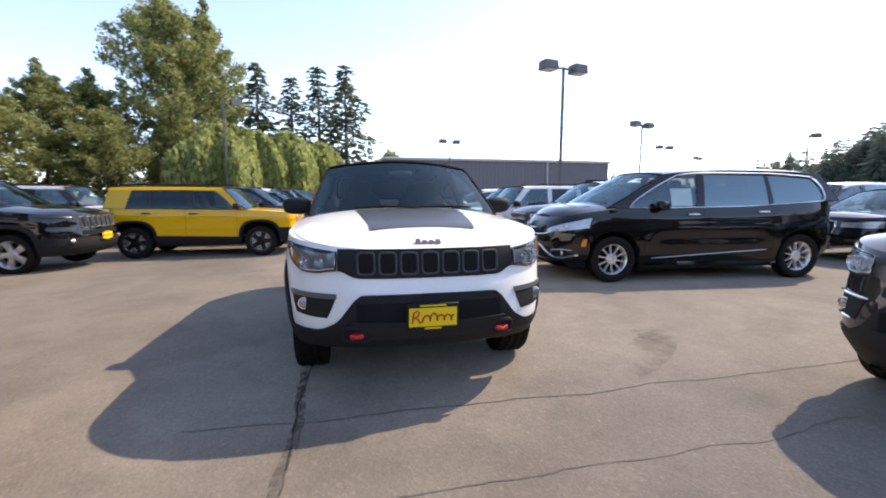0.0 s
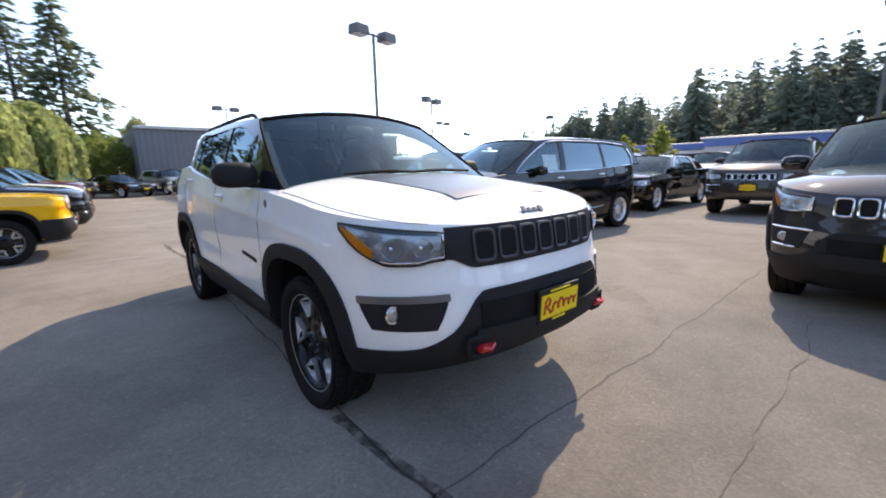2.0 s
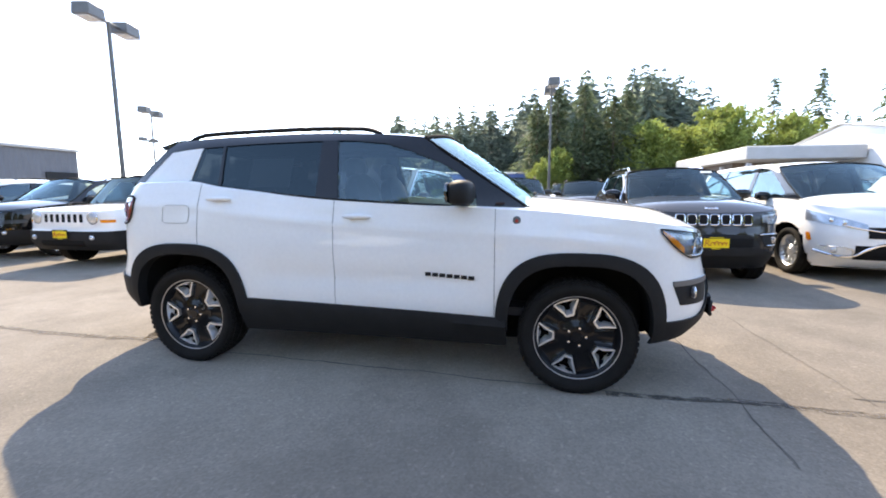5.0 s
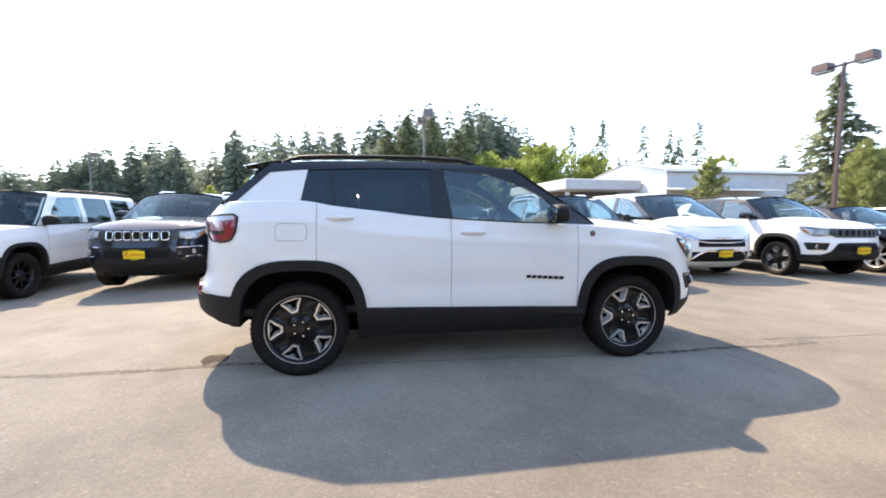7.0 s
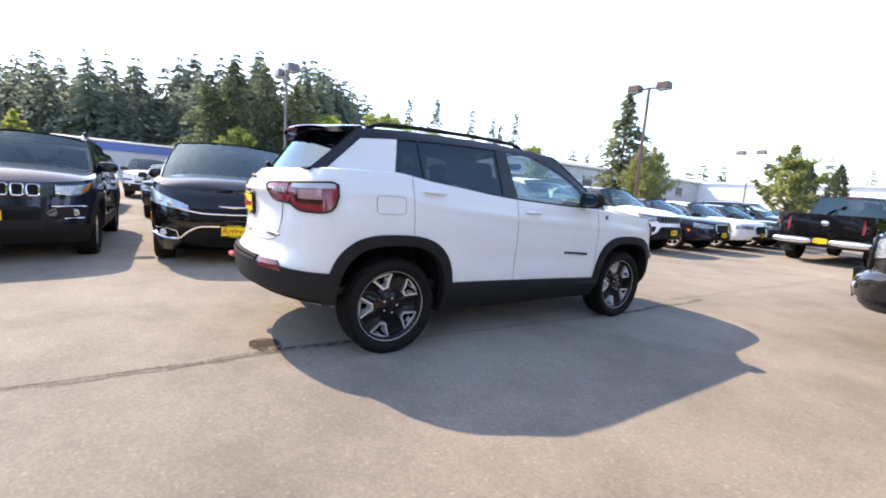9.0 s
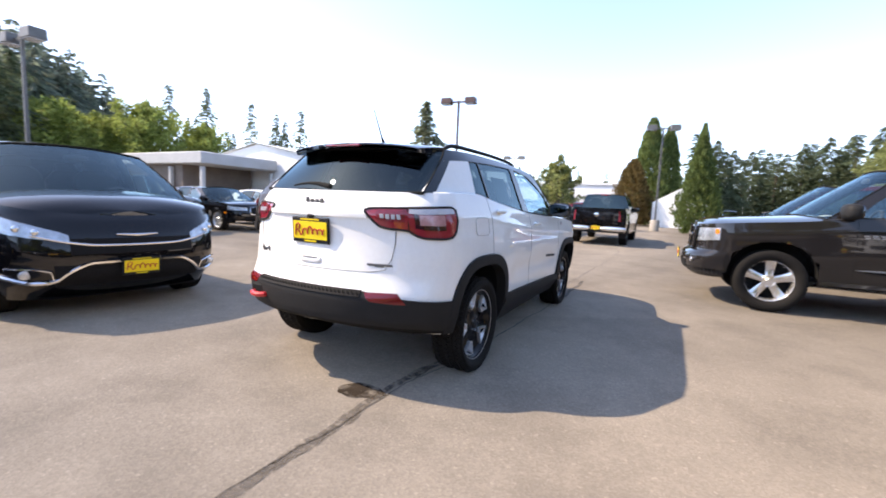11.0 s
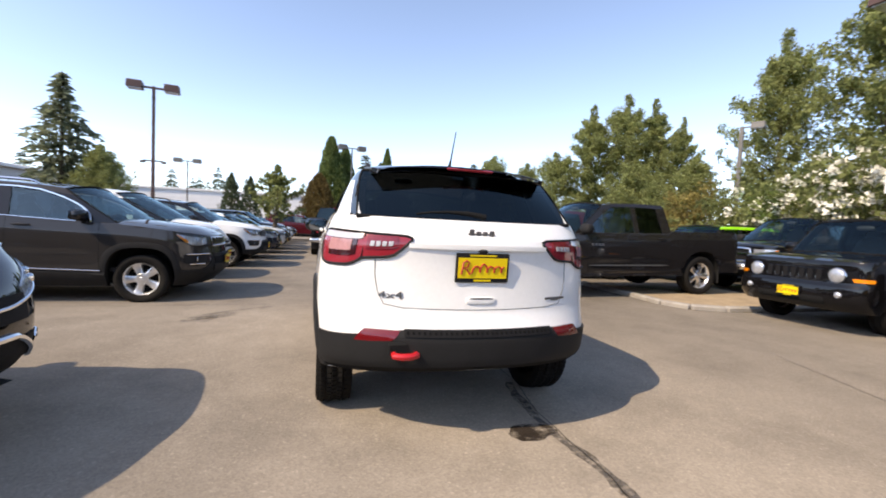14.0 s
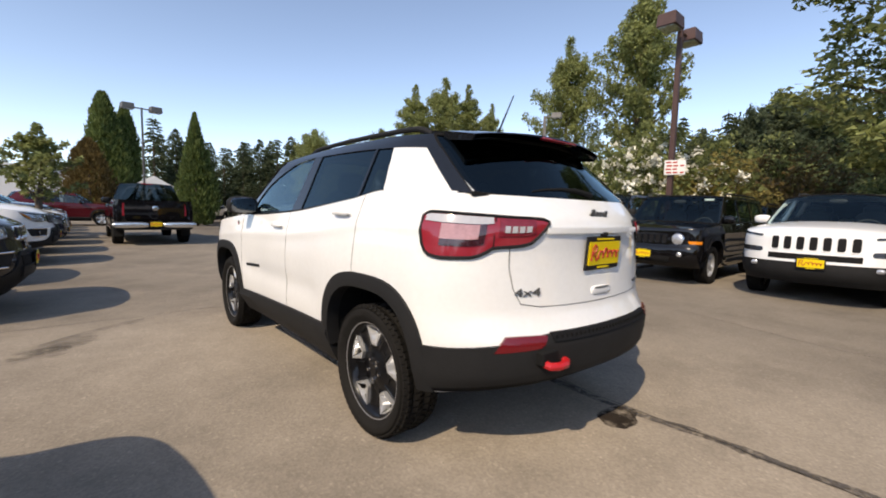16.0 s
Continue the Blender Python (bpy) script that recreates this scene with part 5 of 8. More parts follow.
# ---- the parked cars ----
VAN = respec(SUV, y=[(-2.3, -2.62), (-1.318, -1.545), (1.318, 1.545), (2.3, 2.66)], x=1.07, Lr=0.85, tint=GLASSVAN, round=0.085, handle=CHROME, mirror_y=-0.86, mirror_drop=0.05, trimr=0.018,
             nose=[(0.2, 0.25), (0.34, 0.08), (0.45, 0.01), (0.6, 0.0), (0.75, 0.03), (0.9, 0.11), (0.98, 0.2)], nf=2.8, Lf=0.8, nr=2.5,
             w=[(0.2, 0.86), (0.35, 0.91), (0.5, 0.94), (0.7, 0.95), (0.9, 0.94), (1.05, 0.92), (1.2, 0.89)], R=0.35, rim=0.240, tw=0.23, track=0.91,
             zt=[(-2.6, 0.84), (-2.35, 0.95), (-1.9, 1.055), (-1.4, 1.105), (-0.6, 1.11), (0.5, 1.125), (1.5, 1.175), (2.2, 1.22), (2.8, 1.20)],
             zb=[(-2.6, 0.20), (-1.9, 0.19), (0, 0.20), (2.0, 0.24), (2.7, 0.32)],
             gx=[(0.95, 0.895), (1.1, 0.88), (1.4, 0.80), (1.6, 0.72), (1.74, 0.64)], tf=0.07, tr=0.06,
             cols=[("pillar", -1.66, -0.72, -1.30, -0.48), ("glass", -1.30, -0.48, -0.24, -0.16), ("pillar", -0.24, -0.16, -0.10, -0.04), ("dark", -0.10, -0.04, 1.0, 0.99),
                   ("pillar", 1.0, 0.99, 1.07, 1.05), ("dark", 1.07, 1.05, 1.93, 1.80), ("body", 1.93, 1.80, 2.22, 1.99)],
             zg=[(-0.8, 1.52), (-0.45, 1.60), (0, 1.635), (1, 1.63), (1.7, 1.585), (2.2, 1.54)], zr=[(-0.8, 1.61), (-0.3, 1.66), (0.5, 1.69), (1.4, 1.68), (1.9, 1.645), (2.2, 1.59)],
             ws=((-1.80, 1.145), (-0.86, 1.66)), rw=((2.40, 1.21), (2.17, 1.64)), roofcrown=0.05, cowl=-1.66, crown=0.10, seats=(-0.55, 0.55),
             doors=[(-1.08, -0.13), (-0.13, 1.03)], archw=0.40, archh=0.415, archn=2.3, flare=0, style="van", sill=(0.30, 0.30), res=0.9)
BOX = respec(SUV, y=[(-2.3, -2.28), (-1.318, -1.318), (1.318, 1.318), (2.3, 2.26)], x=0.985, nf=4.2, Lf=0.42, nr=4.5, Lr=0.35,
             nose=[(0.2, 0.25), (0.36, 0.08), (0.45, 0.0), (0.62, 0.0), (0.70, 0.04), (0.98, 0.06), (1.02, 0.09)],
             zt=[(-2.2, 0.985), (-1.9, 1.02), (-1.0, 1.075), (-0.5, 1.09), (1.9, 1.12), (2.2, 1.12)], crown=0.035,
             gx=[(1.0, 0.86), (1.15, 0.845), (1.4, 0.785), (1.56, 0.745), (1.64, 0.70)], tf=0.04, tr=0.03,
             cols=[("pillar", -1.0, -0.56, -0.74, -0.38), ("glass", -0.74, -0.38, 0.10, 0.12), ("pillar", 0.10, 0.12, 0.22, 0.23), ("dark", 0.22, 0.23, 0.96, 0.95),
                   ("pillar", 0.96, 0.95, 1.10, 1.08), ("dark", 1.10, 1.08, 1.78, 1.70), ("body", 1.78, 1.70, 2.06, 1.97)],
             zg=[(-0.6, 1.53), (-0.3, 1.545), (0.5, 1.555), (1.5, 1.545), (2.0, 1.53)], zr=[(-0.6, 1.60), (0, 1.625), (1.0, 1.63), (2.0, 1.61)],
             ws=((-1.06, 1.11), (-0.62, 1.625)), rw=((2.10, 1.12), (2.02, 1.62)), roofcrown=0.025, cowl=-1.0, style="box", flare=0.05, res=0.9, rim=0.22)
CUV = respec(SUV, y=[(-2.3, -2.43), (-1.318, -1.35), (1.318, 1.35), (2.3, 2.43)], z=[(0, 0), (0.35, 0.35), (1.2, 1.2), (1.65, 1.67)], x=1.02, res=0.9, rim=0.245)
BIGSUV = respec(SUV, y=[(-2.3, -2.5), (-1.318, -1.457), (1.318, 1.457), (2.3, 2.55)], z=[(0, 0), (0.35, 0.36), (1.0, 1.06), (1.2, 1.24), (1.65, 1.75)], x=1.06, res=0.8, R=0.37, rim=0.25)
SEDAN = respec(SUV, y=[(-2.3, -2.62), (-1.318, -1.525), (1.318, 1.525), (2.3, 2.62)], z=[(0, 0), (0.35, 0.33), (1.1, 0.98), (1.65, 1.48)], x=1.045,
               zt=[(-2.6, 0.84), (-2.3, 0.89), (-1.2, 0.955), (0, 0.985), (1.5, 1.03), (2.1, 1.035), (2.6, 1.0)],
               cols=[("pillar", -1.10, -0.36, -0.74, -0.10), ("glass", -0.74, -0.10, 0.10, 0.10), ("pillar", 0.10, 0.10, 0.22, 0.20), ("dark", 0.22, 0.20, 1.02, 0.86), ("body", 1.02, 0.86, 1.78, 1.10)],
               gx=[(0.95, 0.90), (1.1, 0.85), (1.3, 0.74), (1.42, 0.64)], zg=[(-0.4, 1.31), (-0.1, 1.36), (0.3, 1.385), (0.9, 1.36), (1.2, 1.33)], zr=[(-0.4, 1.37), (0, 1.41), (0.5, 1.425), (1.15, 1.385)],
               ws=((-1.28, 1.0), (-0.44, 1.435)), rw=((2.0, 1.05), (1.2, 1.425)), roofcrown=0.03, cowl=-1.18, crown=0.06, deck=1.85, deckcrown=0.02,
               doors=[(-0.85, 0.16), (0.16, 1.10)], archw=0.40, archh=0.40, archn=2.2, flare=0, style="sedan", sill=(0.30, 0.30), res=0.8, R=0.36, rim=0.26, nf=3.2, Lf=0.5, tf=0.05, tr=0.05)
PICKUP = respec(SUV, y=[(-2.4, -2.95), (-1.318, -1.785), (1.318, 1.755), (2.4, 3.2)], x=1.10, R=0.405, rim=0.275, tw=0.275, track=0.96, nf=3.0, Lf=0.62, nr=6, Lr=0.25,
                w=[(0.3, 0.93), (0.5, 0.97), (0.8, 1.0), (1.0, 1.0), (1.15, 0.985), (1.3, 0.955), (1.4, 0.94)],
                nose=[(0.3, 0.20), (0.45, 0.02), (0.6, 0.0), (0.70, 0.03), (0.74, 0.10), (1.0, 0.12), (1.2, 0.15)], tail=[(0.3, -0.2), (0.45, 0.0), (0.62, 0.0), (0.66, -0.12), (1.35, -0.12)],
                zt=[(-2.8, 1.06), (-2.5, 1.11), (-1.4, 1.19), (-1.0, 1.235), (0.9, 1.25), (1.0, 1.30), (3.2, 1.315)], zb=[(-2.8, 0.38), (-2.2, 0.40), (0, 0.42), (2.5, 0.46), (3.2, 0.46)],
                cols=[("pillar", -1.28, -0.56, -0.98, -0.36), ("glass", -0.98, -0.36, 0.10, 0.11), ("pillar", 0.10, 0.11, 0.20, 0.21), ("dark", 0.20, 0.21, 0.76, 0.72), ("body", 0.76, 0.72, 0.98, 0.92)],
                gx=[(1.1, 0.95), (1.25, 0.925), (1.5, 0.83), (1.75, 0.74), (1.88, 0.66)], tf=0.04, tr=0.0, zg=[(-0.6, 1.70), (-0.3, 1.76), (0.3, 1.775), (0.95, 1.75)], zr=[(-0.6, 1.79), (-0.2, 1.835), (0.4, 1.85), (0.95, 1.83)],
                ws=((-1.45, 1.27), (-0.64, 1.86)), rw=((1.0, 1.26), (0.95, 1.86)), roofcrown=0.035, cowl=-1.28, crown=0.08, deck=1.0, deckcrown=0.0, seats=(-0.15, 0.45),
                doors=[(-1.0, 0.15), (0.15, 0.88)], archw=0.48, archh=0.50, archn=2.3, flare=0, style="pickup", sill=(0.46, 0.46), res=0.9, mirrorsize=1.3, mirror=PLASTIC)


def van_front(car, k):
    pin, pout = k.p_x(0.50, 0.8), k.p_y(-1.93, 0.9)

    def z0(p):
        return lerp(0.725, 0.825, (p - pin) / (pout - pin))

    def z1(p):
        return lerp(0.785, 0.972, ((p - pin) / (pout - pin)) ** 0.75)

    def inner(lamp, sg):
        for t in (0.3, 0.5):
            q = k.at(lerp(pin, pout, t), lerp(z0(lerp(pin, pout, t)), z1(lerp(pin, pout, t)), 0.5), 0.012)
            part("reflector_bowl", Geo().blob((sg * q[0], q[1], q[2]), (0.03, 0.02, 0.03), 2, 12, 8), CHROME, lamp, "bright reflector bowl")
    lamp_pair(car, k, "headlight", lin(pin, pout, 12), z0, z1, LAMPSHELL, 0.006, LENS, "slim swept headlight", inner)
    g = strip(k, lin(0, k.p_x(0.50, 0.74), 10), lambda p: 0.615, lambda p: 0.755, 0.007, 4, 0.012)
    part("upper_grille", g, MESHBLACK, car, "black upper grille")
    f = pchip([(0, 0.69), (0.3, 0.695), (0.5, 0.722), (0.75, 0.79)])
    line = [k.at(k.p_x(x, f(x)), f(x), 0.012) for x in lin(0, 0.72, 14)]
    part("chrome_line", Geo().tube([(-a, b, c) for a, b, c in reversed(line[1:])] + line, 0.010, 6), CHROME, car, "chrome line under the grille")
    part("wing_badge", Geo().tube([(-0.17, k.at(k.p_x(0.17, 0.79), 0.79)[1] - 0.015, 0.79), (0, k.at(0, 0.785)[1] - 0.02, 0.78), (0.17, k.at(k.p_x(0.17, 0.79), 0.79)[1] - 0.015, 0.79)], [0.006, 0.014, 0.006], 6), CHROME, car, "chrome winged badge")
    g = strip(k, lin(0, k.p_x(0.60, 0.45), 12), lambda p: 0.33, lambda p: 0.52, 0.006, 4, 0.015)
    part("lower_grille", g, MESHBLACK, car, "black lower grille")
    f = pchip([(0, 0.545), (0.34, 0.54), (0.50, 0.47), (0.60, 0.375), (0.70, 0.365), (0.9, 0.43)])
    line = [k.at(k.p_x(x, f(x)), f(x), 0.014) for x in lin(0, 0.88, 20)]
    part("chrome_line", Geo().tube([(-a, b, c) for a, b, c in reversed(line[1:])] + line, 0.017, 6), CHROME, car, "chrome bumper line")
    for sg in (1, -1):
        q = k.at(k.p_x(0.76, 0.44), 0.445, 0.01)
        part("fog_lamp", Geo().blob((sg * q[0], q[1], q[2]), (0.045, 0.012, 0.04), 2, 14, 8), LAMPSHELL, car, "round fog lamp")
        edge = [k.at(k.p_x(x, z), z, 0.012) for x, z in ((0.60, 0.40), (0.62, 0.47), (0.72, 0.495), (0.86, 0.49))]
        part("fog_lamp_trim", Geo().tube([(sg * a, b, c) for a, b, c in edge], 0.008, 6), CHROME, car, "chrome trim over the fog lamp")
        g = quad4(k, [(k.p_y(-2.06, 0.6), 0.55), (k.p_y(-1.99, 0.6), 0.55), (k.p_y(-1.97, 0.6), 0.66), (k.p_y(-2.03, 0.6), 0.66)], 0.006, 4, 4, 0.01, 0.2)
        part("side_marker", g if sg > 0 else g.flipx(), AMBER, car, "amber side marker")
        line = [k.at(k.p_y(y, z), z, 0.008) for y, z in zip(lin(-0.95, 0.95, 16), lin(0.36, 0.47, 16))]
        part("door_moulding", Geo().tube([(sg * a, b, c) for a, b, c in line], [0.004] + [0.009] * 15 + [0.004], 6), TRIMGREY, car, "satin door moulding")
    dealer_plate(car, pose(0, k.at(0, 0.5, 0.03)[1] - 0.012, 0.49, 4))


def van_rear(car, k):
    pin, pout = k.p_x(0.55, 1.1, True), k.p_y(2.15, 1.1)
    lamp_pair(car, k, "tail_light", lin(pout, pin, 10), lambda p: 1.02, lambda p: 1.17, TAILRED, 0.006, None, "red tail light")


def box_front(car, k, slots=PLASTIC, dz=0.0, dx=0.0):
    slot_grille(car, k, 7, 0.43 + dx, 0.79 + dz, 0.955 + dz, slots, MESHBLACK, 0.012, slots if slots is not PLASTIC else PLASTIC, 0.012)
    for sg in (1, -1):
        q = k.at(k.p_x(0.585 + dx, 0.875 + dz), 0.875 + dz, 0.0)
        lamp = part("headlight", Geo().blob((sg * q[0], q[1], q[2]), (0.10, 0.035, 0.10), 2.0, 20, 10), LAMPSHELL, car, "round clear headlight")
        part("lamp_ring", Geo().tube([(sg * q[0] + 0.10 * math.cos(a), q[1] - 0.006, q[2] + 0.10 * math.sin(a)) for a in lin(0, 2 * math.pi, 24)], 0.010, 6), CHROME, lamp, "chrome lamp ring")
        g = quad4(k, [(k.p_x(0.72, 0.86), 0.80 + dz), (k.p_y(-1.95, 0.86), 0.80 + dz), (k.p_y(-1.95, 0.86), 0.85 + dz), (k.p_x(0.70, 0.86), 0.85 + dz)], 0.008, 6, 3, 0.012, 0.2)
        part("turn_signal", g if sg > 0 else g.flipx(), AMBER, car, "amber turn signal")
        q = k.at(k.p_x(0.60, 0.55), 0.55, 0.02)
        part("fog_lamp", Geo().blob((sg * q[0], q[1], q[2]), (0.045, 0.03, 0.045), 2, 14, 8), LAMPSHELL, car, "round fog lamp")
    pe = k.p_y(k.s["fa"] - k.s["archw"] - 0.02, 0.45)
    part("lower_bumper", strip(k, lin(0, pe, 18), lambda p: 0.32, lambda p: 0.655, 0.014, 5, 0.02), k.s["clad"], car)
    part("air_intake", strip(k, lin(0, k.p_x(0.45, 0.5), 8), lambda p: 0.40, lambda p: 0.50, 0.02, 3, 0.01), DARK, car, "dark air intake")
    dealer_plate(car, pose(0, k.at(0, 0.6, 0.03)[1] - 0.006, 0.60 + dz, 0))


def slim_front(car, k, slots=SATIN):
    """High slim lamps over a folded seven-slot nose."""
    slot_grille(car, k, 7, 0.50, 0.762, 0.972, slots, MESHBLACK, 0.016, None, 0.012)
    pin, pout = k.p_x(0.60, 0.96), k.p_y(-1.72, 1.0)
    lamp_pair(car, k, "running_lamp", lin(pin, pout, 10), lambda p: lerp(0.945, 0.995, (p - pin) / (pout - pin)), lambda p: lerp(0.975, 1.02, (p - pin) / (pout - pin)), LAMPDARK, 0.006, LENS, "slim running lamp")
    qa, qb = k.p_x(0.58, 0.75), k.p_y(-1.9, 0.75)
    for sg in (1, -1):
        g = quad4(k, [(qa, 0.72), (qb, 0.73), (qb, 0.80), (qa, 0.79)], 0.008)
        part("headlight", g if sg > 0 else g.flipx(), LAMPDARK, car, "low dark headlight")
        q = k.at(k.p_x(0.66, 0.55), 0.55, 0.012)
        part("fog_lamp", Geo().blob((sg * q[0], q[1], q[2]), (0.05, 0.03, 0.035), 2.4, 14, 8), LAMPSHELL, car, "fog lamp")
    pe = k.p_y(k.s["fa"] - k.s["archw"] - 0.02, 0.45)
    part("lower_bumper", strip(k, lin(0, pe, 18), lambda p: 0.30, lambda p: 0.60, 0.012, 5, 0.02), PLASTIC, car, "black plastic lower bumper")
    part("air_intake", strip(k, lin(0, k.p_x(0.5, 0.7), 8), lambda p: 0.64, lambda p: 0.72, 0.004, 3, 0.01), DARK, car, "dark air intake")
    dealer_plate(car, pose(0, k.at(0, 0.6, 0.03)[1] - 0.006, 0.60, 0))


def sedan_front(car, k):
    part("grille", strip(k, lin(0, k.p_x(0.36, 0.68), 10), lambda p: 0.58, lambda p: 0.80, 0.008, 5, 0.02), MESHBLACK, car, "black mesh grille")
    line = [k.at(k.p_x(x, z), z, 0.016) for x, z in ((0, 0.81), (0.2, 0.81), (0.36, 0.80), (0.37, 0.7), (0.35, 0.58), (0.2, 0.57), (0, 0.57))]
    part("grille_frame", Geo().tube(line + [(-a, b, c) for a, b, c in reversed(line)], 0.014, 6), CHROME, car, "chrome grille frame")
    pin, pout = k.p_x(0.46, 0.76), k.p_y(-2.12, 0.8)
    lamp_pair(car, k, "headlight", lin(pin, pout, 10), lambda p: 0.70, lambda p: lerp(0.79, 0.83, (p - pin) / (pout - pin)), LAMPSHELL, 0.006, LENS, "clear headlight")
    part("lower_grille", strip(k, lin(0, k.p_x(0.55, 0.45), 10), lambda p: 0.36, lambda p: 0.48, 0.008, 4, 0.02), MESHBLACK, car, "black lower grille")
    dealer_plate(car, pose(0, k.at(0, 0.52, 0.03)[1] - 0.006, 0.52, 0))
    for sg in (1, -1):
        g = quad4(k, [(k.p_y(-2.05, 0.6), 0.58), (k.p_y(-1.97, 0.6), 0.58), (k.p_y(-1.97, 0.6), 0.64), (k.p_y(-2.05, 0.6), 0.64)], 0.006, 4, 3, 0.01, 0.2)
        part("side_marker", g if sg > 0 else g.flipx(), AMBER, car, "amber side marker")


def pickup_front(car, k, chrome=False):
    part("grille", strip(k, lin(0, k.p_x(0.47, 0.95), 10), lambda p: 0.78, lambda p: 1.05, 0.008, 6, 0.03), MESHBLACK, car, "black honeycomb grille")
    m = CHROME if chrome else k.s["clad"]
    line = [k.at(k.p_x(x, z), z, 0.02) for x, z in ((0, 1.06), (0.3, 1.06), (0.48, 1.05), (0.50, 0.95), (0.46, 0.78), (0.3, 0.76), (0, 0.76))]
    part("grille_frame", Geo().tube(line + [(-a, b, c) for a, b, c in reversed(line)], 0.03, 8), m, car)
    y = k.at(0, 0.94)[1] - 0.03
    part("grille_cross", Geo().box((0, y, 0.94), (0.05, 0.03, 0.32), bevel=0.01), m, car)
    part("grille_cross", Geo().box((0, y, 0.94), (0.95, 0.03, 0.05), bevel=0.01), m, car)
    pin, pout = k.p_x(0.56, 0.98), k.p_y(-2.36, 1.0)

    def inner(lamp, sg):
        g = strip(k, lin(lerp(pin, pout, 0.84), lerp(pin, pout, 0.97), 4), lambda p: 0.98, lambda p: 1.045, 0.012, 3, 0.01, both=False)
        part("turn_signal", g if sg > 0 else g.flipx(), AMBER, lamp, "amber turn signal")
    lamp_pair(car, k, "headlight", lin(pin, pout, 10), lambda p: lerp(0.86, 0.90, (p - pin) / (pout - pin)), lambda p: lerp(1.05, 1.06, (p - pin) / (pout - pin)), LAMPSHELL, 0.006, LENS, "large clear headlight", inner)
    pe = k.p_y(-2.3, 0.6)
    part("front_bumper", strip(k, lin(0, pe, 18), lambda p: 0.50, lambda p: 0.74, 0.03, 5, 0.06), m, car, "chrome front bumper" if chrome else "painted front bumper")
    part("air_intake", strip(k, lin(0, k.p_x(0.55, 0.6), 8), lambda p: 0.46, lambda p: 0.58, 0.034, 3, 0.01), DARK, car, "dark air intake")
    part("chin", strip(k, lin(0, pe, 14), lambda p: 0.42, lambda p: 0.50, 0.0, 3, 0.05), PLASTIC, car, "black plastic chin")
    for sg in (1, -1):
        q = k.at(k.p_x(0.72, 0.6), 0.6, 0.03)
        part("fog_lamp", Geo().blob((sg * q[0], q[1], q[2]), (0.05, 0.02, 0.035), 2.4, 12, 8), LAMPSHELL, car, "fog lamp")
        line = [k.at(k.p_y(y, 0.62), 0.62, 0.006) for y in lin(-0.98, 0.90, 12)]
        part("door_moulding", Geo().tube([(sg * a, b, c) for a, b, c in line], [0.004] + [0.012] * 11 + [0.004], 6), SATIN, car, "bright door moulding line")
        g = Geo()
        for i in range(4):
            y = -0.92 + 0.075 * i
            g.box((sg * (k.xside(y, 1.02) + 0.002), y, 1.035), (0.008, 0.05, 0.016), bevel=0.002).box((sg * (k.xside(y, 1.0) + 0.002), y + 0.01, 1.01), (0.008, 0.05, 0.016), bevel=0.002)
        part("door_badge", g, TRIMGREY, car, "bright raised door badge")


def pickup_rear(car, k):
    pin, pout = k.p_x(0.80, 1.0, True), k.p_y(2.90, 1.0)
    lamp_pair(car, k, "tail_light", lin(pout, pin, 8), lambda p: 0.86, lambda p: 1.22, TAILRED, 0.008, None, "upright red tail light")
    part("rear_bumper", strip(k, lin(k.p_y(2.85, 0.55), 3, 14), lambda p: 0.46, lambda p: 0.64, 0.02, 4, 0.06), PLASTIC, car, "black rear bumper core")
    for sg in (1, -1):
        q = k.at(3, 0.6)[1]
        g = Geo().blob((sg * 0.60, q + 0.03, 0.60), (0.43, 0.085, 0.085), 3.2, 22, 12)
        end = part("bumper_end", g, BRIGHTRIM, car, "polished chrome bumper end")
        part("step_pad", Geo().box((sg * 0.62, q + 0.045, 0.687), (0.60, 0.09, 0.012), bevel=0.004), PLASTIC, end, "black step pad")
    y = k.at(3, 1.0)[1]
    part("tailgate_panel", Geo().box((0, y + 0.006, 1.0), (1.46, 0.02, 0.50), bevel=0.008), k.s["clad"], car)
    part("tailgate_badge", Geo().blob((0, y + 0.02, 1.08), (0.08, 0.012, 0.07), 2.2, 14, 8), CHROME, car, "chrome badge")
    part("high_brake_lamp", Geo().box((0, 0.99, 1.845), (0.32, 0.03, 0.03), bevel=0.008), TAILRED, car, "red high brake lamp")
    dealer_plate(car, pose(0, k.at(3, 0.6)[1] + 0.04, 0.62, 0, 0, 180))
    for sg in (1, -1):
        part("mud_flap", Geo().box((sg * 0.84, 2.24, 0.42), (0.26, 0.02, 0.36), bevel=0.004), PLASTIC, car, "black mud flap")


def spot(x, y, face):
    """A pose on the ground; face is the way the nose points, in degrees from east."""
    return pose(x, y, ground_z(x, y), 0, 0, face + 90)


W_, E_ = 180, 0
# east row, noses to the west
c, k = make_car(SUV | {"res": 0.9, "rim": 0.235, "railmat": CHROME, "zb": [(-2.2, 0.26), (-1.75, 0.25), (-0.85, 0.25), (0.8, 0.26), (1.72, 0.34), (2.2, 0.38)]}, spot(4.60, -3.30, W_) @ pose(0, 0, -0.02), GREY, "dark grey compact SUV with chrome window line", "five", name="suv", trim=CHROME, pillar=ROOFBLACK)
compass_front(c, k, CHROME, LAMPDARK), compass_rear(c, k), compass_trims(c, k, SUV, GREY, False)
dealer_plate(c, pose(0, k.at(0, 0.6, 0.03)[1] - 0.012, 0.60, 2))
emblem(c, pose(0, -2.02, k.hood(0, -2.02) + 0.003, -60), 0.16)
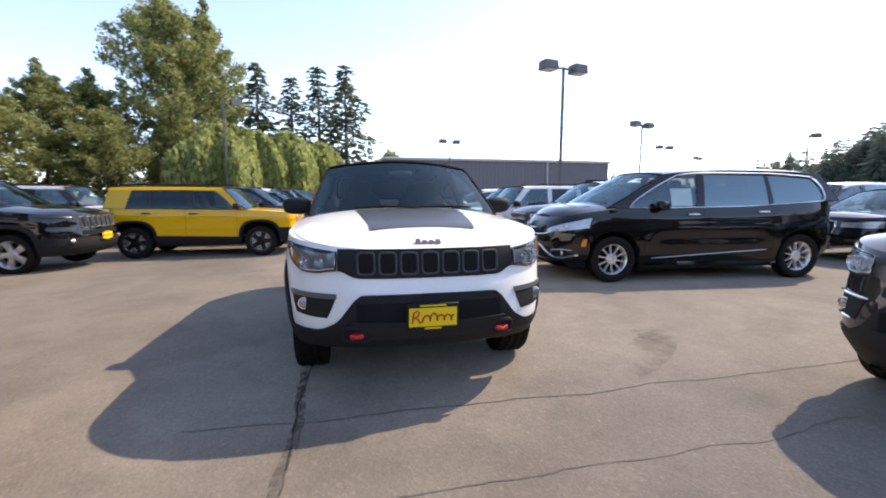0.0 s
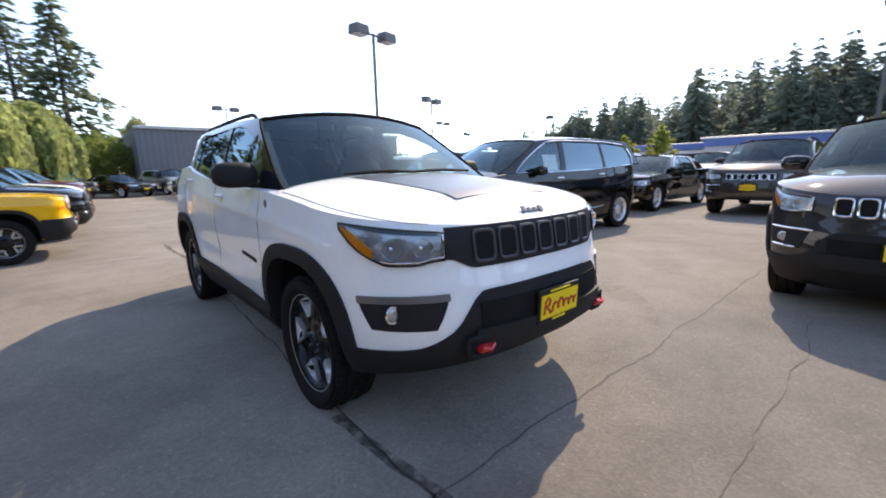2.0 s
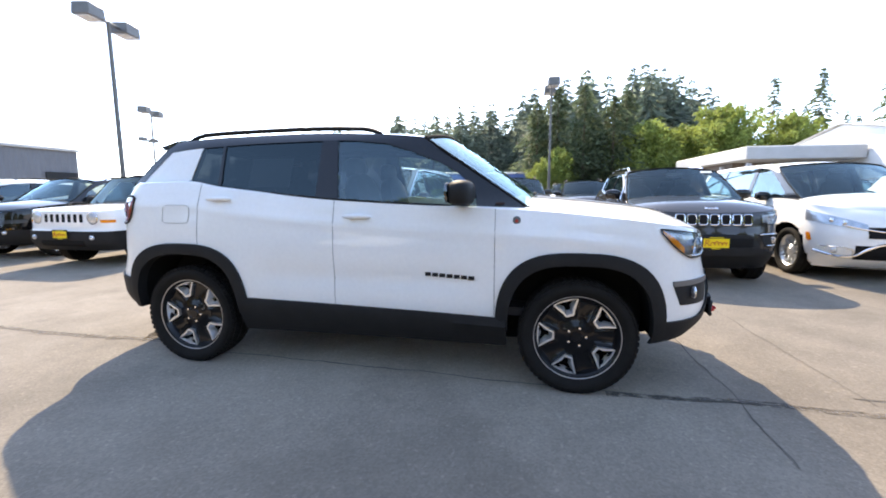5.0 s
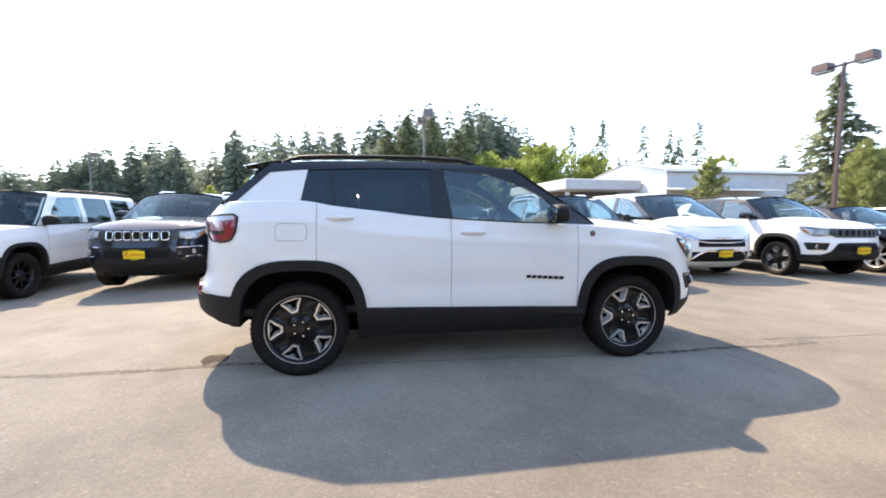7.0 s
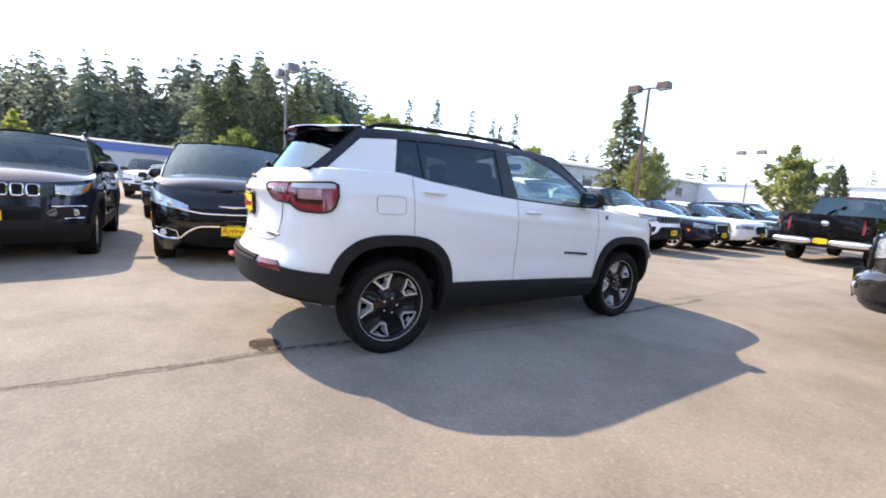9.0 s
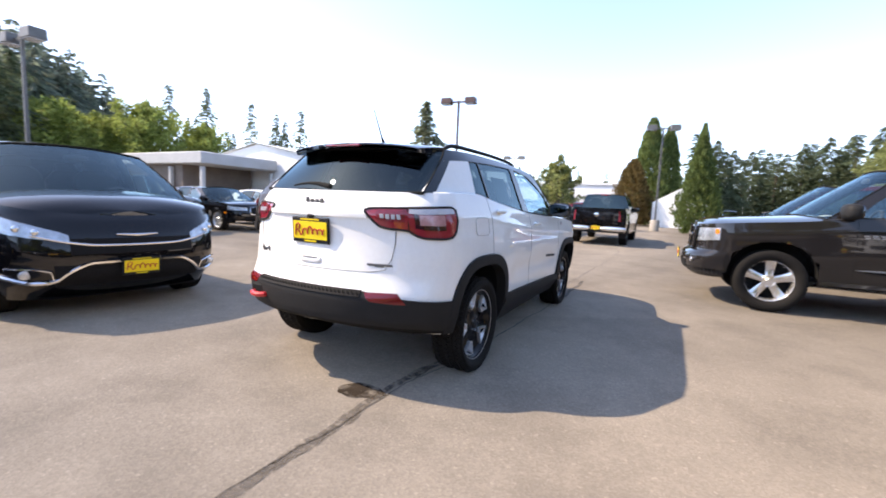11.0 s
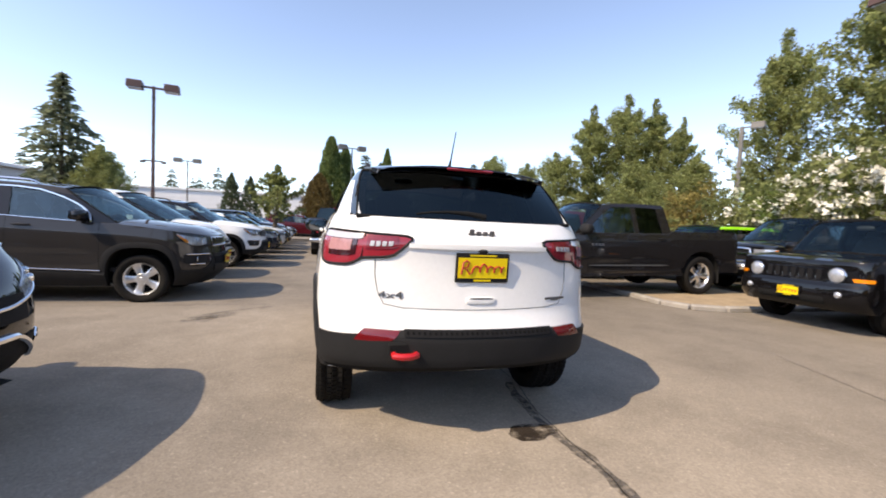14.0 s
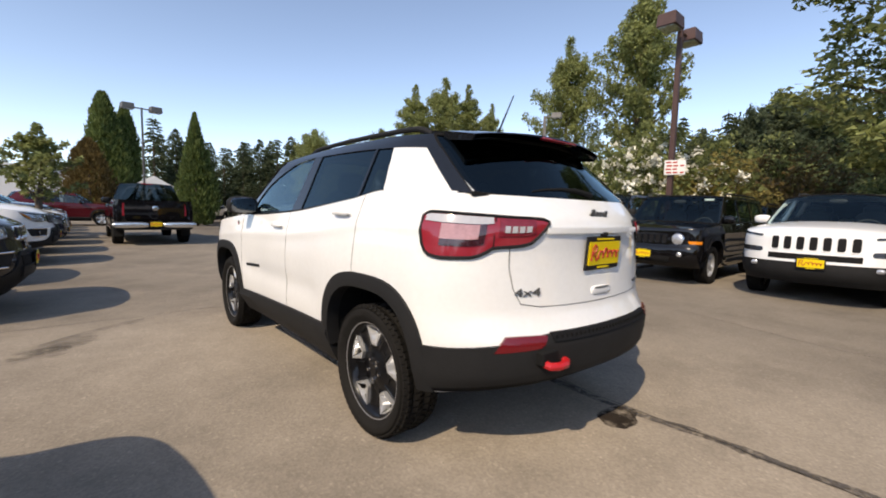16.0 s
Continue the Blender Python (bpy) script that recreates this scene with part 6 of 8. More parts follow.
for sg in (1, -1):
    line = [k.at(k.p_y(y, 0.47), lerp(0.46, 0.505, (y + 0.85) / 1.7), 0.020) for y in lin(-0.85, 0.85, 14)]
    part("sill_moulding", Geo().tube([(sg * a, b, z) for a, b, z in line], 0.008, 6), CHROME, c, "thin chrome sill line")
part("window_sticker", Geo().box((0.46, -0.50, 1.545), (0.16, 0.004, 0.05), Matrix.Rotation(-0.95, 4, "X")), PAPER, c, "small white windscreen sticker")
c, k = make_car(VAN | {"clad": WHITE}, spot(5.35, -5.75, W_), WHITE, "white family van with dark windows", "multi", name="minivan", pillar=ROOFBLACK)
van_front(c, k), van_rear(c, k)
c, k = make_car(SUV | {"res": 0.8}, spot(4.55, -8.2, W_), WHITE, "white compact SUV with black roof and black arches", "trail", roof=ROOFBLACK, pillar=ROOFBLACK, name="suv")
compass_front(c, k, SATIN, LAMPDARK), compass_rear(c, k), compass_trims(c, k, SUV, WHITE)
dealer_plate(c, pose(0, k.at(0, 0.55, 0.04)[1] - 0.012, 0.56, 2))
c, k = make_car(SEDAN | {"clad": NAVY}, spot(4.75, -10.7, W_), NAVY, "dark blue four-door sedan with bright wheels", "seven", name="sedan", trim=CHROME)
sedan_front(c, k)
c, k = make_car(SEDAN | {"clad": WHITE}, spot(4.75, -13.3, W_), WHITE, "white four-door sedan with bright wheels", "seven", name="sedan", trim=CHROME)
sedan_front(c, k)
c, k = make_car(SEDAN | {"clad": GREY, "res": 0.6}, spot(4.8, -15.9, W_), GREY, "grey four-door sedan with bright wheels", "seven", name="sedan", trim=CHROME)
sedan_front(c, k)
c, k = make_car(VAN | {"clad": BLACK}, spot(4.93, 1.71, W_ - 5), BLACK, "black family van with chrome trim", "multi", name="minivan", trim=CHROME, pillar=BLACK)
van_front(c, k), van_rear(c, k)
part("price_sheet", Geo().grid([[(k.green(y, z) - 0.02, y, z) for y in lin(-0.62, -0.28, 4)] for z in lin(1.14, 1.40, 4)]), PAPER, c, "white price sheet inside the window")
c, k = make_car(SUV | {"res": 0.8, "rim": 0.235, "railmat": CHROME, "zb": [(-2.2, 0.26), (-1.75, 0.25), (-0.85, 0.25), (0.8, 0.26), (1.72, 0.34), (2.2, 0.38)]}, spot(5.25, 4.3, W_), NAVY, "navy compact SUV with bright grille rings", "five", name="suv", pillar=ROOFBLACK)
compass_front(c, k, CHROME, LAMPDARK), compass_rear(c, k), compass_trims(c, k, SUV, NAVY, False)
dealer_plate(c, pose(0, k.at(0, 0.6, 0.03)[1] - 0.012, 0.60, 2))
c, k = make_car(BOX | {"handle": WHITE, "mirror": PLASTIC}, spot(4.55, 6.75, W_), WHITE, "white boxy SUV with dark wheels", "black", name="suv", pillar=WHITE)
box_front(c, k, slots=WHITE)
c, k = make_car(SEDAN | {"clad": BLACK}, spot(11.15, 2.2, W_), BLACK, "black four-door sedan with bright wheels", "seven", name="sedan", trim=CHROME)
sedan_front(c, k)
c, k = make_car(BIGSUV | {"clad": TAUPE}, spot(11.62, -0.62, W_ + 2), TAUPE, "dark taupe large SUV with roof rails", "five", name="suv", trim=CHROME)
compass_front(c, k, CHROME, None)
dealer_plate(c, pose(0, k.at(0, 0.62, 0.03)[1] - 0.012, 0.66, 2))
# west row, noses to the east
c, k = make_car(CUV, spot(-7.95, 2.1, E_), WHITE, "white crossover with folded seven-slot nose", "five", name="suv", pillar=WHITE)
slim_front(c, k, WHITE)
c, k = make_car(BOX | {"clad": BLACK}, spot(-7.95, -0.25, E_), BLACK, "black boxy SUV with round headlights", "five", name="suv", pillar=BLACK)
box_front(c, k, slots=BLACK, dz=-0.065, dx=-0.04)
part("window_sticker", Geo().box((0.52, -0.63, 1.545), (0.16, 0.004, 0.05), Matrix.Rotation(-0.75, 4, "X")), PAPER, c, "small white windscreen sticker")
c, k = make_car(CUV, spot(-7.35, 4.55, E_ - 2), BLACK, "black crossover with bright slim grille", "five", name="suv", pillar=ROOFBLACK)
slim_front(c, k)
c, k = make_car(respec(BOX, y=[(-2.3, -2.25), (-1.318, -1.285), (1.318, 1.285), (2.3, 2.0)], z=[(0, 0), (0.6, 0.6), (1.1, 1.075), (1.7, 1.625)], x=1.02, handle=PLASTIC, sideglass=GLASSCLEAR, tint=GLASSREAR,
                        cols=[("body", -0.98, -0.52, -0.74, -0.36), ("glass", -0.74, -0.36, 0.10, 0.12), ("pillar", 0.10, 0.12, 0.20, 0.21), ("dark", 0.20, 0.21, 0.92, 0.91), ("pillar", 0.92, 0.91, 0.98, 0.96), ("dark", 0.98, 0.96, 1.42, 1.30), ("body", 1.42, 1.30, 1.84, 1.74)]), spot(-3.83, 6.55, E_), YELLOW, "yellow boxy small SUV with black roof rails", "trail", name="suv", pillar=ROOFBLACK)
box_front(c, k, slots=YELLOW)
# pickups in the south
c, k = make_car(PICKUP | {"clad": BROWNGREY}, spot(-4.98, -3.62, E_ + 1) @ pose(0, 0, 0.03, 0.9), BROWNGREY, "dark grey quad-cab pickup with chrome wheels", "chrome", name="pickup_truck", pillar=BROWNGREY)
pickup_front(c, k), pickup_rear(c, k)
part("dash_paper", Geo().box((-0.35, -1.02, 1.262), (0.30, 0.16, 0.006), Matrix.Rotation(0.15, 4, "X")), PAPER, c, "white paper on the dashboard")
dealer_plate(c, pose(0, k.at(0, 0.62, 0.05)[1] - 0.02, 0.64, 2))
c, k = make_car(PICKUP | {"clad": RED, "res": 0.6}, spot(-5.15, -6.6, E_), RED, "dark red pickup beside the grey one", "chrome", name="pickup_truck", pillar=RED)
pickup_front(c, k, True)
c, k = make_car(PICKUP | {"clad": BLACK, "res": 0.7}, spot(0.32, -14.5, -90), BLACK, "black pickup with chrome rear bumper", "chrome", name="pickup_truck", pillar=BLACK)
pickup_rear(c, k)
c, k = make_car(PICKUP | {"clad": BLACK, "res": 0.6}, spot(-11.2, -3.6, E_), BLACK, "black pickup with chrome bumper", "chrome", name="pickup_truck", pillar=BLACK)
pickup_front(c, k, True)

# rows farther off: one of each kind, then copies
FAR = {}


def far_kind(key, spec, x, y, face, body, label, wheels, front=None, name="suv", **more):
    c_, k_ = make_car(spec | {"res": 0.42} | more.pop("over", {}), spot(x, y, face), body, label, wheels, name=name, interior=False, **more)
    if front:
        front(c_, k_)
    FAR[key] = c_


far_kind("white", CUV, -3.65, 11.9, E_, WHITE, "white crossover in a far row", "five", slim_front)
far_kind("black", CUV, -3.7, 9.2, E_, BLACK, "black crossover in a far row", "five", slim_front)
far_kind("silver", BIGSUV, -3.6, 19.9, E_, SILVER, "silver large SUV in a far row", "five", box_front)
far_kind("red", BIGSUV, -3.6, 17.2, E_, RED, "dark red large SUV in a far row", "five", box_front)
far_kind("greybox", BOX, -3.6, 14.5, E_, GREY, "dark grey boxy SUV in a far row", "five", box_front)
far_kind("whitebox", BOX, -8.6, 9.4, E_, WHITE, "white boxy SUV behind the yellow one", "five", box_front)
far_kind("orange", BOX, -11.4, 11.8, E_, ORANGE, "orange boxy SUV in a far row", "five", box_front)
far_kind("lime", BOX, -10.6, -5.9, E_, LIME, "lime green boxy SUV in a far row", "five", box_front)
far_kind("darksedan", SEDAN, 12.6, -5.5, W_, BLACK, "black sedan in the second row", "seven", sedan_front, "sedan", over={"clad": BLACK}, trim=CHROME)
far_kind("whitesedan", SEDAN, 12.7, -8.1, W_, WHITE, "white sedan in the second row", "seven", sedan_front, "sedan", over={"clad": WHITE}, trim=CHROME)
far_kind("whitevan", VAN, 12.9, 4.9, W_, WHITE, "white family van in the second row", "multi", van_front, "minivan", over={"clad": WHITE})
far_kind("blackvan", VAN, 13.0, -13.4, W_, BLACK, "black family van in the second row", "multi", van_front, "minivan", over={"clad": BLACK})
for key, x, y, face in (("black", 5.0, 9.4, W_), ("white", 4.9, 12.0, W_), ("greybox", 4.9, 14.6, W_), ("white", 5.0, 17.2, W_), ("silver", 5.1, 19.8, W_), ("black", 5.0, 22.4, W_), ("silver", 5.0, 25.0, W_), ("whitesedan", 5.2, 27.6, W_),
                        ("silver", -3.5, 22.6, E_), ("white", -3.6, 25.2, E_), ("black", -3.5, 27.8, E_), ("darksedan", 0.6, 31.5, -60), ("silver", 3.4, 32, -70), ("greybox", -2.4, 31, -50),
                        ("silver", 12.6, 7.6, W_), ("red", 12.8, 10.3, W_), ("white", 12.6, 13.0, W_), ("greybox", 12.6, 15.8, W_), ("white", 12.7, -10.7, W_), ("silver", 12.8, -16.1, W_), ("black", 12.6, -2.95, W_),
                        ("black", 4.9, -18.5, W_), ("whitesedan", 5.0, -21.1, W_), ("darksedan", 5.0, -23.7, W_), ("red", 2.6, -26.5, W_), ("black", -4.6, -30.0, 60), ("white", -8, -31, 80), ("greybox", -11, -31, 80),
                        ("black", -13.0, -8.6, E_), ("darksedan", -15.5, -13, E_), ("silver", -15, -16, E_), ("black", -14.8, -19, E_), ("black", -14.2, -0.9, E_), ("silver", -13.8, 7.0, E_),
                        ("white", 20, -6, W_), ("silver", 20, -3, W_), ("darksedan", 20, 0.5, W_), ("white", 20, 3.2, W_), ("red", 20.2, 6, W_), ("silver", 20, 9, W_)):
    copy_thing(FAR[key], spot(x, y, face))


# ---- marks on the asphalt ----
CRACK = mat("crack_filler", (0.088, 0.077, 0.066), 0.85, vary=0.4, scale=6, bump=0.3)
SEAL = mat("worn_sealant", (0.098, 0.085, 0.073), 0.85, vary=0.35, scale=5)
STAIN = mat("oil_stain", (0.108, 0.092, 0.074), 0.7, vary=0.35, scale=9)


def broken(m, scale, lo, hi):
    """Wears a thin layer through in patches."""
    nt = m.node_tree
    n = nt.nodes.new("ShaderNodeTexNoise")
    n.inputs["Scale"].default_value, n.inputs["Detail"].default_value, n.inputs["Roughness"].default_value = scale, 7, 0.65
    nt.links.new(nt.nodes["Texture Coordinate"].outputs["Object"], n.inputs["Vector"])
    r = nt.nodes.new("ShaderNodeMapRange")
    r.inputs["From Min"].default_value, r.inputs["From Max"].default_value = lo, hi
    nt.links.new(n.outputs["Fac"], r.inputs["Value"])
    nt.links.new(r.outputs[0], nt.nodes["Principled BSDF"].inputs["Alpha"])


DRIP = mat("wet_drip", (0.034, 0.026, 0.020), 0.85, spec=0.1, vary=0.35, scale=14)
broken(STAIN, 2.6, 0.46, 0.95)
broken(DRIP, 8, 0.34, 0.52)
broken(SEAL, 13, 0.36, 0.66)
broken(CRACK, 9, 0.28, 0.44)
SAND = mat("dry_sand", (0.36, 0.27, 0.17), 0.95, vary=0.3, scale=3, bump=0.6, bump_scale=30)
KERB = mat("weathered_kerb_concrete", (0.33, 0.30, 0.26), 0.9, vary=0.3, scale=4, bump=0.4, bump_scale=60)


def crack(pts, w, seed, material=CRACK, label="dark sealed crack across the asphalt"):
    """A thin wavering strip just over the ground."""
    rnd = random.Random(seed)
    rows = []
    n = 0
    for (x0, y0), (x1, y1) in zip(pts, pts[1:]):
        m_ = max(4, int(math.hypot(x1 - x0, y1 - y0) / 0.06))
        dx, dy = (x1 - x0) / m_, (y1 - y0) / m_
        l = math.hypot(dx, dy)
        for i in range(m_):
            n += 1
            a = (noise.noise(Vector((n * 0.11, seed, 0))) * 0.05 + noise.noise(Vector((n * 0.5, seed, 4))) * 0.018)
            ww = w * (0.45 + 0.9 * abs(noise.noise(Vector((n * 0.17, seed, 9)))) + 0.25 * rnd.random())
            x, y = x0 + dx * i - dy / l * a, y0 + dy * i + dx / l * a
            z = ground_z(x, y)
            rows.append([(x - dy / l * ww, y + dx / l * ww, z + 0.0035), (x + dy / l * ww, y - dx / l * ww, z + 0.0035)])
    tagged(part("asphalt_crack", Geo().grid(rows), material, weld=False), label, "crack", kind="structure")


crack([(-0.50, 6.5), (-0.53, 3.4), (-0.55, 2.7), (-0.57, 1.8), (-0.66, 1.2), (-0.72, 0), (-0.80, -1.6), (-0.79, -2.9)], 0.007, 1)
crack([(-0.51, 6.0), (-0.52, 4.2), (-0.56, 3.0), (-0.55, 2.4), (-0.50, 1.9), (-0.6, 1.2)], 0.046, 5, SEAL, "broad worn seal along the asphalt joint")
crack([(-0.82, -1.5), (-0.80, -2.1), (-0.80, -2.9), (-0.78, -3.4)], 0.045, 2, SEAL, "broad worn seal along the asphalt joint")
crack([(-0.62, -2.9), (-0.66, -4.2), (-0.75, -7.0), (-0.7, -10)], 0.006, 3)
crack([(-1.4, -2.21), (-0.5, -2.23), (1.28, -2.23), (2.2, -2.21), (3.4, -2.18), (7, -2.1)], 0.006, 4)
crack([(-0.7, -2.96), (0.8, -2.94), (1.7, -2.90), (2.5, -2.86)], 0.0035, 6)
crack([(-3.9, 0.9), (-3.5, 2.0), (-3.3, 2.6), (-3.2, 3.6)], 0.005, 7)


def stain(x, y, a, b, turn, seed, label, material=STAIN):
    g = Geo()
    n = 40
    c, s = math.cos(turn), math.sin(turn)
    rim = []
    for i in range(n):
        f = 2 * math.pi * i / n
        r = 1 + 0.35 * noise.noise(Vector((math.cos(f) * 1.3, math.sin(f) * 1.3, seed)))+ 0.12 * noise.noise(Vector((math.cos(f) * 4, math.sin(f) * 4, seed)))
        u, v = a * r * math.cos(f), b * r * math.sin(f)
        rim.append((x + u * c - v * s, y + u * s + v * c, ground_z(x, y) + 0.0018 + 0.0004 * seed))
    mid_ = (x, y, ground_z(x, y) + 0.0018 + 0.0004 * seed)
    g.grid([[tuple(lerp(mid_[c_], q[c_], f) for c_ in range(3)) for q in rim] for f in (0.02, 0.5, 1.0)], wrap=True)
    tagged(part("asphalt_stain", g, material, weld=False), label, "stain", kind="structure")


stain(2.02, -1.58, 0.62, 0.18, 0.75, 1, "dark oil streak on worn asphalt")
stain(2.28, -1.26, 0.22, 0.16, 0.5, 2, "dark oil stain on worn asphalt")
stain(-0.40, 2.07, 0.17, 0.10, 0.2, 3, "small wet drip stain behind the white car", DRIP)

# sandy island with a kerb
out = [(-5.25, -4.6), (-5.2, -2.75), (-5.12, -1.95), (-5.3, -1.5), (-5.8, -1.27), (-6.5, -1.22), (-8.4, -1.22), (-8.4, -4.6)]
mid = (-6.7, -3.0)
g = Geo()
g.grid([[(lerp(mid[0], x, f), lerp(mid[1], y, f), 0.05 + (1 - f) * 0.02) for x, y in out] for f in (0.01, 0.4, 0.7, 0.93)])
island = tagged(part("traffic_island", g, SAND, angle=70), "sandy island with a worn kerb", "island", kind="structure")
for (x0, y0), (x1, y1) in zip(out[:-2], out[1:-1]):
    n = max(1, round(math.hypot(x1 - x0, y1 - y0) / 0.75))
    for i in range(n):
        xa, ya, xb, yb = lerp(x0, x1, i / n), lerp(y0, y1, i / n), lerp(x0, x1, (i + 1) / n), lerp(y0, y1, (i + 1) / n)
        l = math.hypot(xb - xa, yb - ya)
        m_ = Matrix.Rotation(math.atan2(yb - ya, xb - xa), 4, "Z")
        part("kerb_stone", Geo().box(((xa + xb) / 2, (ya + yb) / 2, 0.035), (l - 0.015, 0.15, 0.11), m_, bevel=0.025), KERB, island, "weathered concrete kerb stone")

# ---- buildings ----
WALLGREY = mat("grey_metal_cladding", (0.145, 0.153, 0.17), 0.6, 0.1, vary=0.08, scale=1.5)
WALLWHITE = mat("white_wall_paint", (0.72, 0.73, 0.74), 0.7, vary=0.06, scale=1.2)
WALLLIGHT = mat("light_grey_siding", (0.42, 0.43, 0.44), 0.7, vary=0.12, scale=1.0)
ROOFLIGHT = mat("pale_roof_sheet", (0.62, 0.62, 0.6), 0.5, 0.1, vary=0.1)
ROOFBLUE = mat("blue_roof_sheet", (0.06, 0.12, 0.33), 0.5, vary=0.1)
WINDARK = mat("dark_window_glass", (0.03, 0.035, 0.04), 0.08, vary=0.1)
SHEDWHITE = mat("white_canvas", (0.8, 0.8, 0.78), 0.8, vary=0.05)


def ribbed(x0, x1, y, z0, z1, step, face=-1):
    """A profiled sheet wall along x."""
    pts = []
    n = int((x1 - x0) / step)
    for i in range(n):
        a = x0 + (x1 - x0) * i / n
        w = (x1 - x0) / n
        pts += [(a, y), (a + w * 0.55, y), (a + w * 0.65, y + face * 0.03), (a + w * 0.9, y + face * 0.03)]
    pts.append((x1, y))
    return Geo().grid([[(px, py, z0) for px, py in pts], [(px, py, z1) for px, py in pts]])


b = thing("warehouse", pose(0, 36, 0), "long dark grey metal warehouse behind the lot", "building")
part("wall", Geo().box((14.2, 6.2, 2.4), (23.6, 12, 5.0)), WALLGREY, b)
part("cladding", ribbed(2.4, 26.0, 0.15, 0.0, 4.75, 0.4), WALLGREY, b)
part("roof_edge", Geo().box((14.2, 0.1, 4.82), (23.8, 0.35, 0.22), bevel=0.03), WALLLIGHT, b, "paler roof edge")
part("roof", Geo().box((14.2, 6.2, 4.95), (23.2, 11.8, 0.12)), ROOFLIGHT, b)
part("downpipe", Geo().box((19.0, 0.02, 2.4), (0.12, 0.12, 4.6)), WALLLIGHT, b)
part("roller_door", Geo().box((24.6, 0.06, 1.5), (2.4, 0.1, 3.0), bevel=0.02), LAMPDARK, b, "dark roller door")

b = thing("workshop", pose(26, -22.3, 0), "long low workshop with white gable and grey sides", "building")
g = Geo()
g.v = [(0, 0, -0.2), (11.4, 0, -0.2), (11.4, 0, 4.9), (5.7, 0, 5.85), (0, 0, 4.9)]
g.f = [(0, 1, 2, 3, 4)]
part("gable_wall", g, WALLWHITE, b, "white painted gable")
g = Geo().grid([[(0, -y, -0.2), (0, -y, 4.9)] for y in lin(0, 53, 30)])
part("side_wall", g, WALLLIGHT, b, "light grey siding")
g = Geo().grid([[(-0.35, 0.3 - y, 4.86), (5.7, 0.3 - y, 5.95), (11.7, 0.3 - y, 4.86)] for y in (0, 53.6)])
part("roof", g, ROOFLIGHT, b)
part("roof_edge", Geo().box((-0.36, -26.4, 4.84), (0.14, 53.8, 0.26), bevel=0.02), WALLWHITE, b, "white eaves board")
for i, (a, w, h, z) in enumerate(((3.0, 4.4, 2.4, 1.2), (12.0, 1.4, 1.0, 3.4), (17.5, 1.4, 1.0, 3.4), (24, 1.4, 1.0, 3.4), (30, 1.4, 1.0, 3.4), (38, 1.4, 1.0, 3.4), (45, 1.4, 1.0, 3.4))):
    wnd = part("window" if i else "bay_door", Geo().box((-0.02, -a, z), (0.10, w, h)), WINDARK, b, "dark opening")
    part("frame", Geo().box((-0.05, -a, z + h / 2 + 0.05), (0.14, w + 0.2, 0.1)).box((-0.05, -a, z - h / 2 - 0.05), (0.14, w + 0.2, 0.1)), WALLLIGHT, wnd)
part("awning", Geo().box((-0.9, -4.5, 3.3), (1.8, 9, 0.14), Matrix.Rotation(-0.08, 4, "Y"), bevel=0.03), ROOFLIGHT, b, "pale awning over the bay")
part("roof_vent", Geo().blob((2.0, -7, 5.5), (0.5, 0.5, 0.45), 2.4, 14, 8), WALLWHITE, b, "round white roof vent")
b = thing("canopy_building", pose(36.0, -18.75, 0), "flat-roofed service canopy with pale fascia", "building")
part("roof", Geo().box((0, 0, 3.85), (14, 6.9, 0.9), bevel=0.06), WALLLIGHT, b, "pale grey fascia")
part("wall", Geo().box((1.5, -0.2, 1.6), (10.4, 6.2, 3.6)), mat("brown_block_wall", (0.16, 0.13, 0.11), 0.85, vary=0.2, scale=2), b, "brown block wall")
for x in (-6.6, -2.5):
    for y in (-3.1, 3.1):
        part("post", Geo().box((x, y, 1.5), (0.28, 0.28, 3.4), bevel=0.02), WALLLIGHT, b)
b = thing("white_hall", pose(12, -57, 0), "long white hall beyond the lot", "building")
part("wall", Geo().box((2, -4, 2.3), (34, 8, 5.0)), WALLWHITE, b)
part("roof_edge", Geo().box((2, 0.05, 4.85), (34.2, 0.3, 0.25)), WALLWHITE, b)
part("door", Geo().box((-8, 0.05, 1.4), (3.0, 0.12, 2.8)), WALLLIGHT, b)
b = thing("blue_showroom", pose(64, 22, 0, 0, 0, 8), "low white showroom with a blue fascia", "building")
part("wall", Geo().box((0, 0, 1.8), (8, 13, 3.8)), WALLWHITE, b)
part("roof", Geo().box((0, 0, 3.55), (8.6, 13.6, 0.4)), ROOFLIGHT, b)
part("fascia", Geo().box((-4.35, 0, 3.35), (0.2, 13.4, 0.9), bevel=0.05), ROOFBLUE, b, "blue fascia board")
part("window", Geo().box((-4.02, 0, 1.5), (0.1, 11, 1.9)), WINDARK, b)
b = thing("long_shed", pose(57.5, 5.0, 0, 0, 0, 8), "long low shed with a blue fascia and pale roof edge", "building")
part("wall", Geo().box((0, 0, 1.4), (5, 20, 3.2)), WALLLIGHT, b)
part("roof", Geo().box((0, 0, 3.95), (5.8, 20.8, 0.22), bevel=0.03), ROOFLIGHT, b, "pale roof edge")
part("fascia", Geo().box((-2.6, 0, 3.42), (0.2, 20.2, 0.84)), ROOFBLUE, b, "dark blue fascia board")
# plain white gabled shell in place of a shed with a pale seamed roof
b = thing("tent", pose(-2.6, -38, 0), "white gabled canvas tent beyond the lot", "tent")
g = Geo()
g.v = [(-2.2, 0, 2.2), (2.2, 0, 2.2), (0, 0, 3.5), (-2.2, -6, 2.2), (2.2, -6, 2.2), (0, -6, 3.5), (-2.2, 0, 0), (2.2, 0, 0), (-2.2, -6, 0), (2.2, -6, 0)]
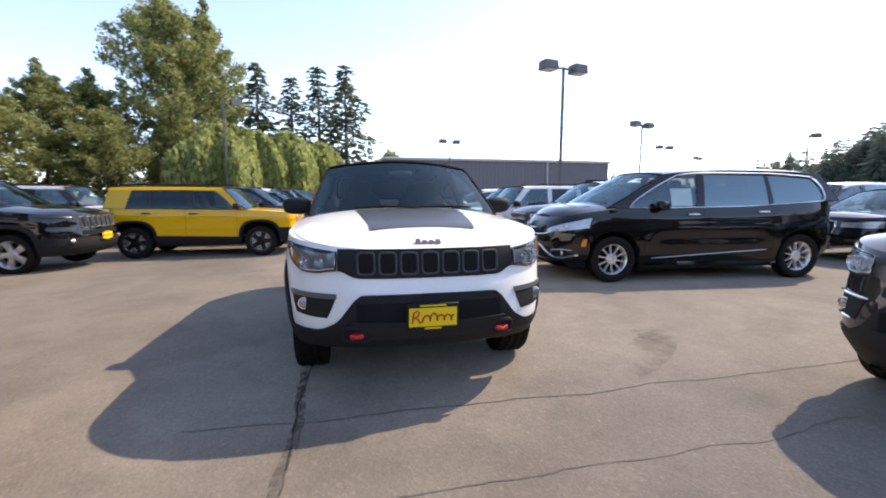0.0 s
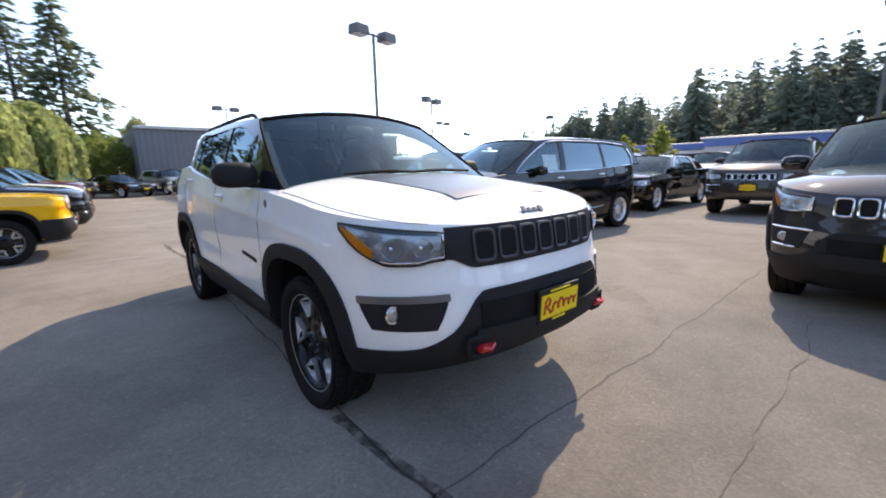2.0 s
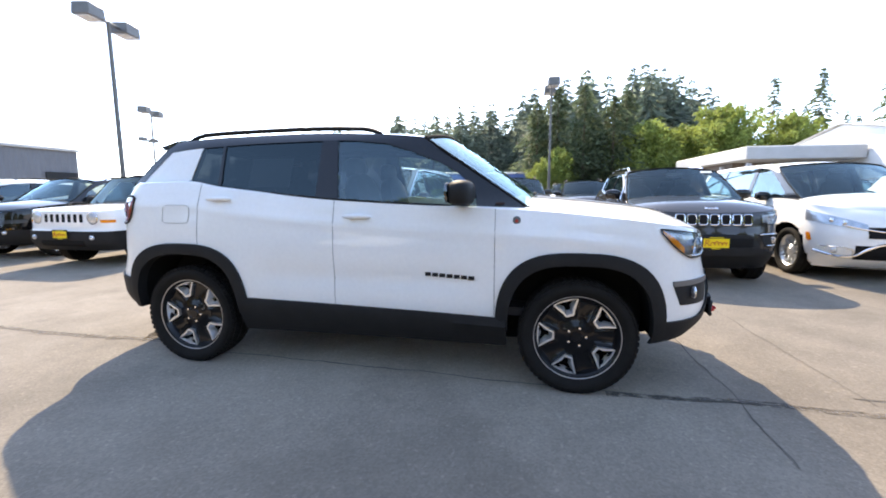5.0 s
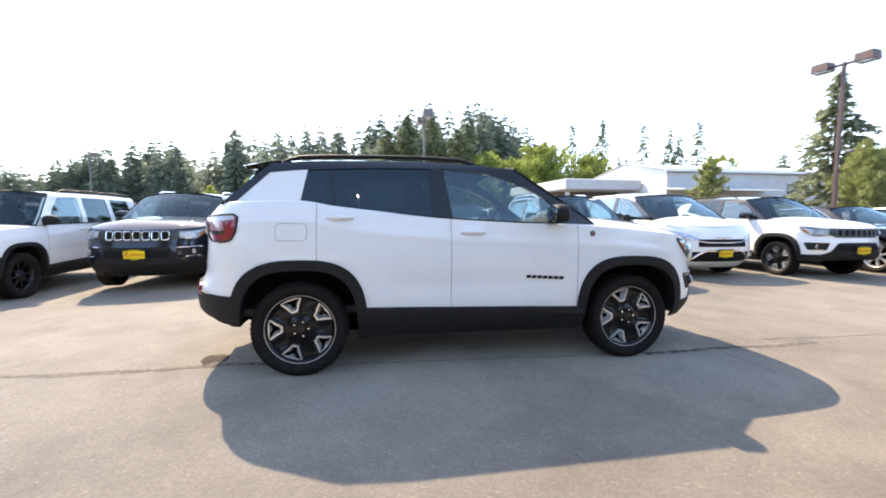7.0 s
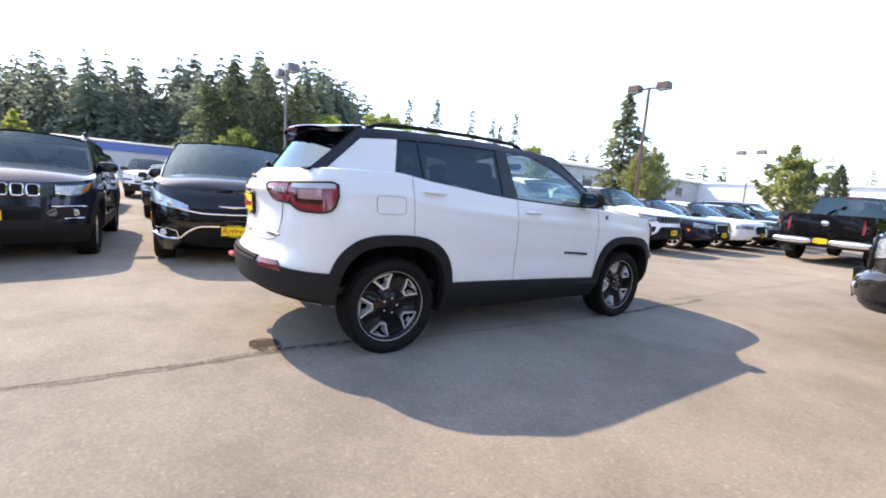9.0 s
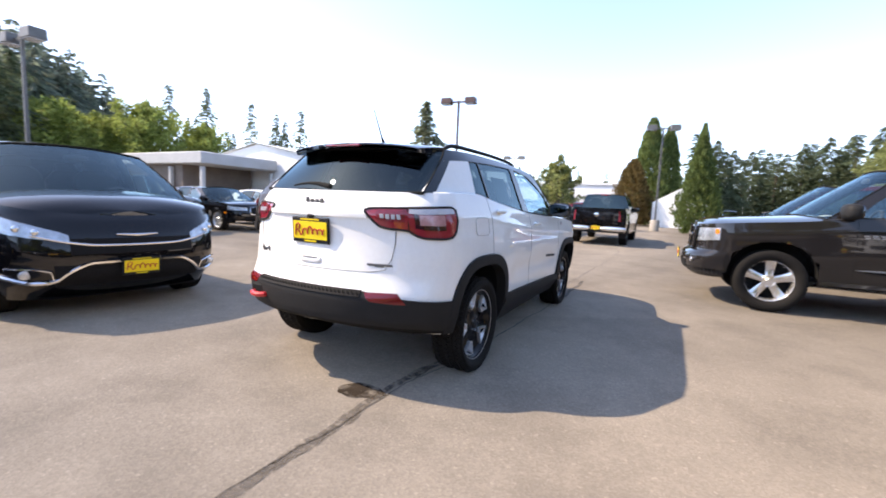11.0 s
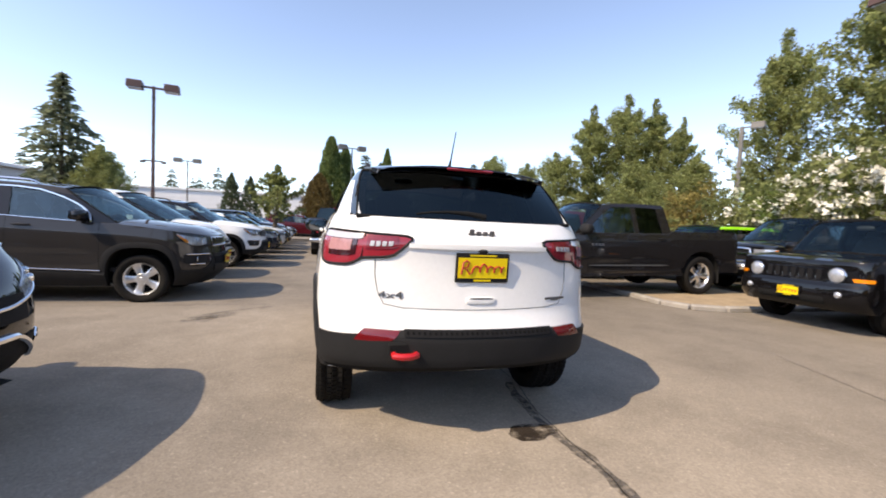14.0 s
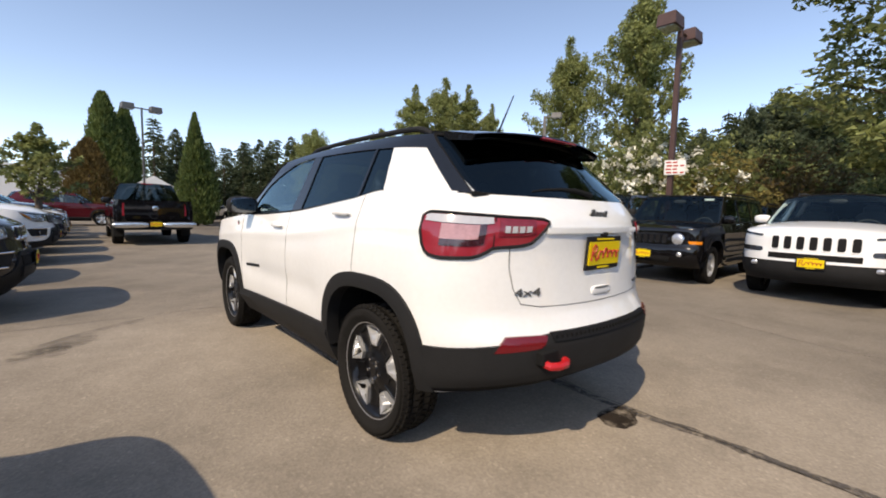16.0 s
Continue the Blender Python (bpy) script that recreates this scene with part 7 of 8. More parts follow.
g.f = [(0, 1, 2), (0, 2, 5, 3), (1, 4, 5, 2), (0, 6, 7, 1), (0, 3, 8, 6), (1, 7, 9, 4)]
part("canvas", g, SHEDWHITE, b, angle=10)

# ---- lamp posts ----
POLE = mat("brown_pole_paint", (0.085, 0.045, 0.038), 0.5, 0.2, vary=0.2, scale=5)
POLEGREY = mat("grey_pole", (0.14, 0.135, 0.13), 0.55, 0.4, vary=0.15, scale=5)
CONCRETE = mat("pole_concrete", (0.34, 0.32, 0.29), 0.9, vary=0.2, scale=6, bump=0.3)


def lamp_post(x, y, h, turn, paint_=POLEGREY, heads=2, size=1.0, mid=False, wide=0.11):
    p = thing("street_lamp", pose(x, y, ground_z(x, y), 0, 0, turn), "tall parking lot lamp with %s box heads" % ("two" if heads == 2 else "one"), "street lamp", "lamps of the lot")
    part("base", Geo().lathe([(0.001, 0), (0.3, 0), (0.3, 0.7), (0.26, 0.76), (0.001, 0.76)], 20).move(Matrix.Rotation(-math.pi / 2, 4, "Y")), CONCRETE, p, "round concrete base")
    part("pole", Geo().box((0, 0, h / 2 + 0.3), (wide, wide, h - 0.6), taper=0.8, bevel=0.012), paint_, p)
    for sg in (1, -1)[:heads]:
        part("arm", Geo().box((sg * 0.28, 0, h - 0.06), (0.5, 0.07, 0.07), bevel=0.01), paint_, p)
        hd = part("head", Geo().box((sg * 0.72 * size, 0, h - 0.02), (0.62 * size, 0.5 * size, 0.34 * size), taper=0.94, bevel=0.02), paint_, p)
        part("diffuser", Geo().box((sg * 0.72 * size, 0, h - 0.02 - 0.175 * size), (0.54 * size, 0.42 * size, 0.02)), LAMPSHELL, hd, "pale lamp glass")
    if mid:
        part("camera_arm", Geo().box((0, 0, 3.2), (0.6, 0.05, 0.05)).blob((0.32, 0, 3.16), (0.09, 0.06, 0.05)).blob((-0.32, 0, 3.16), (0.09, 0.06, 0.05)), POLEGREY, p, "crossbar with two small floodlights")
    return p


lamp_post(7.77, 11.39, 6.4, 12)
lamp_post(18.45, 20.9, 6.1, 20)
lamp_post(6.86, -13.39, 5.85, 8, POLE, size=0.78, mid=True)
lamp_post(17.04, -1.92, 6.0, 4, POLEGREY)
lamp_post(-11.66, -2.2, 6.7, 181, POLE, size=1.05, wide=0.16)
lamp_post(-1.02, -28.3, 6.95, 10)
lamp_post(8.4, 34.4, 6.4, 15)
lamp_post(35, 23, 6.2, 0, heads=1)
lamp_post(40, 39.5, 5.9, 30)
lamp_post(-7.6, 22.4, 6.8, 30, heads=1)
lamp_post(-20.7, -13.6, 7.4, 120, POLEGREY, heads=1, wide=0.22)
lamp_post(30.5, 33.5, 6.3, 10)
lamp_post(12, -36, 6.0, 0)
# power line east of the lot
WIRE = mat("black_cable", (0.03, 0.03, 0.03), 0.7)
WOODPOLE = mat("weathered_pole_wood", (0.16, 0.12, 0.09), 0.9, vary=0.3, scale=3)
poles = [(96, 60), (99, 10), (84, -40)]
for x, y in poles:
    up = thing("utility_pole", pose(x, y, 0, 0, 0, 8), "tall weathered wooden utility pole", "utility pole", "poles of the power line")
    part("pole", Geo().tube([(0, 0, -0.2), (0, 0, 11.4)], [0.17, 0.11], 8), WOODPOLE, up)
    part("crossarm", Geo().box((0, 0, 10.7), (0.12, 2.4, 0.14), bevel=0.02), WOODPOLE, up)
for off, z in ((-1.0, 10.85), (1.0, 10.85), (0.0, 9.2)):
    line = []
    for (x0, y0), (x1, y1) in zip(poles, poles[1:]):
        line += [(lerp(x0, x1, t), lerp(y0, y1, t) + off, z - 1.6 * 4 * t * (1 - t)) for t in lin(0, 1, 12)[:-1]]
    line.append((poles[-1][0], poles[-1][1] + off, z))
    tagged(part("power_cable", Geo().tube(line, 0.035, 5), WIRE), "thin dark power cable between poles", "cable", "cables of the power line")
# sign on the brown pole: unreadable red print on white
sg_ = thing("banner_sign", pose(-11.55, -2.05, 2.42, 0, 0, 108), "small white sign with red print on a pole", "sign")
part("board", Geo().box((0, 0, 0.25), (0.56, 0.03, 0.44), bevel=0.01), PAPER, sg_)
for i in range(4):
    for j in range(2 + i % 2):
        part("print_bar", Geo().box((-0.17 + j * 0.17 + 0.02 * (i % 2), -0.018, 0.40 - i * 0.10), (0.14 - 0.02 * j, 0.008, 0.045)), PLATERED, sg_, "red print bar")


# ---- trees ----
BARK = mat("grey_brown_bark", (0.10, 0.075, 0.055), 0.9, vary=0.4, scale=4, bump=0.8, bump_scale=20)
LEAF = leafmat("poplar_leaf", (0.25, 0.275, 0.105))
LEAFLIME = leafmat("light_green_leaf", (0.235, 0.285, 0.075))
LEAFWILLOW = leafmat("willow_leaf", (0.35, 0.39, 0.145), 0.3)
LEAFDARK = leafmat("dark_conifer_needle", (0.10, 0.128, 0.072), 0.4)
LEAFSPRUCE = leafmat("spruce_needle", (0.175, 0.20, 0.125), 0.4)
# distance haze over the far woods is put into this paler grey-green
LEAFHAZE = leafmat("grey_green_needle", (0.19, 0.23, 0.18), 0.35, 0.62)
LEAFCYP = leafmat("cypress_green", (0.135, 0.18, 0.058), 0.35)
LEAFYELLOW = leafmat("yellow_green_leaf", (0.33, 0.36, 0.085))
LEAFRUST = leafmat("rusty_foliage", (0.155, 0.11, 0.042), 0.35)
LEAFSHRUB = leafmat("dry_shrub_leaf", (0.19, 0.21, 0.075), 0.5)
LEAFOLIVE = leafmat("yellowing_leaf", (0.28, 0.23, 0.075), 0.4)
FLOWER = mat("white_blossom", (0.75, 0.72, 0.62), 0.8, island=0.15)


class Leaves:
    """Gathers many small pointed leaves in arrays."""

    def __init__(self, seed):
        self.r = np.random.RandomState(seed)
        self.q = []

    def puff(self, centres, radii, n, size, flat=0.0, droop=0.0):
        """n leaves round each centre."""
        r = self.r
        c = np.repeat(np.asarray(centres, float), n, 0)
        k = len(c)
        d = r.normal(size=(k, 3))
        d /= np.linalg.norm(d, axis=1)[:, None]
        d *= (r.rand(k, 1) ** 0.45) * np.repeat(np.asarray(radii, float).reshape(-1, 1), n, 0)
        d[:, 2] *= 1 - flat
        p = c + d
        p[:, 2] -= droop * (d[:, 0] ** 2 + d[:, 1] ** 2)
        self.cards(p, size * (0.6 + 0.8 * r.rand(k)))

    def cards(self, p, s, stretch=1.0, up=None):
        r = self.r
        k = len(p)
        u = r.normal(size=(k, 3)) if up is None else np.asarray(up) + r.normal(size=(k, 3)) * 0.25
        u /= np.linalg.norm(u, axis=1)[:, None]
        w = np.cross(u, r.normal(size=(k, 3)))
        w /= np.linalg.norm(w, axis=1)[:, None]
        u, w = u * (s * stretch)[:, None], w * (s * 0.55)[:, None]
        self.q.append(np.stack([p - u * 0.5 - w, p - u * 0.5 + w, p + u], 1))

    def mesh(self, name, material):
        v = np.concatenate(self.q).reshape(-1, 3)
        n = len(v) // 3
        me = bpy.data.meshes.new(name)
        me.from_pydata(v.tolist(), [], np.arange(n * 3).reshape(-1, 3).tolist())
        me.materials.append(material)
        return me


def limb_geo(rnd, h, r, limbs, lo, spread, lean=0.6):
    g = Geo()
    top = Vector((rnd.uniform(-0.2, 0.2), rnd.uniform(-0.2, 0.2), h * 0.93))
    g.tube([(0, 0, -0.1), (0.02, 0.03, h * 0.3), tuple(top * 0.6), tuple(top)], [r, r * 0.75, r * 0.4, 0.02], 8)
    tips = []
    for i in range(limbs):
        t = lo + (0.95 - lo) * (i + rnd.random()) / limbs
        a = i * 2.4 + rnd.uniform(-0.4, 0.4)
        l = spread(t) * rnd.uniform(0.75, 1.1)
        s = Vector((0, 0, t * h * 0.86))
        e = s + Vector((math.cos(a) * l, math.sin(a) * l, l * lean * rnd.uniform(0.7, 1.3)))
        m_ = s.lerp(e, 0.5) + Vector((0, 0, -0.05 * l))
        rr = max(0.012, r * 0.35 * (1 - t))
        g.tube([tuple(s), tuple(m_), tuple(e)], [rr, rr * 0.6, 0.008], 5, cap=False)
        tips.append((s, e))
    return g, tips


PROTO = {}


def broadleaf(key, h, w, material, seed, leaves=7000, lo=0.12, size=0.17, top=0.35, limbs=46):
    """A tall leafy tree: forked limbs with clumps of leaves and gaps between them."""
    rnd = random.Random(seed)

    def spread(t):
        return w * 0.5 * (math.sin(math.pi * min(1, (t - lo * 0.5) / (1 - lo * 0.5)) ** top) ** 0.7 * 0.92 + 0.08)
    trunk, tips = limb_geo(rnd, h, 0.012 * h + 0.08, limbs, lo, spread)
    lv = Leaves(seed)
    cs, rs = [], []
    for s, e in tips:
        d = (e - s).normalized()
        side = d.cross(Vector((0, 0, 1))).normalized()
        for f in (0.22, 0.38, 0.54, 0.70, 0.85, 1.0):
            for _ in range(4):
                reach = rnd.uniform(0.2, 1.0) * w * 0.10 * (1.25 - 0.7 * f)
                c = s.lerp(e, f) + side * rnd.choice((-1, 1)) * reach + Vector((0, 0, rnd.uniform(-0.25, 0.95) * reach)) + d * rnd.uniform(0, 0.6) * reach
                cs.append(tuple(c))
                rs.append(w * rnd.uniform(0.034, 0.068))
    for f in lin(0.5, 1.0, 24):
        for _ in range(5):
            k = 1.12 - f
            cs.append((rnd.uniform(-0.30, 0.30) * w * k, rnd.uniform(-0.30, 0.30) * w * k, h * (0.93 * f + 0.03)))
            rs.append(w * (0.085 - 0.052 * f))
    lv.puff(cs, rs, max(4, leaves // len(cs)), size, -0.25)
    PROTO[key] = (mesh_of("trunk", trunk, BARK, 60), lv.mesh("crown", material))


def conifer(key, h, w, material, seed, step=0.42, per=9, dens=7, size=0.30, lo=0.06, gappy=0.25):
    """A straight trunk with whorls of drooping boughs."""
    rnd = random.Random(seed)
    g = Geo().tube([(0, 0, -0.1), (0, 0, h * 0.5), (0, 0, h)], [0.011 * h + 0.05, 0.006 * h + 0.03, 0.01], 7)
    lv = Leaves(seed)
    pts, ups = [], []
    z = h * lo
    while z < h * 0.985:
        L = w * 0.5 * (1 - z / h) ** 0.75 * (1 + 0.25 * math.sin(z * 1.7 + seed)) + 0.12
        for i in range(per):
            if rnd.random() < gappy:
                continue
            a = rnd.uniform(0, 2 * math.pi)
            l = L * rnd.uniform(0.65, 1.12)
            n = max(2, int(dens * l / (w * 0.5) + 2))
            for j in range(n):
                f = (j + rnd.random()) / n
                d = l * (0.15 + 0.85 * f)
                b_ = rnd.uniform(-1, 1) * 0.22 * l * (1 - f * 0.6)
                pts.append((math.cos(a) * d - math.sin(a) * b_, math.sin(a) * d + math.cos(a) * b_, z + 0.10 * l - 0.32 * d * f + rnd.uniform(-0.1, 0.1)))
                ups.append((math.cos(a), math.sin(a), -0.35))
        z += step * rnd.uniform(0.75, 1.25)
    k = len(pts)
    lv.cards(np.array(pts), size * (0.6 + 0.7 * lv.r.rand(k)), 1.0, np.array(ups))
    PROTO[key] = (mesh_of("trunk", g, BARK, 60), lv.mesh("crown", material))


def columnar(key, h, w, material, seed, leaves=6000, size=0.17, blunt=0.75):
    """A dense narrow cone of scale leaves with an uneven skin."""
    rnd = random.Random(seed)
    g = Geo().tube([(0, 0, -0.1), (0, 0, h * 0.6)], [0.14, 0.05], 7)
    lv = Leaves(seed)
    r = lv.r
    z = r.rand(leaves) ** 0.9 * h * 0.97 + 0.15
    a = r.rand(leaves) * 2 * np.pi
    t = z / h
    prof = w * 0.5 * np.clip((1 - t) ** blunt * (0.55 + 0.9 * np.minimum(1, t * 5)) / 1.1, 0.02, 1)
    lump = 1 + 0.22 * np.sin(a * 5 + z * 2.3 + seed) * np.cos(z * 3.1 + a * 2) + 0.10 * np.sin(a * 11 + z * 6)
    rad = prof * lump * (0.66 + 0.42 * r.rand(leaves) ** 1.5)
    p = np.stack([np.cos(a) * rad, np.sin(a) * rad, z], 1)
    lv.cards(p, size * (0.6 + 0.8 * r.rand(leaves)), 1.2, np.stack([np.cos(a) * 0.5, np.sin(a) * 0.5, np.ones(leaves)], 1))
    PROTO[key] = (mesh_of("trunk", g, BARK, 60), lv.mesh("crown", material))


def willow(key, h, w, seed):
    rnd = random.Random(seed)
    g, tips = limb_geo(rnd, h * 0.8, 0.22, 16, 0.25, lambda t: w * 0.42, 0.7)
    lv = Leaves(seed)
    pts = []
    for i in range(1500):
        a, u = rnd.uniform(0, 2 * math.pi), rnd.random() ** 0.55
        lump = 1 + 0.22 * math.sin(a * 4 + seed) + 0.10 * math.sin(a * 9)
        d = w * 0.5 * u * lump
        z0 = h * (1 - 0.42 * u * u) * (1 + 0.06 * math.sin(a * 5 + d))
        l = rnd.uniform(0.25, 0.75) * h * (0.35 + 0.5 * u)
        n = 7
        for j in range(n):
            f = j / n
            pts.append((math.cos(a) * (d + 0.1 * f) + rnd.uniform(-0.06, 0.06), math.sin(a) * (d + 0.1 * f) + rnd.uniform(-0.06, 0.06), max(0.3, z0 - l * f)))
    k = len(pts)
    lv.cards(np.array(pts), 0.14 + 0.12 * lv.r.rand(k), 1.5, np.tile((0.05, 0.05, -1.0), (k, 1)))
    PROTO[key] = (mesh_of("trunk", g, BARK, 60), lv.mesh("crown", LEAFWILLOW))


def shrub(key, h, w, material, seed, leaves=6000, size=0.10, flowers=0):
    rnd = random.Random(seed)
    g = Geo()
    cs, rs = [], []
    for i in range(26):
        a, u = rnd.uniform(0, 2 * math.pi), rnd.random() ** 0.5
        e = Vector((math.cos(a) * w * 0.5 * u, math.sin(a) * w * 0.5 * u, h * rnd.uniform(0.45, 0.95) * (1 - 0.35 * u * u)))
        g.tube([(e.x * 0.1, e.y * 0.1, -0.05), tuple(e * 0.5 + Vector((0, 0, 0.1))), tuple(e)], [0.03, 0.018, 0.006], 5, cap=False)
        for f in (0.4, 0.7, 1.0):
            cs.append(tuple(e * f + Vector((rnd.uniform(-0.2, 0.2), rnd.uniform(-0.2, 0.2), 0.1))))
            rs.append(w * rnd.uniform(0.09, 0.17))
    lv = Leaves(seed)
    lv.puff(cs, rs, max(4, leaves // len(cs)), size, 0.2)
    extra = None
    if flowers:
        fl = Leaves(seed + 7)
        base = np.array([c for c, r_ in zip(cs, rs)])
        pick = base[fl.r.randint(len(base), size=flowers)] + np.clip(fl.r.normal(size=(flowers, 3)), -1.1, 1.1) * w * 0.09
        fl.puff(pick, np.full(flowers, 0.15), 26, 0.062)
        extra = fl.mesh("blossom", FLOWER)
    PROTO[key] = (mesh_of("stems", g, BARK, 60), lv.mesh("foliage", material), extra)


def plant(key, x, y, h, base_h, label, wide=1.0, name="tree", turn=None, group="trees round the lot"):
    """Sets a tree of a kind, scaled to its height."""
    p = PROTO[key]
    s = h / base_h
    t = thing(name, pose(x, y, ground_z(x, y), 0, 0, (x * 37 + y * 53) % 360 if turn is None else turn) @ Matrix.Diagonal((s * wide, s * wide, s, 1)), label, name, group)
    part("trunk", p[0], None, t)
    part("crown" if name == "tree" else "foliage", p[1], None, t)
    if len(p) > 2 and p[2]:
        part("blossom", p[2], None, t, "white blossom")
    return t


broadleaf("cotton", 15, 7.5, LEAF, 11, 34000, size=0.12, top=0.62, limbs=52)
broadleaf("cotton2", 15, 6.0, LEAF, 12, 29000, size=0.12, lo=0.08, top=0.68, limbs=52)
broadleaf("round", 9, 6.5, LEAF, 13, 18000, lo=0.2, top=0.55, size=0.105)
broadleaf("shady", 9, 6.5, LEAFDARK, 16, 13000, lo=0.06, top=0.55, size=0.13)
broadleaf("lime", 9, 8.5, LEAFLIME, 14, 15000, lo=0.06, top=0.6, size=0.16)
broadleaf("sapling", 4.0, 1.9, LEAFYELLOW, 17, 1900, lo=0.25, top=0.55, size=0.12, limbs=22)
broadleaf("young", 4.5, 2.4, LEAF, 15, 1500, lo=0.3, top=0.6, size=0.11, limbs=20)
conifer("fir", 15, 6.8, LEAFDARK, 21, size=0.30, per=12, gappy=0.15, step=0.36)
conifer("fir2", 15, 6.2, LEAFDARK, 22, size=0.28, per=11, gappy=0.28, step=0.38)
conifer("broadfir", 15, 10.5, LEAFDARK, 24, step=0.36, per=20, dens=11, size=0.285, gappy=0.2)
conifer("spruce", 9, 4.6, LEAFSPRUCE, 23, step=0.24, size=0.20, per=16, dens=9, gappy=0.08)
columnar("cypress", 7, 3.0, LEAFCYP, 31, 11000, size=0.13, blunt=0.95)
columnar("cypress_wide", 10, 4.4, LEAFCYP, 32, 14000, blunt=0.6, size=0.17)
columnar("rusty", 6, 4.2, LEAFRUST, 33, 8000, blunt=0.6, size=0.14)
columnar("yew", 5.6, 2.2, LEAFDARK, 34, 2500, size=0.13)
willow("willow", 5.5, 5.0, 41)
willow("willow2", 5.5, 4.2, 42)
shrub("bush", 4.5, 4.5, LEAFSHRUB, 51)
shrub("bush2", 4.5, 4.2, LEAF, 52)
shrub("yellow_bush", 4.5, 4.0, LEAFOLIVE, 53)
shrub("blossom_bush", 3.6, 3.6, LEAFSHRUB, 54, 6400, 0.09, 240)
shrub("rust_bush", 3.5, 3.5, LEAFRUST, 55, 2400)

COT = "tall leafy cottonwood with gaps in the crown"
for kx, x, y, h, wd in (("cotton", -12.1, 27.3, 15.6, 0.95), ("cotton2", -10.6, 30.0, 15.6, 0.95), ("cotton2", -16.8, 22.9, 8.9, 1.3), ("cotton", -15.8, 25.6, 9.2, 1.2), ("round", -17.5, 20.3, 6.8, 1.1),
                        ("round", -14.0, 23.0, 6.5, 1.1), ("round", -20.5, 17.5, 7.5, 1.0), ("round", -11.5, 25.0, 6.0, 1.0)):
    plant(kx, x, y, h, 9 if kx == "round" else 15, COT, wd)
for kx, x, y, h in (("willow", -8.8, 24.6, 5.4), ("willow2", -7.3, 27.7, 5.6), ("willow", -5.2, 30.1, 5.8), ("willow2", -3.1, 32.3, 5.4), ("willow", -10.5, 26.5, 5.0)):
    plant(kx, x, y, h, 5.5, "weeping willow with pale green hanging strands")
for kx, x, y, h in (("fir", -10.1, 44.4, 15.3), ("fir2", -7.0, 47.0, 15.0), ("fir2", -4.3, 50.2, 17.2), ("fir", -1.1, 47.4, 16.4), ("fir", -14, 46, 14)):
    plant(kx, x, y, h, 15, "tall dark fir with drooping boughs", 1.5)
plant("round", 7.1, 75, 9.9, 9, "round leafy tree far behind the lot", 0.7)
plant("round", 4.6, 57, 8.2, 9, "round leafy tree beside the warehouse", 0.9)
for x, y, h in ((-0.2, 42, 4.6), (1.2, 40, 4.4), (-3.5, 40, 4.8), (0.4, 45, 5.4)):
    plant("lime", x, y, h, 9, "light green leafy tree beside the warehouse", 0.9)
for x, y, h, wd in ((52.5, -15.0, 10.0, 0.9), (50.5, -22.6, 11.4, 0.85), (49.6, -28.6, 10.0, 0.75), (47.7, -47.5, 10.0, 0.7), (53.5, -19, 9.5, 0.9), (51.0, -4.4, 7.0, 0.7), (50.0, -2.6, 5.2, 0.9), (54.5, -10.2, 9.0, 0.5)):
    plant("lime", x, y, h, 9, "light green leafy tree behind the workshop", wd)
for kx, x, y, h in (("fir2", 77.0, -39.7, 20.2), ("fir", 74.3, -44.8, 20.3), ("fir2", 70.3, -51.1, 19.0), ("fir", 67.7, -54.7, 17.3), ("fir", 66.7, -56, 16.0), ("fir2", 64.9, -58.3, 18.9), ("fir", 72, -40, 14), ("fir", 70, -46, 13), ("fir", 74, -50, 13)):
    plant(kx, x, y, h, 15, "tall dark fir beyond the workshop", 0.9)
for x, y, h, wd in ((53.0, -7.6, 14.8, 0.95), (52.0, -10.9, 12.9, 1.25), (56.5, -4.6, 15.4, 1.05), (54.0, -9.3, 11.0, 1.15), (55.2, -13.0, 14.4, 0.95), (57.0, -2.0, 13.5, 1.05)):
    plant("broadfir", x, y, h, 15, "broad dark fir before the far woods", wd)
plant("spruce", 14.3, -22.9, 8.5, 9, "pointed green conifer beside the workshop", 1.25)
plant("round", 12.2, -22.0, 4.9, 9, "small leafy tree beside the workshop", 0.8)
plant("round", 13.6, -25.5, 5.4, 9, "small leafy tree beside the workshop", 0.8)
plant("sapling", 30, 12.35, 3.5, 4.0, "small yellow-green tree behind the parked rows", 1.5)
plant("sapling", 30, 9.7, 4.1, 4.0, "small yellow-green tree behind the parked rows", 1.1)
plant("young", 19.0, -19.8, 5.0, 4.5, "slim young tree with thin crown", 0.8)
plant("young", 3.05, -17.2, 3.95, 4.5, "slim young maple with thin crown", 1.15)
plant("cypress_wide", 0.3, -42.2, 10.4, 10, "broad dense evergreen beyond the lot", 0.72)
plant("cypress_wide", -1.2, -43.5, 9.8, 10, "broad dense evergreen beyond the lot", 0.62)
plant("rusty", 1.4, -38.5, 6.0, 6, "rust-brown dense evergreen beyond the lot", 0.8)
plant("cypress", -3.3, -25.6, 6.6, 7, "narrow pointed green cypress behind the lot", 0.8)
for x, y, h in ((9.4, -40.1, 5.6), (8.1, -42.4, 5.6)):
    plant("yew", x, y, h, 5.6, "dark conical yew beyond the lot")
plant("yellow_bush", 8.2, -39.0, 2.2, 4.5, "low yellowish bush beside the yews", name="bush")
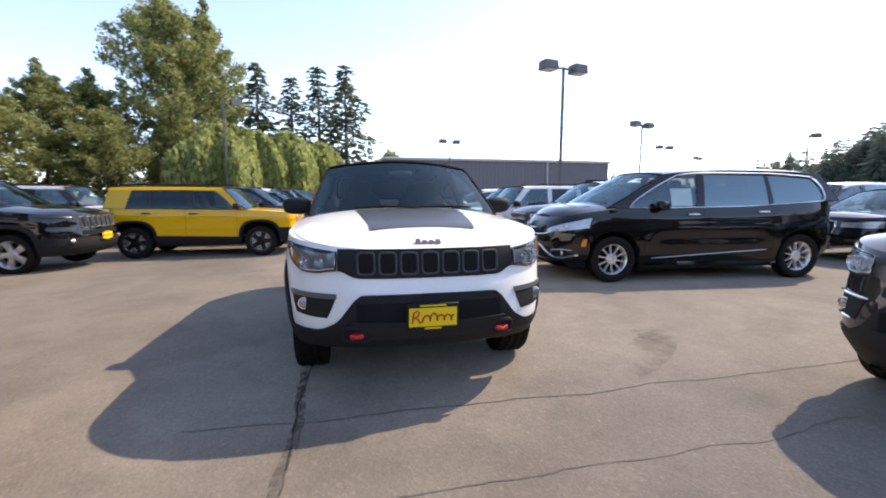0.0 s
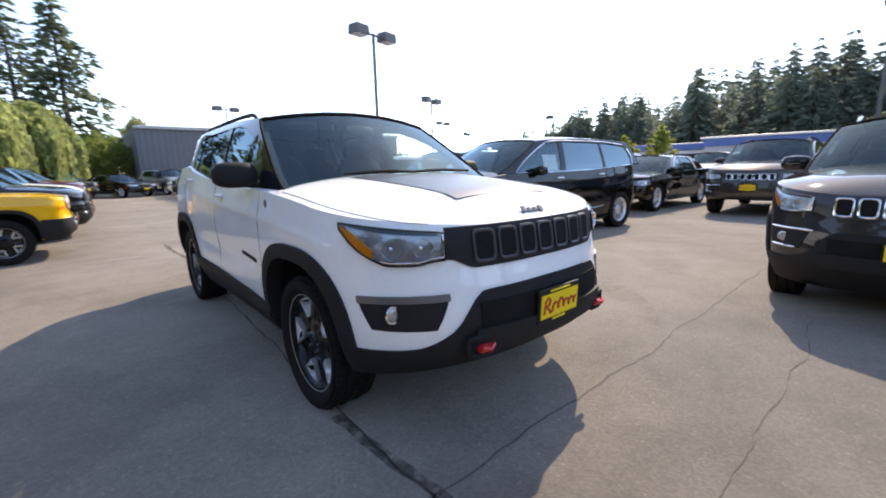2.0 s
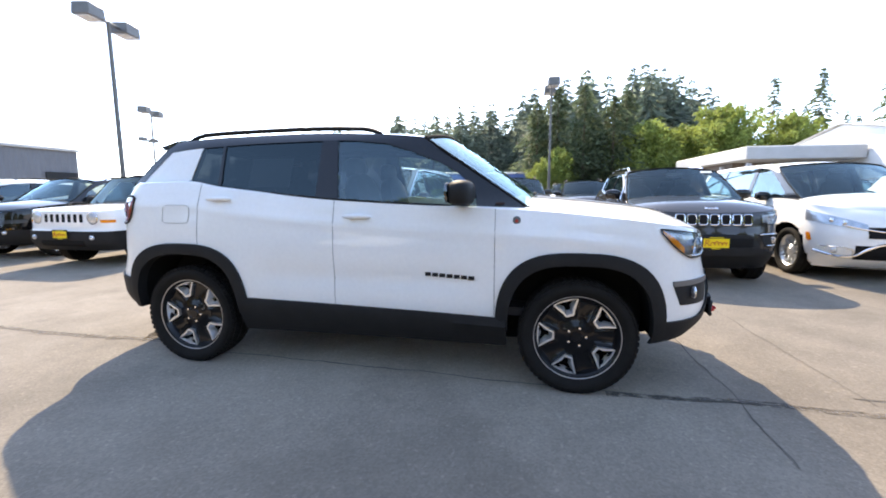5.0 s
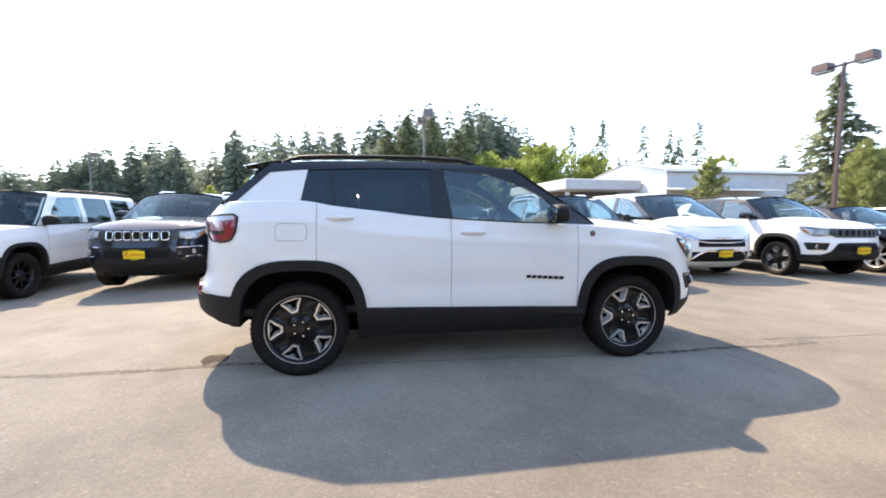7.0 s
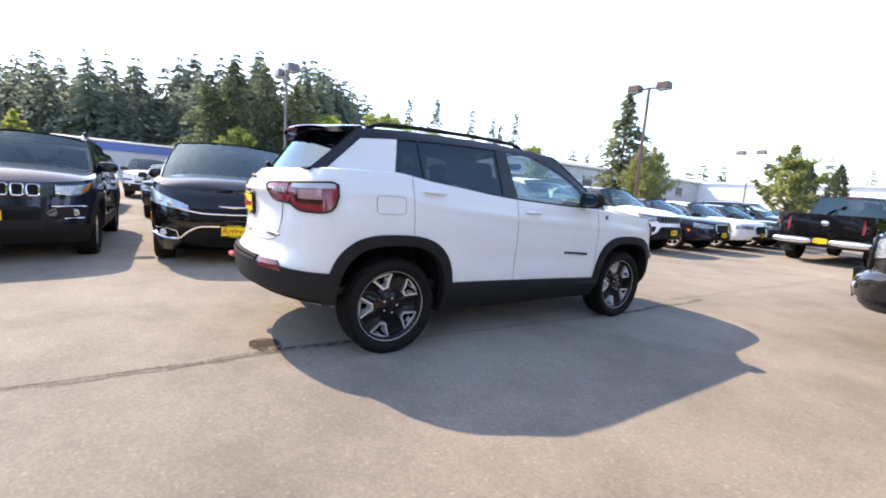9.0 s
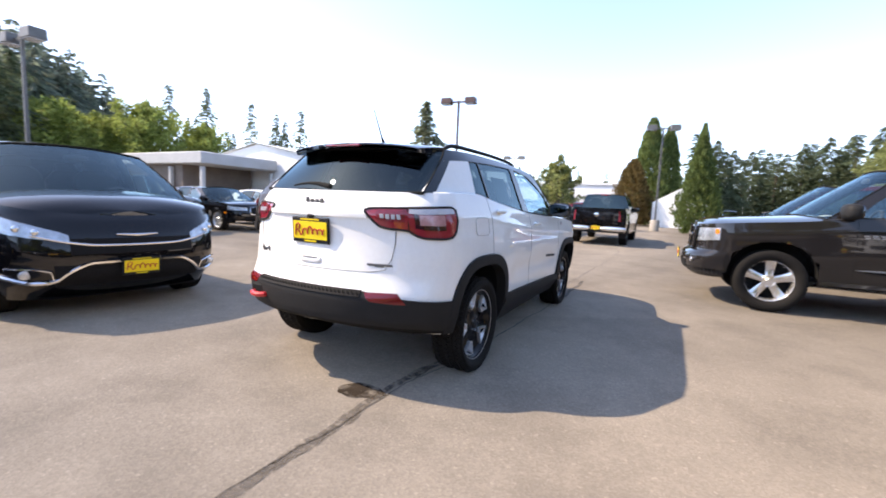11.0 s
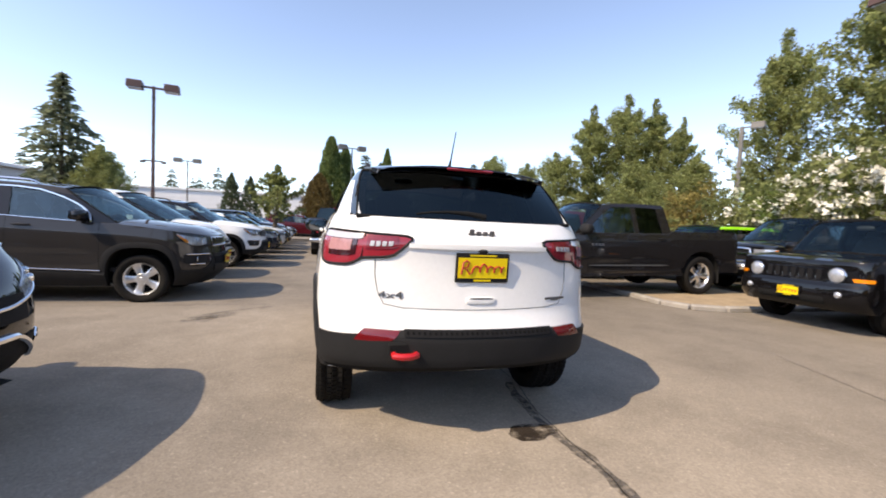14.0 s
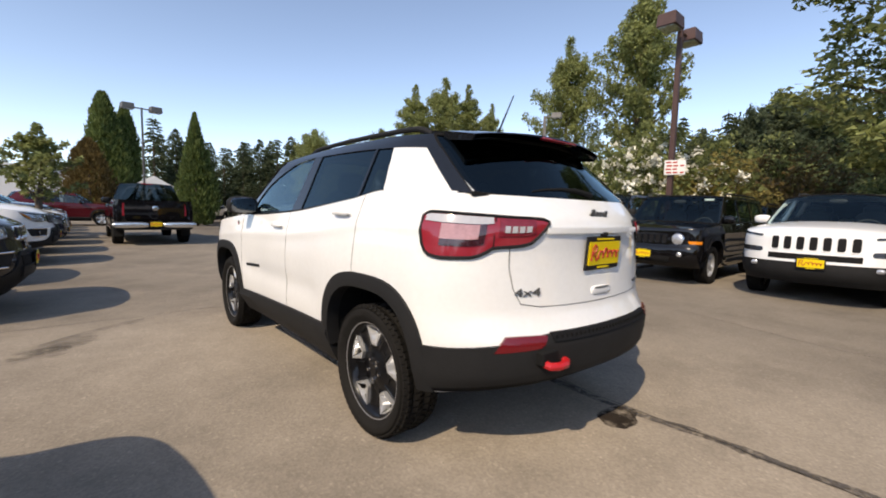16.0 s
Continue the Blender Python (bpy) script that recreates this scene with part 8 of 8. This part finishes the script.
for i, (x, y, h) in enumerate(((-3.6, -46.5, 9.7), (-5.4, -46.3, 8.9), (-9.5, -56, 9.0), (-11.8, -55.2, 8.7), (-13.9, -54.7, 9.6), (-15.8, -54.1, 10.1), (-17.8, -53.5, 10.3), (-19.4, -52.9, 10.8), (-12.4, -64.5, 9.9), (-15.5, -58.8, 10.2), (-18.5, -58, 10.7), (-7.2, -50, 8.4), (-8.5, -53, 7.8), (-21, -50, 9.5), (-6.3, -48, 8.0), (-10.5, -57, 9.4), (-16.8, -54, 8.6), (-14.8, -56, 9.0), (-20.2, -54, 10.0), (-4.5, -49, 8.6), (-12.9, -57, 8.8))):
    plant("fir2" if i % 3 == 0 else "broadfir", x, y, h, 15, "dark fir in a row behind the lot", 1.4 if i % 3 == 0 else 0.95)
for kx, x, y, h, wd in (("round", -22.0, -51.8, 12.0, 0.9), ("cotton2", -25.4, -33.8, 14.8, 1.0), ("cotton", -28.5, -32.5, 16.0, 0.9), ("cotton2", -31.1, -31.6, 15.6, 0.9), ("cotton2", -31.4, -28.4, 13.0, 0.8),
                        ("cotton", -27.9, -16.8, 15.5, 0.78), ("cotton2", -26.0, -10.2, 16.8, 0.95), ("round", -22.2, -35.0, 9.8, 1.0), ("round", -18.1, -42.4, 9.9, 0.9), ("round", -20.5, -38.5, 9.0, 0.9),
                        ("cotton", -15.4, 4.1, 12.5, 1.38), ("round", -24.5, -26, 8.0, 1.0), ("round", -25.5, -21, 7.5, 1.0)):
    plant(kx, x, y, h, 9 if kx == "round" else 15, COT if kx != "round" else "round leafy tree at the edge of the lot", wd)
for kx, x, y, h, wd in (("fir2", -37.5, -13.5, 9.0, 1.2), ("fir", -36.2, -11.2, 9.5, 1.2), ("shady", -36.6, -9.8, 8.6, 0.8), ("fir2", -38.3, -8.6, 10.0, 1.2), ("shady", -38.6, -7.2, 10.2, 0.8), ("shady", -37.6, -5.2, 11.0, 0.8),
                        ("shady", -37.7, -2.2, 10.8, 0.9), ("fir", -38.5, 0.5, 11.5, 1.2), ("shady", -37.0, -15.5, 7.5, 0.9), ("shady", -36.0, 3.5, 11.0, 0.9)):
    plant(kx, x, y, h, 9 if kx == "shady" else 15, "dark tree in the shady woods behind the lot", wd)
for kx, x, y, h, wd in (("bush", -20.6, -12.4, 5.6, 1.0), ("bush2", -18.8, -8.7, 5.0, 1.0), ("bush", -26.8, -5.4, 6.5, 1.0), ("bush2", -27.2, -3.6, 5.9, 1.0), ("yellow_bush", -21.5, -17.5, 5.0, 1.0), ("yellow_bush", -22.5, -6.0, 3.6, 1.2),
                        ("bush", -22, -1.8, 4.4, 1.2), ("rust_bush", -19.7, -0.4, 4.4, 1.1), ("bush2", -23.5, 1.8, 5.0, 1.2), ("yellow_bush", -18.2, -3.5, 2.8, 1.2), ("bush", -20, -22, 4.5, 1.2), ("bush2", -18.6, -27, 4.5, 1.3), ("bush", -17.5, -33, 4.3, 1.3),
                        ("bush", -18.5, 5.5, 4.5, 1.2), ("bush2", -18.5, 9.5, 4.5, 1.3), ("bush", -18.5, 13.5, 4.5, 1.3), ("bush2", -16, -13.5, 2.6, 1.4), ("bush2", -17.6, -4.8, 4.6, 1.1)):
    plant(kx, x, y, h, 3.5 if kx == "rust_bush" else 4.5, "dense overgrown bush at the edge of the lot", wd, "bush", group="bushes round the lot")
plant("blossom_bush", -13.3, -4.2, 4.3, 3.6, "bush covered in white blossom", 1.0, "bush")
plant("blossom_bush", -14.8, -6.4, 3.2, 3.6, "bush covered in white blossom", 1.0, "bush")
plant("blossom_bush", -15.2, -4.4, 4.6, 3.6, "bush covered in white blossom", 1.25, "bush")
plant("yellow_bush", -15.4, -2.4, 3.6, 4.5, "dense overgrown bush at the edge of the lot", 1.2, "bush", group="bushes round the lot")


def woods(line, n, seed, depth, label, material=LEAFHAZE, broad=False):
    """Far woods along a line of (x, y, height): one object of many firs."""
    rnd = random.Random(seed)
    lv = Leaves(seed)
    trunk = Geo()
    for i in range(n):
        t = rnd.random() * (len(line) - 1)
        a, b_ = line[int(t)], line[min(int(t) + 1, len(line) - 1)]
        f = t - int(t)
        k = 1 + rnd.random() * depth
        x, y = lerp(a[0], b_[0], f) * k, lerp(a[1], b_[1], f) * k
        h = lerp(a[2], b_[2], f) * 1.0 * rnd.uniform(0.5, 1.04) ** 0.9 * (1 + (k - 1) * 0.8)
        w = h * (rnd.uniform(0.9, 1.4) if broad else rnd.uniform(0.50, 0.82))
        r = lv.r
        if not broad:
            # tiers of drooping boughs
            tiers, n_ = 21, 10
            for q in range(tiers):
                f0 = (q + 0.6 * rnd.random()) / tiers
                zz = h * (0.08 + 0.90 * f0)
                rr = w * 0.5 * (1 - f0) ** 0.8 * rnd.uniform(0.75, 1.2) + 0.012 * h
                an = (np.arange(n_) + 0.8 * r.rand(n_)) * 2 * np.pi / n_ + q
                ro = rr * (0.6 + 0.5 * r.rand(n_))
                dz = -ro * (0.25 + 0.35 * r.rand(n_)) + 0.012 * h
                wd = 0.13 + 0.09 * r.rand(n_)
                base = np.stack([np.full(n_, x), np.full(n_, y), np.full(n_, zz + 0.015 * h)], 1)
                tip = np.stack([x + np.cos(an) * ro, y + np.sin(an) * ro, zz + dz], 1)
                l_ = np.stack([x + np.cos(an - wd) * ro * 0.62, y + np.sin(an - wd) * ro * 0.62, zz + dz * 0.7 - 0.012 * h], 1)
                r_ = np.stack([x + np.cos(an + wd) * ro * 0.62, y + np.sin(an + wd) * ro * 0.62, zz + dz * 0.7 - 0.012 * h], 1)
                lv.q.append(np.stack([base, l_, tip], 1))
                lv.q.append(np.stack([base, tip, r_], 1))
        m_ = 420 if broad else 130
        zz = h * (0.05 + 0.93 * r.rand(m_) ** 1.1)
        an = r.rand(m_) * 2 * np.pi
        layer = 0.72 + 0.28 * np.abs(np.sin(zz * 2.6 + i))
        rad = w * 0.5 * (1 - zz / h) ** (0.4 if broad else 0.8) * layer * (0.35 + 0.7 * r.rand(m_)) * (1 + 0.25 * np.sin(an * 3 + zz + i)) + 0.03
        p = np.stack([x + np.cos(an) * rad, y + np.sin(an) * rad, zz - 0.25 * rad], 1)
        lv.cards(p, (0.40 + 0.45 * r.rand(m_)) * (1.05 - 0.65 * zz / h) * h / 16, 1.1, np.stack([np.cos(an), np.sin(an), np.full(m_, -0.3)], 1))
        trunk.tube([(x, y, 0), (x, y, h * 0.9)], [0.012 * h, 0.02], 5, cap=False)
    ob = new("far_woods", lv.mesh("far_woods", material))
    tagged(ob, label, "woods", kind="stuff")
    tagged(part("far_trunks", trunk, BARK, weld=False), "trunks of the far woods", "woods", kind="stuff")


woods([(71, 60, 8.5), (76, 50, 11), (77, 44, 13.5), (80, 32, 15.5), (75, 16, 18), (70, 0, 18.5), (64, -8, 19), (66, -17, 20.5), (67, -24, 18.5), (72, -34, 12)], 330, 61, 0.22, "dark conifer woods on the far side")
# the northwest stretch is out of view, added for what the paint and glass reflect
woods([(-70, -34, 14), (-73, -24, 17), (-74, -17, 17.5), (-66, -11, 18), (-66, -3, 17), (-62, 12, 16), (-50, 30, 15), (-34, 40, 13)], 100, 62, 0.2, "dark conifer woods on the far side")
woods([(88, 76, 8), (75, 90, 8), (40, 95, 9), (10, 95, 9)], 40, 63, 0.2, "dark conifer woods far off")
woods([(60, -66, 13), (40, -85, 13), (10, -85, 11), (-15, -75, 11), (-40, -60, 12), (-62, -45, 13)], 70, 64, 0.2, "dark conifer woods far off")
woods([(80, 58, 6.5), (79, 40, 11.5), (77, 20, 14.5), (72, 0, 15), (66, -10, 15), (68, -24, 13), (72, -34, 9)], 260, 65, 0.12, "lower leafy growth before the far woods", LEAFHAZE, True)
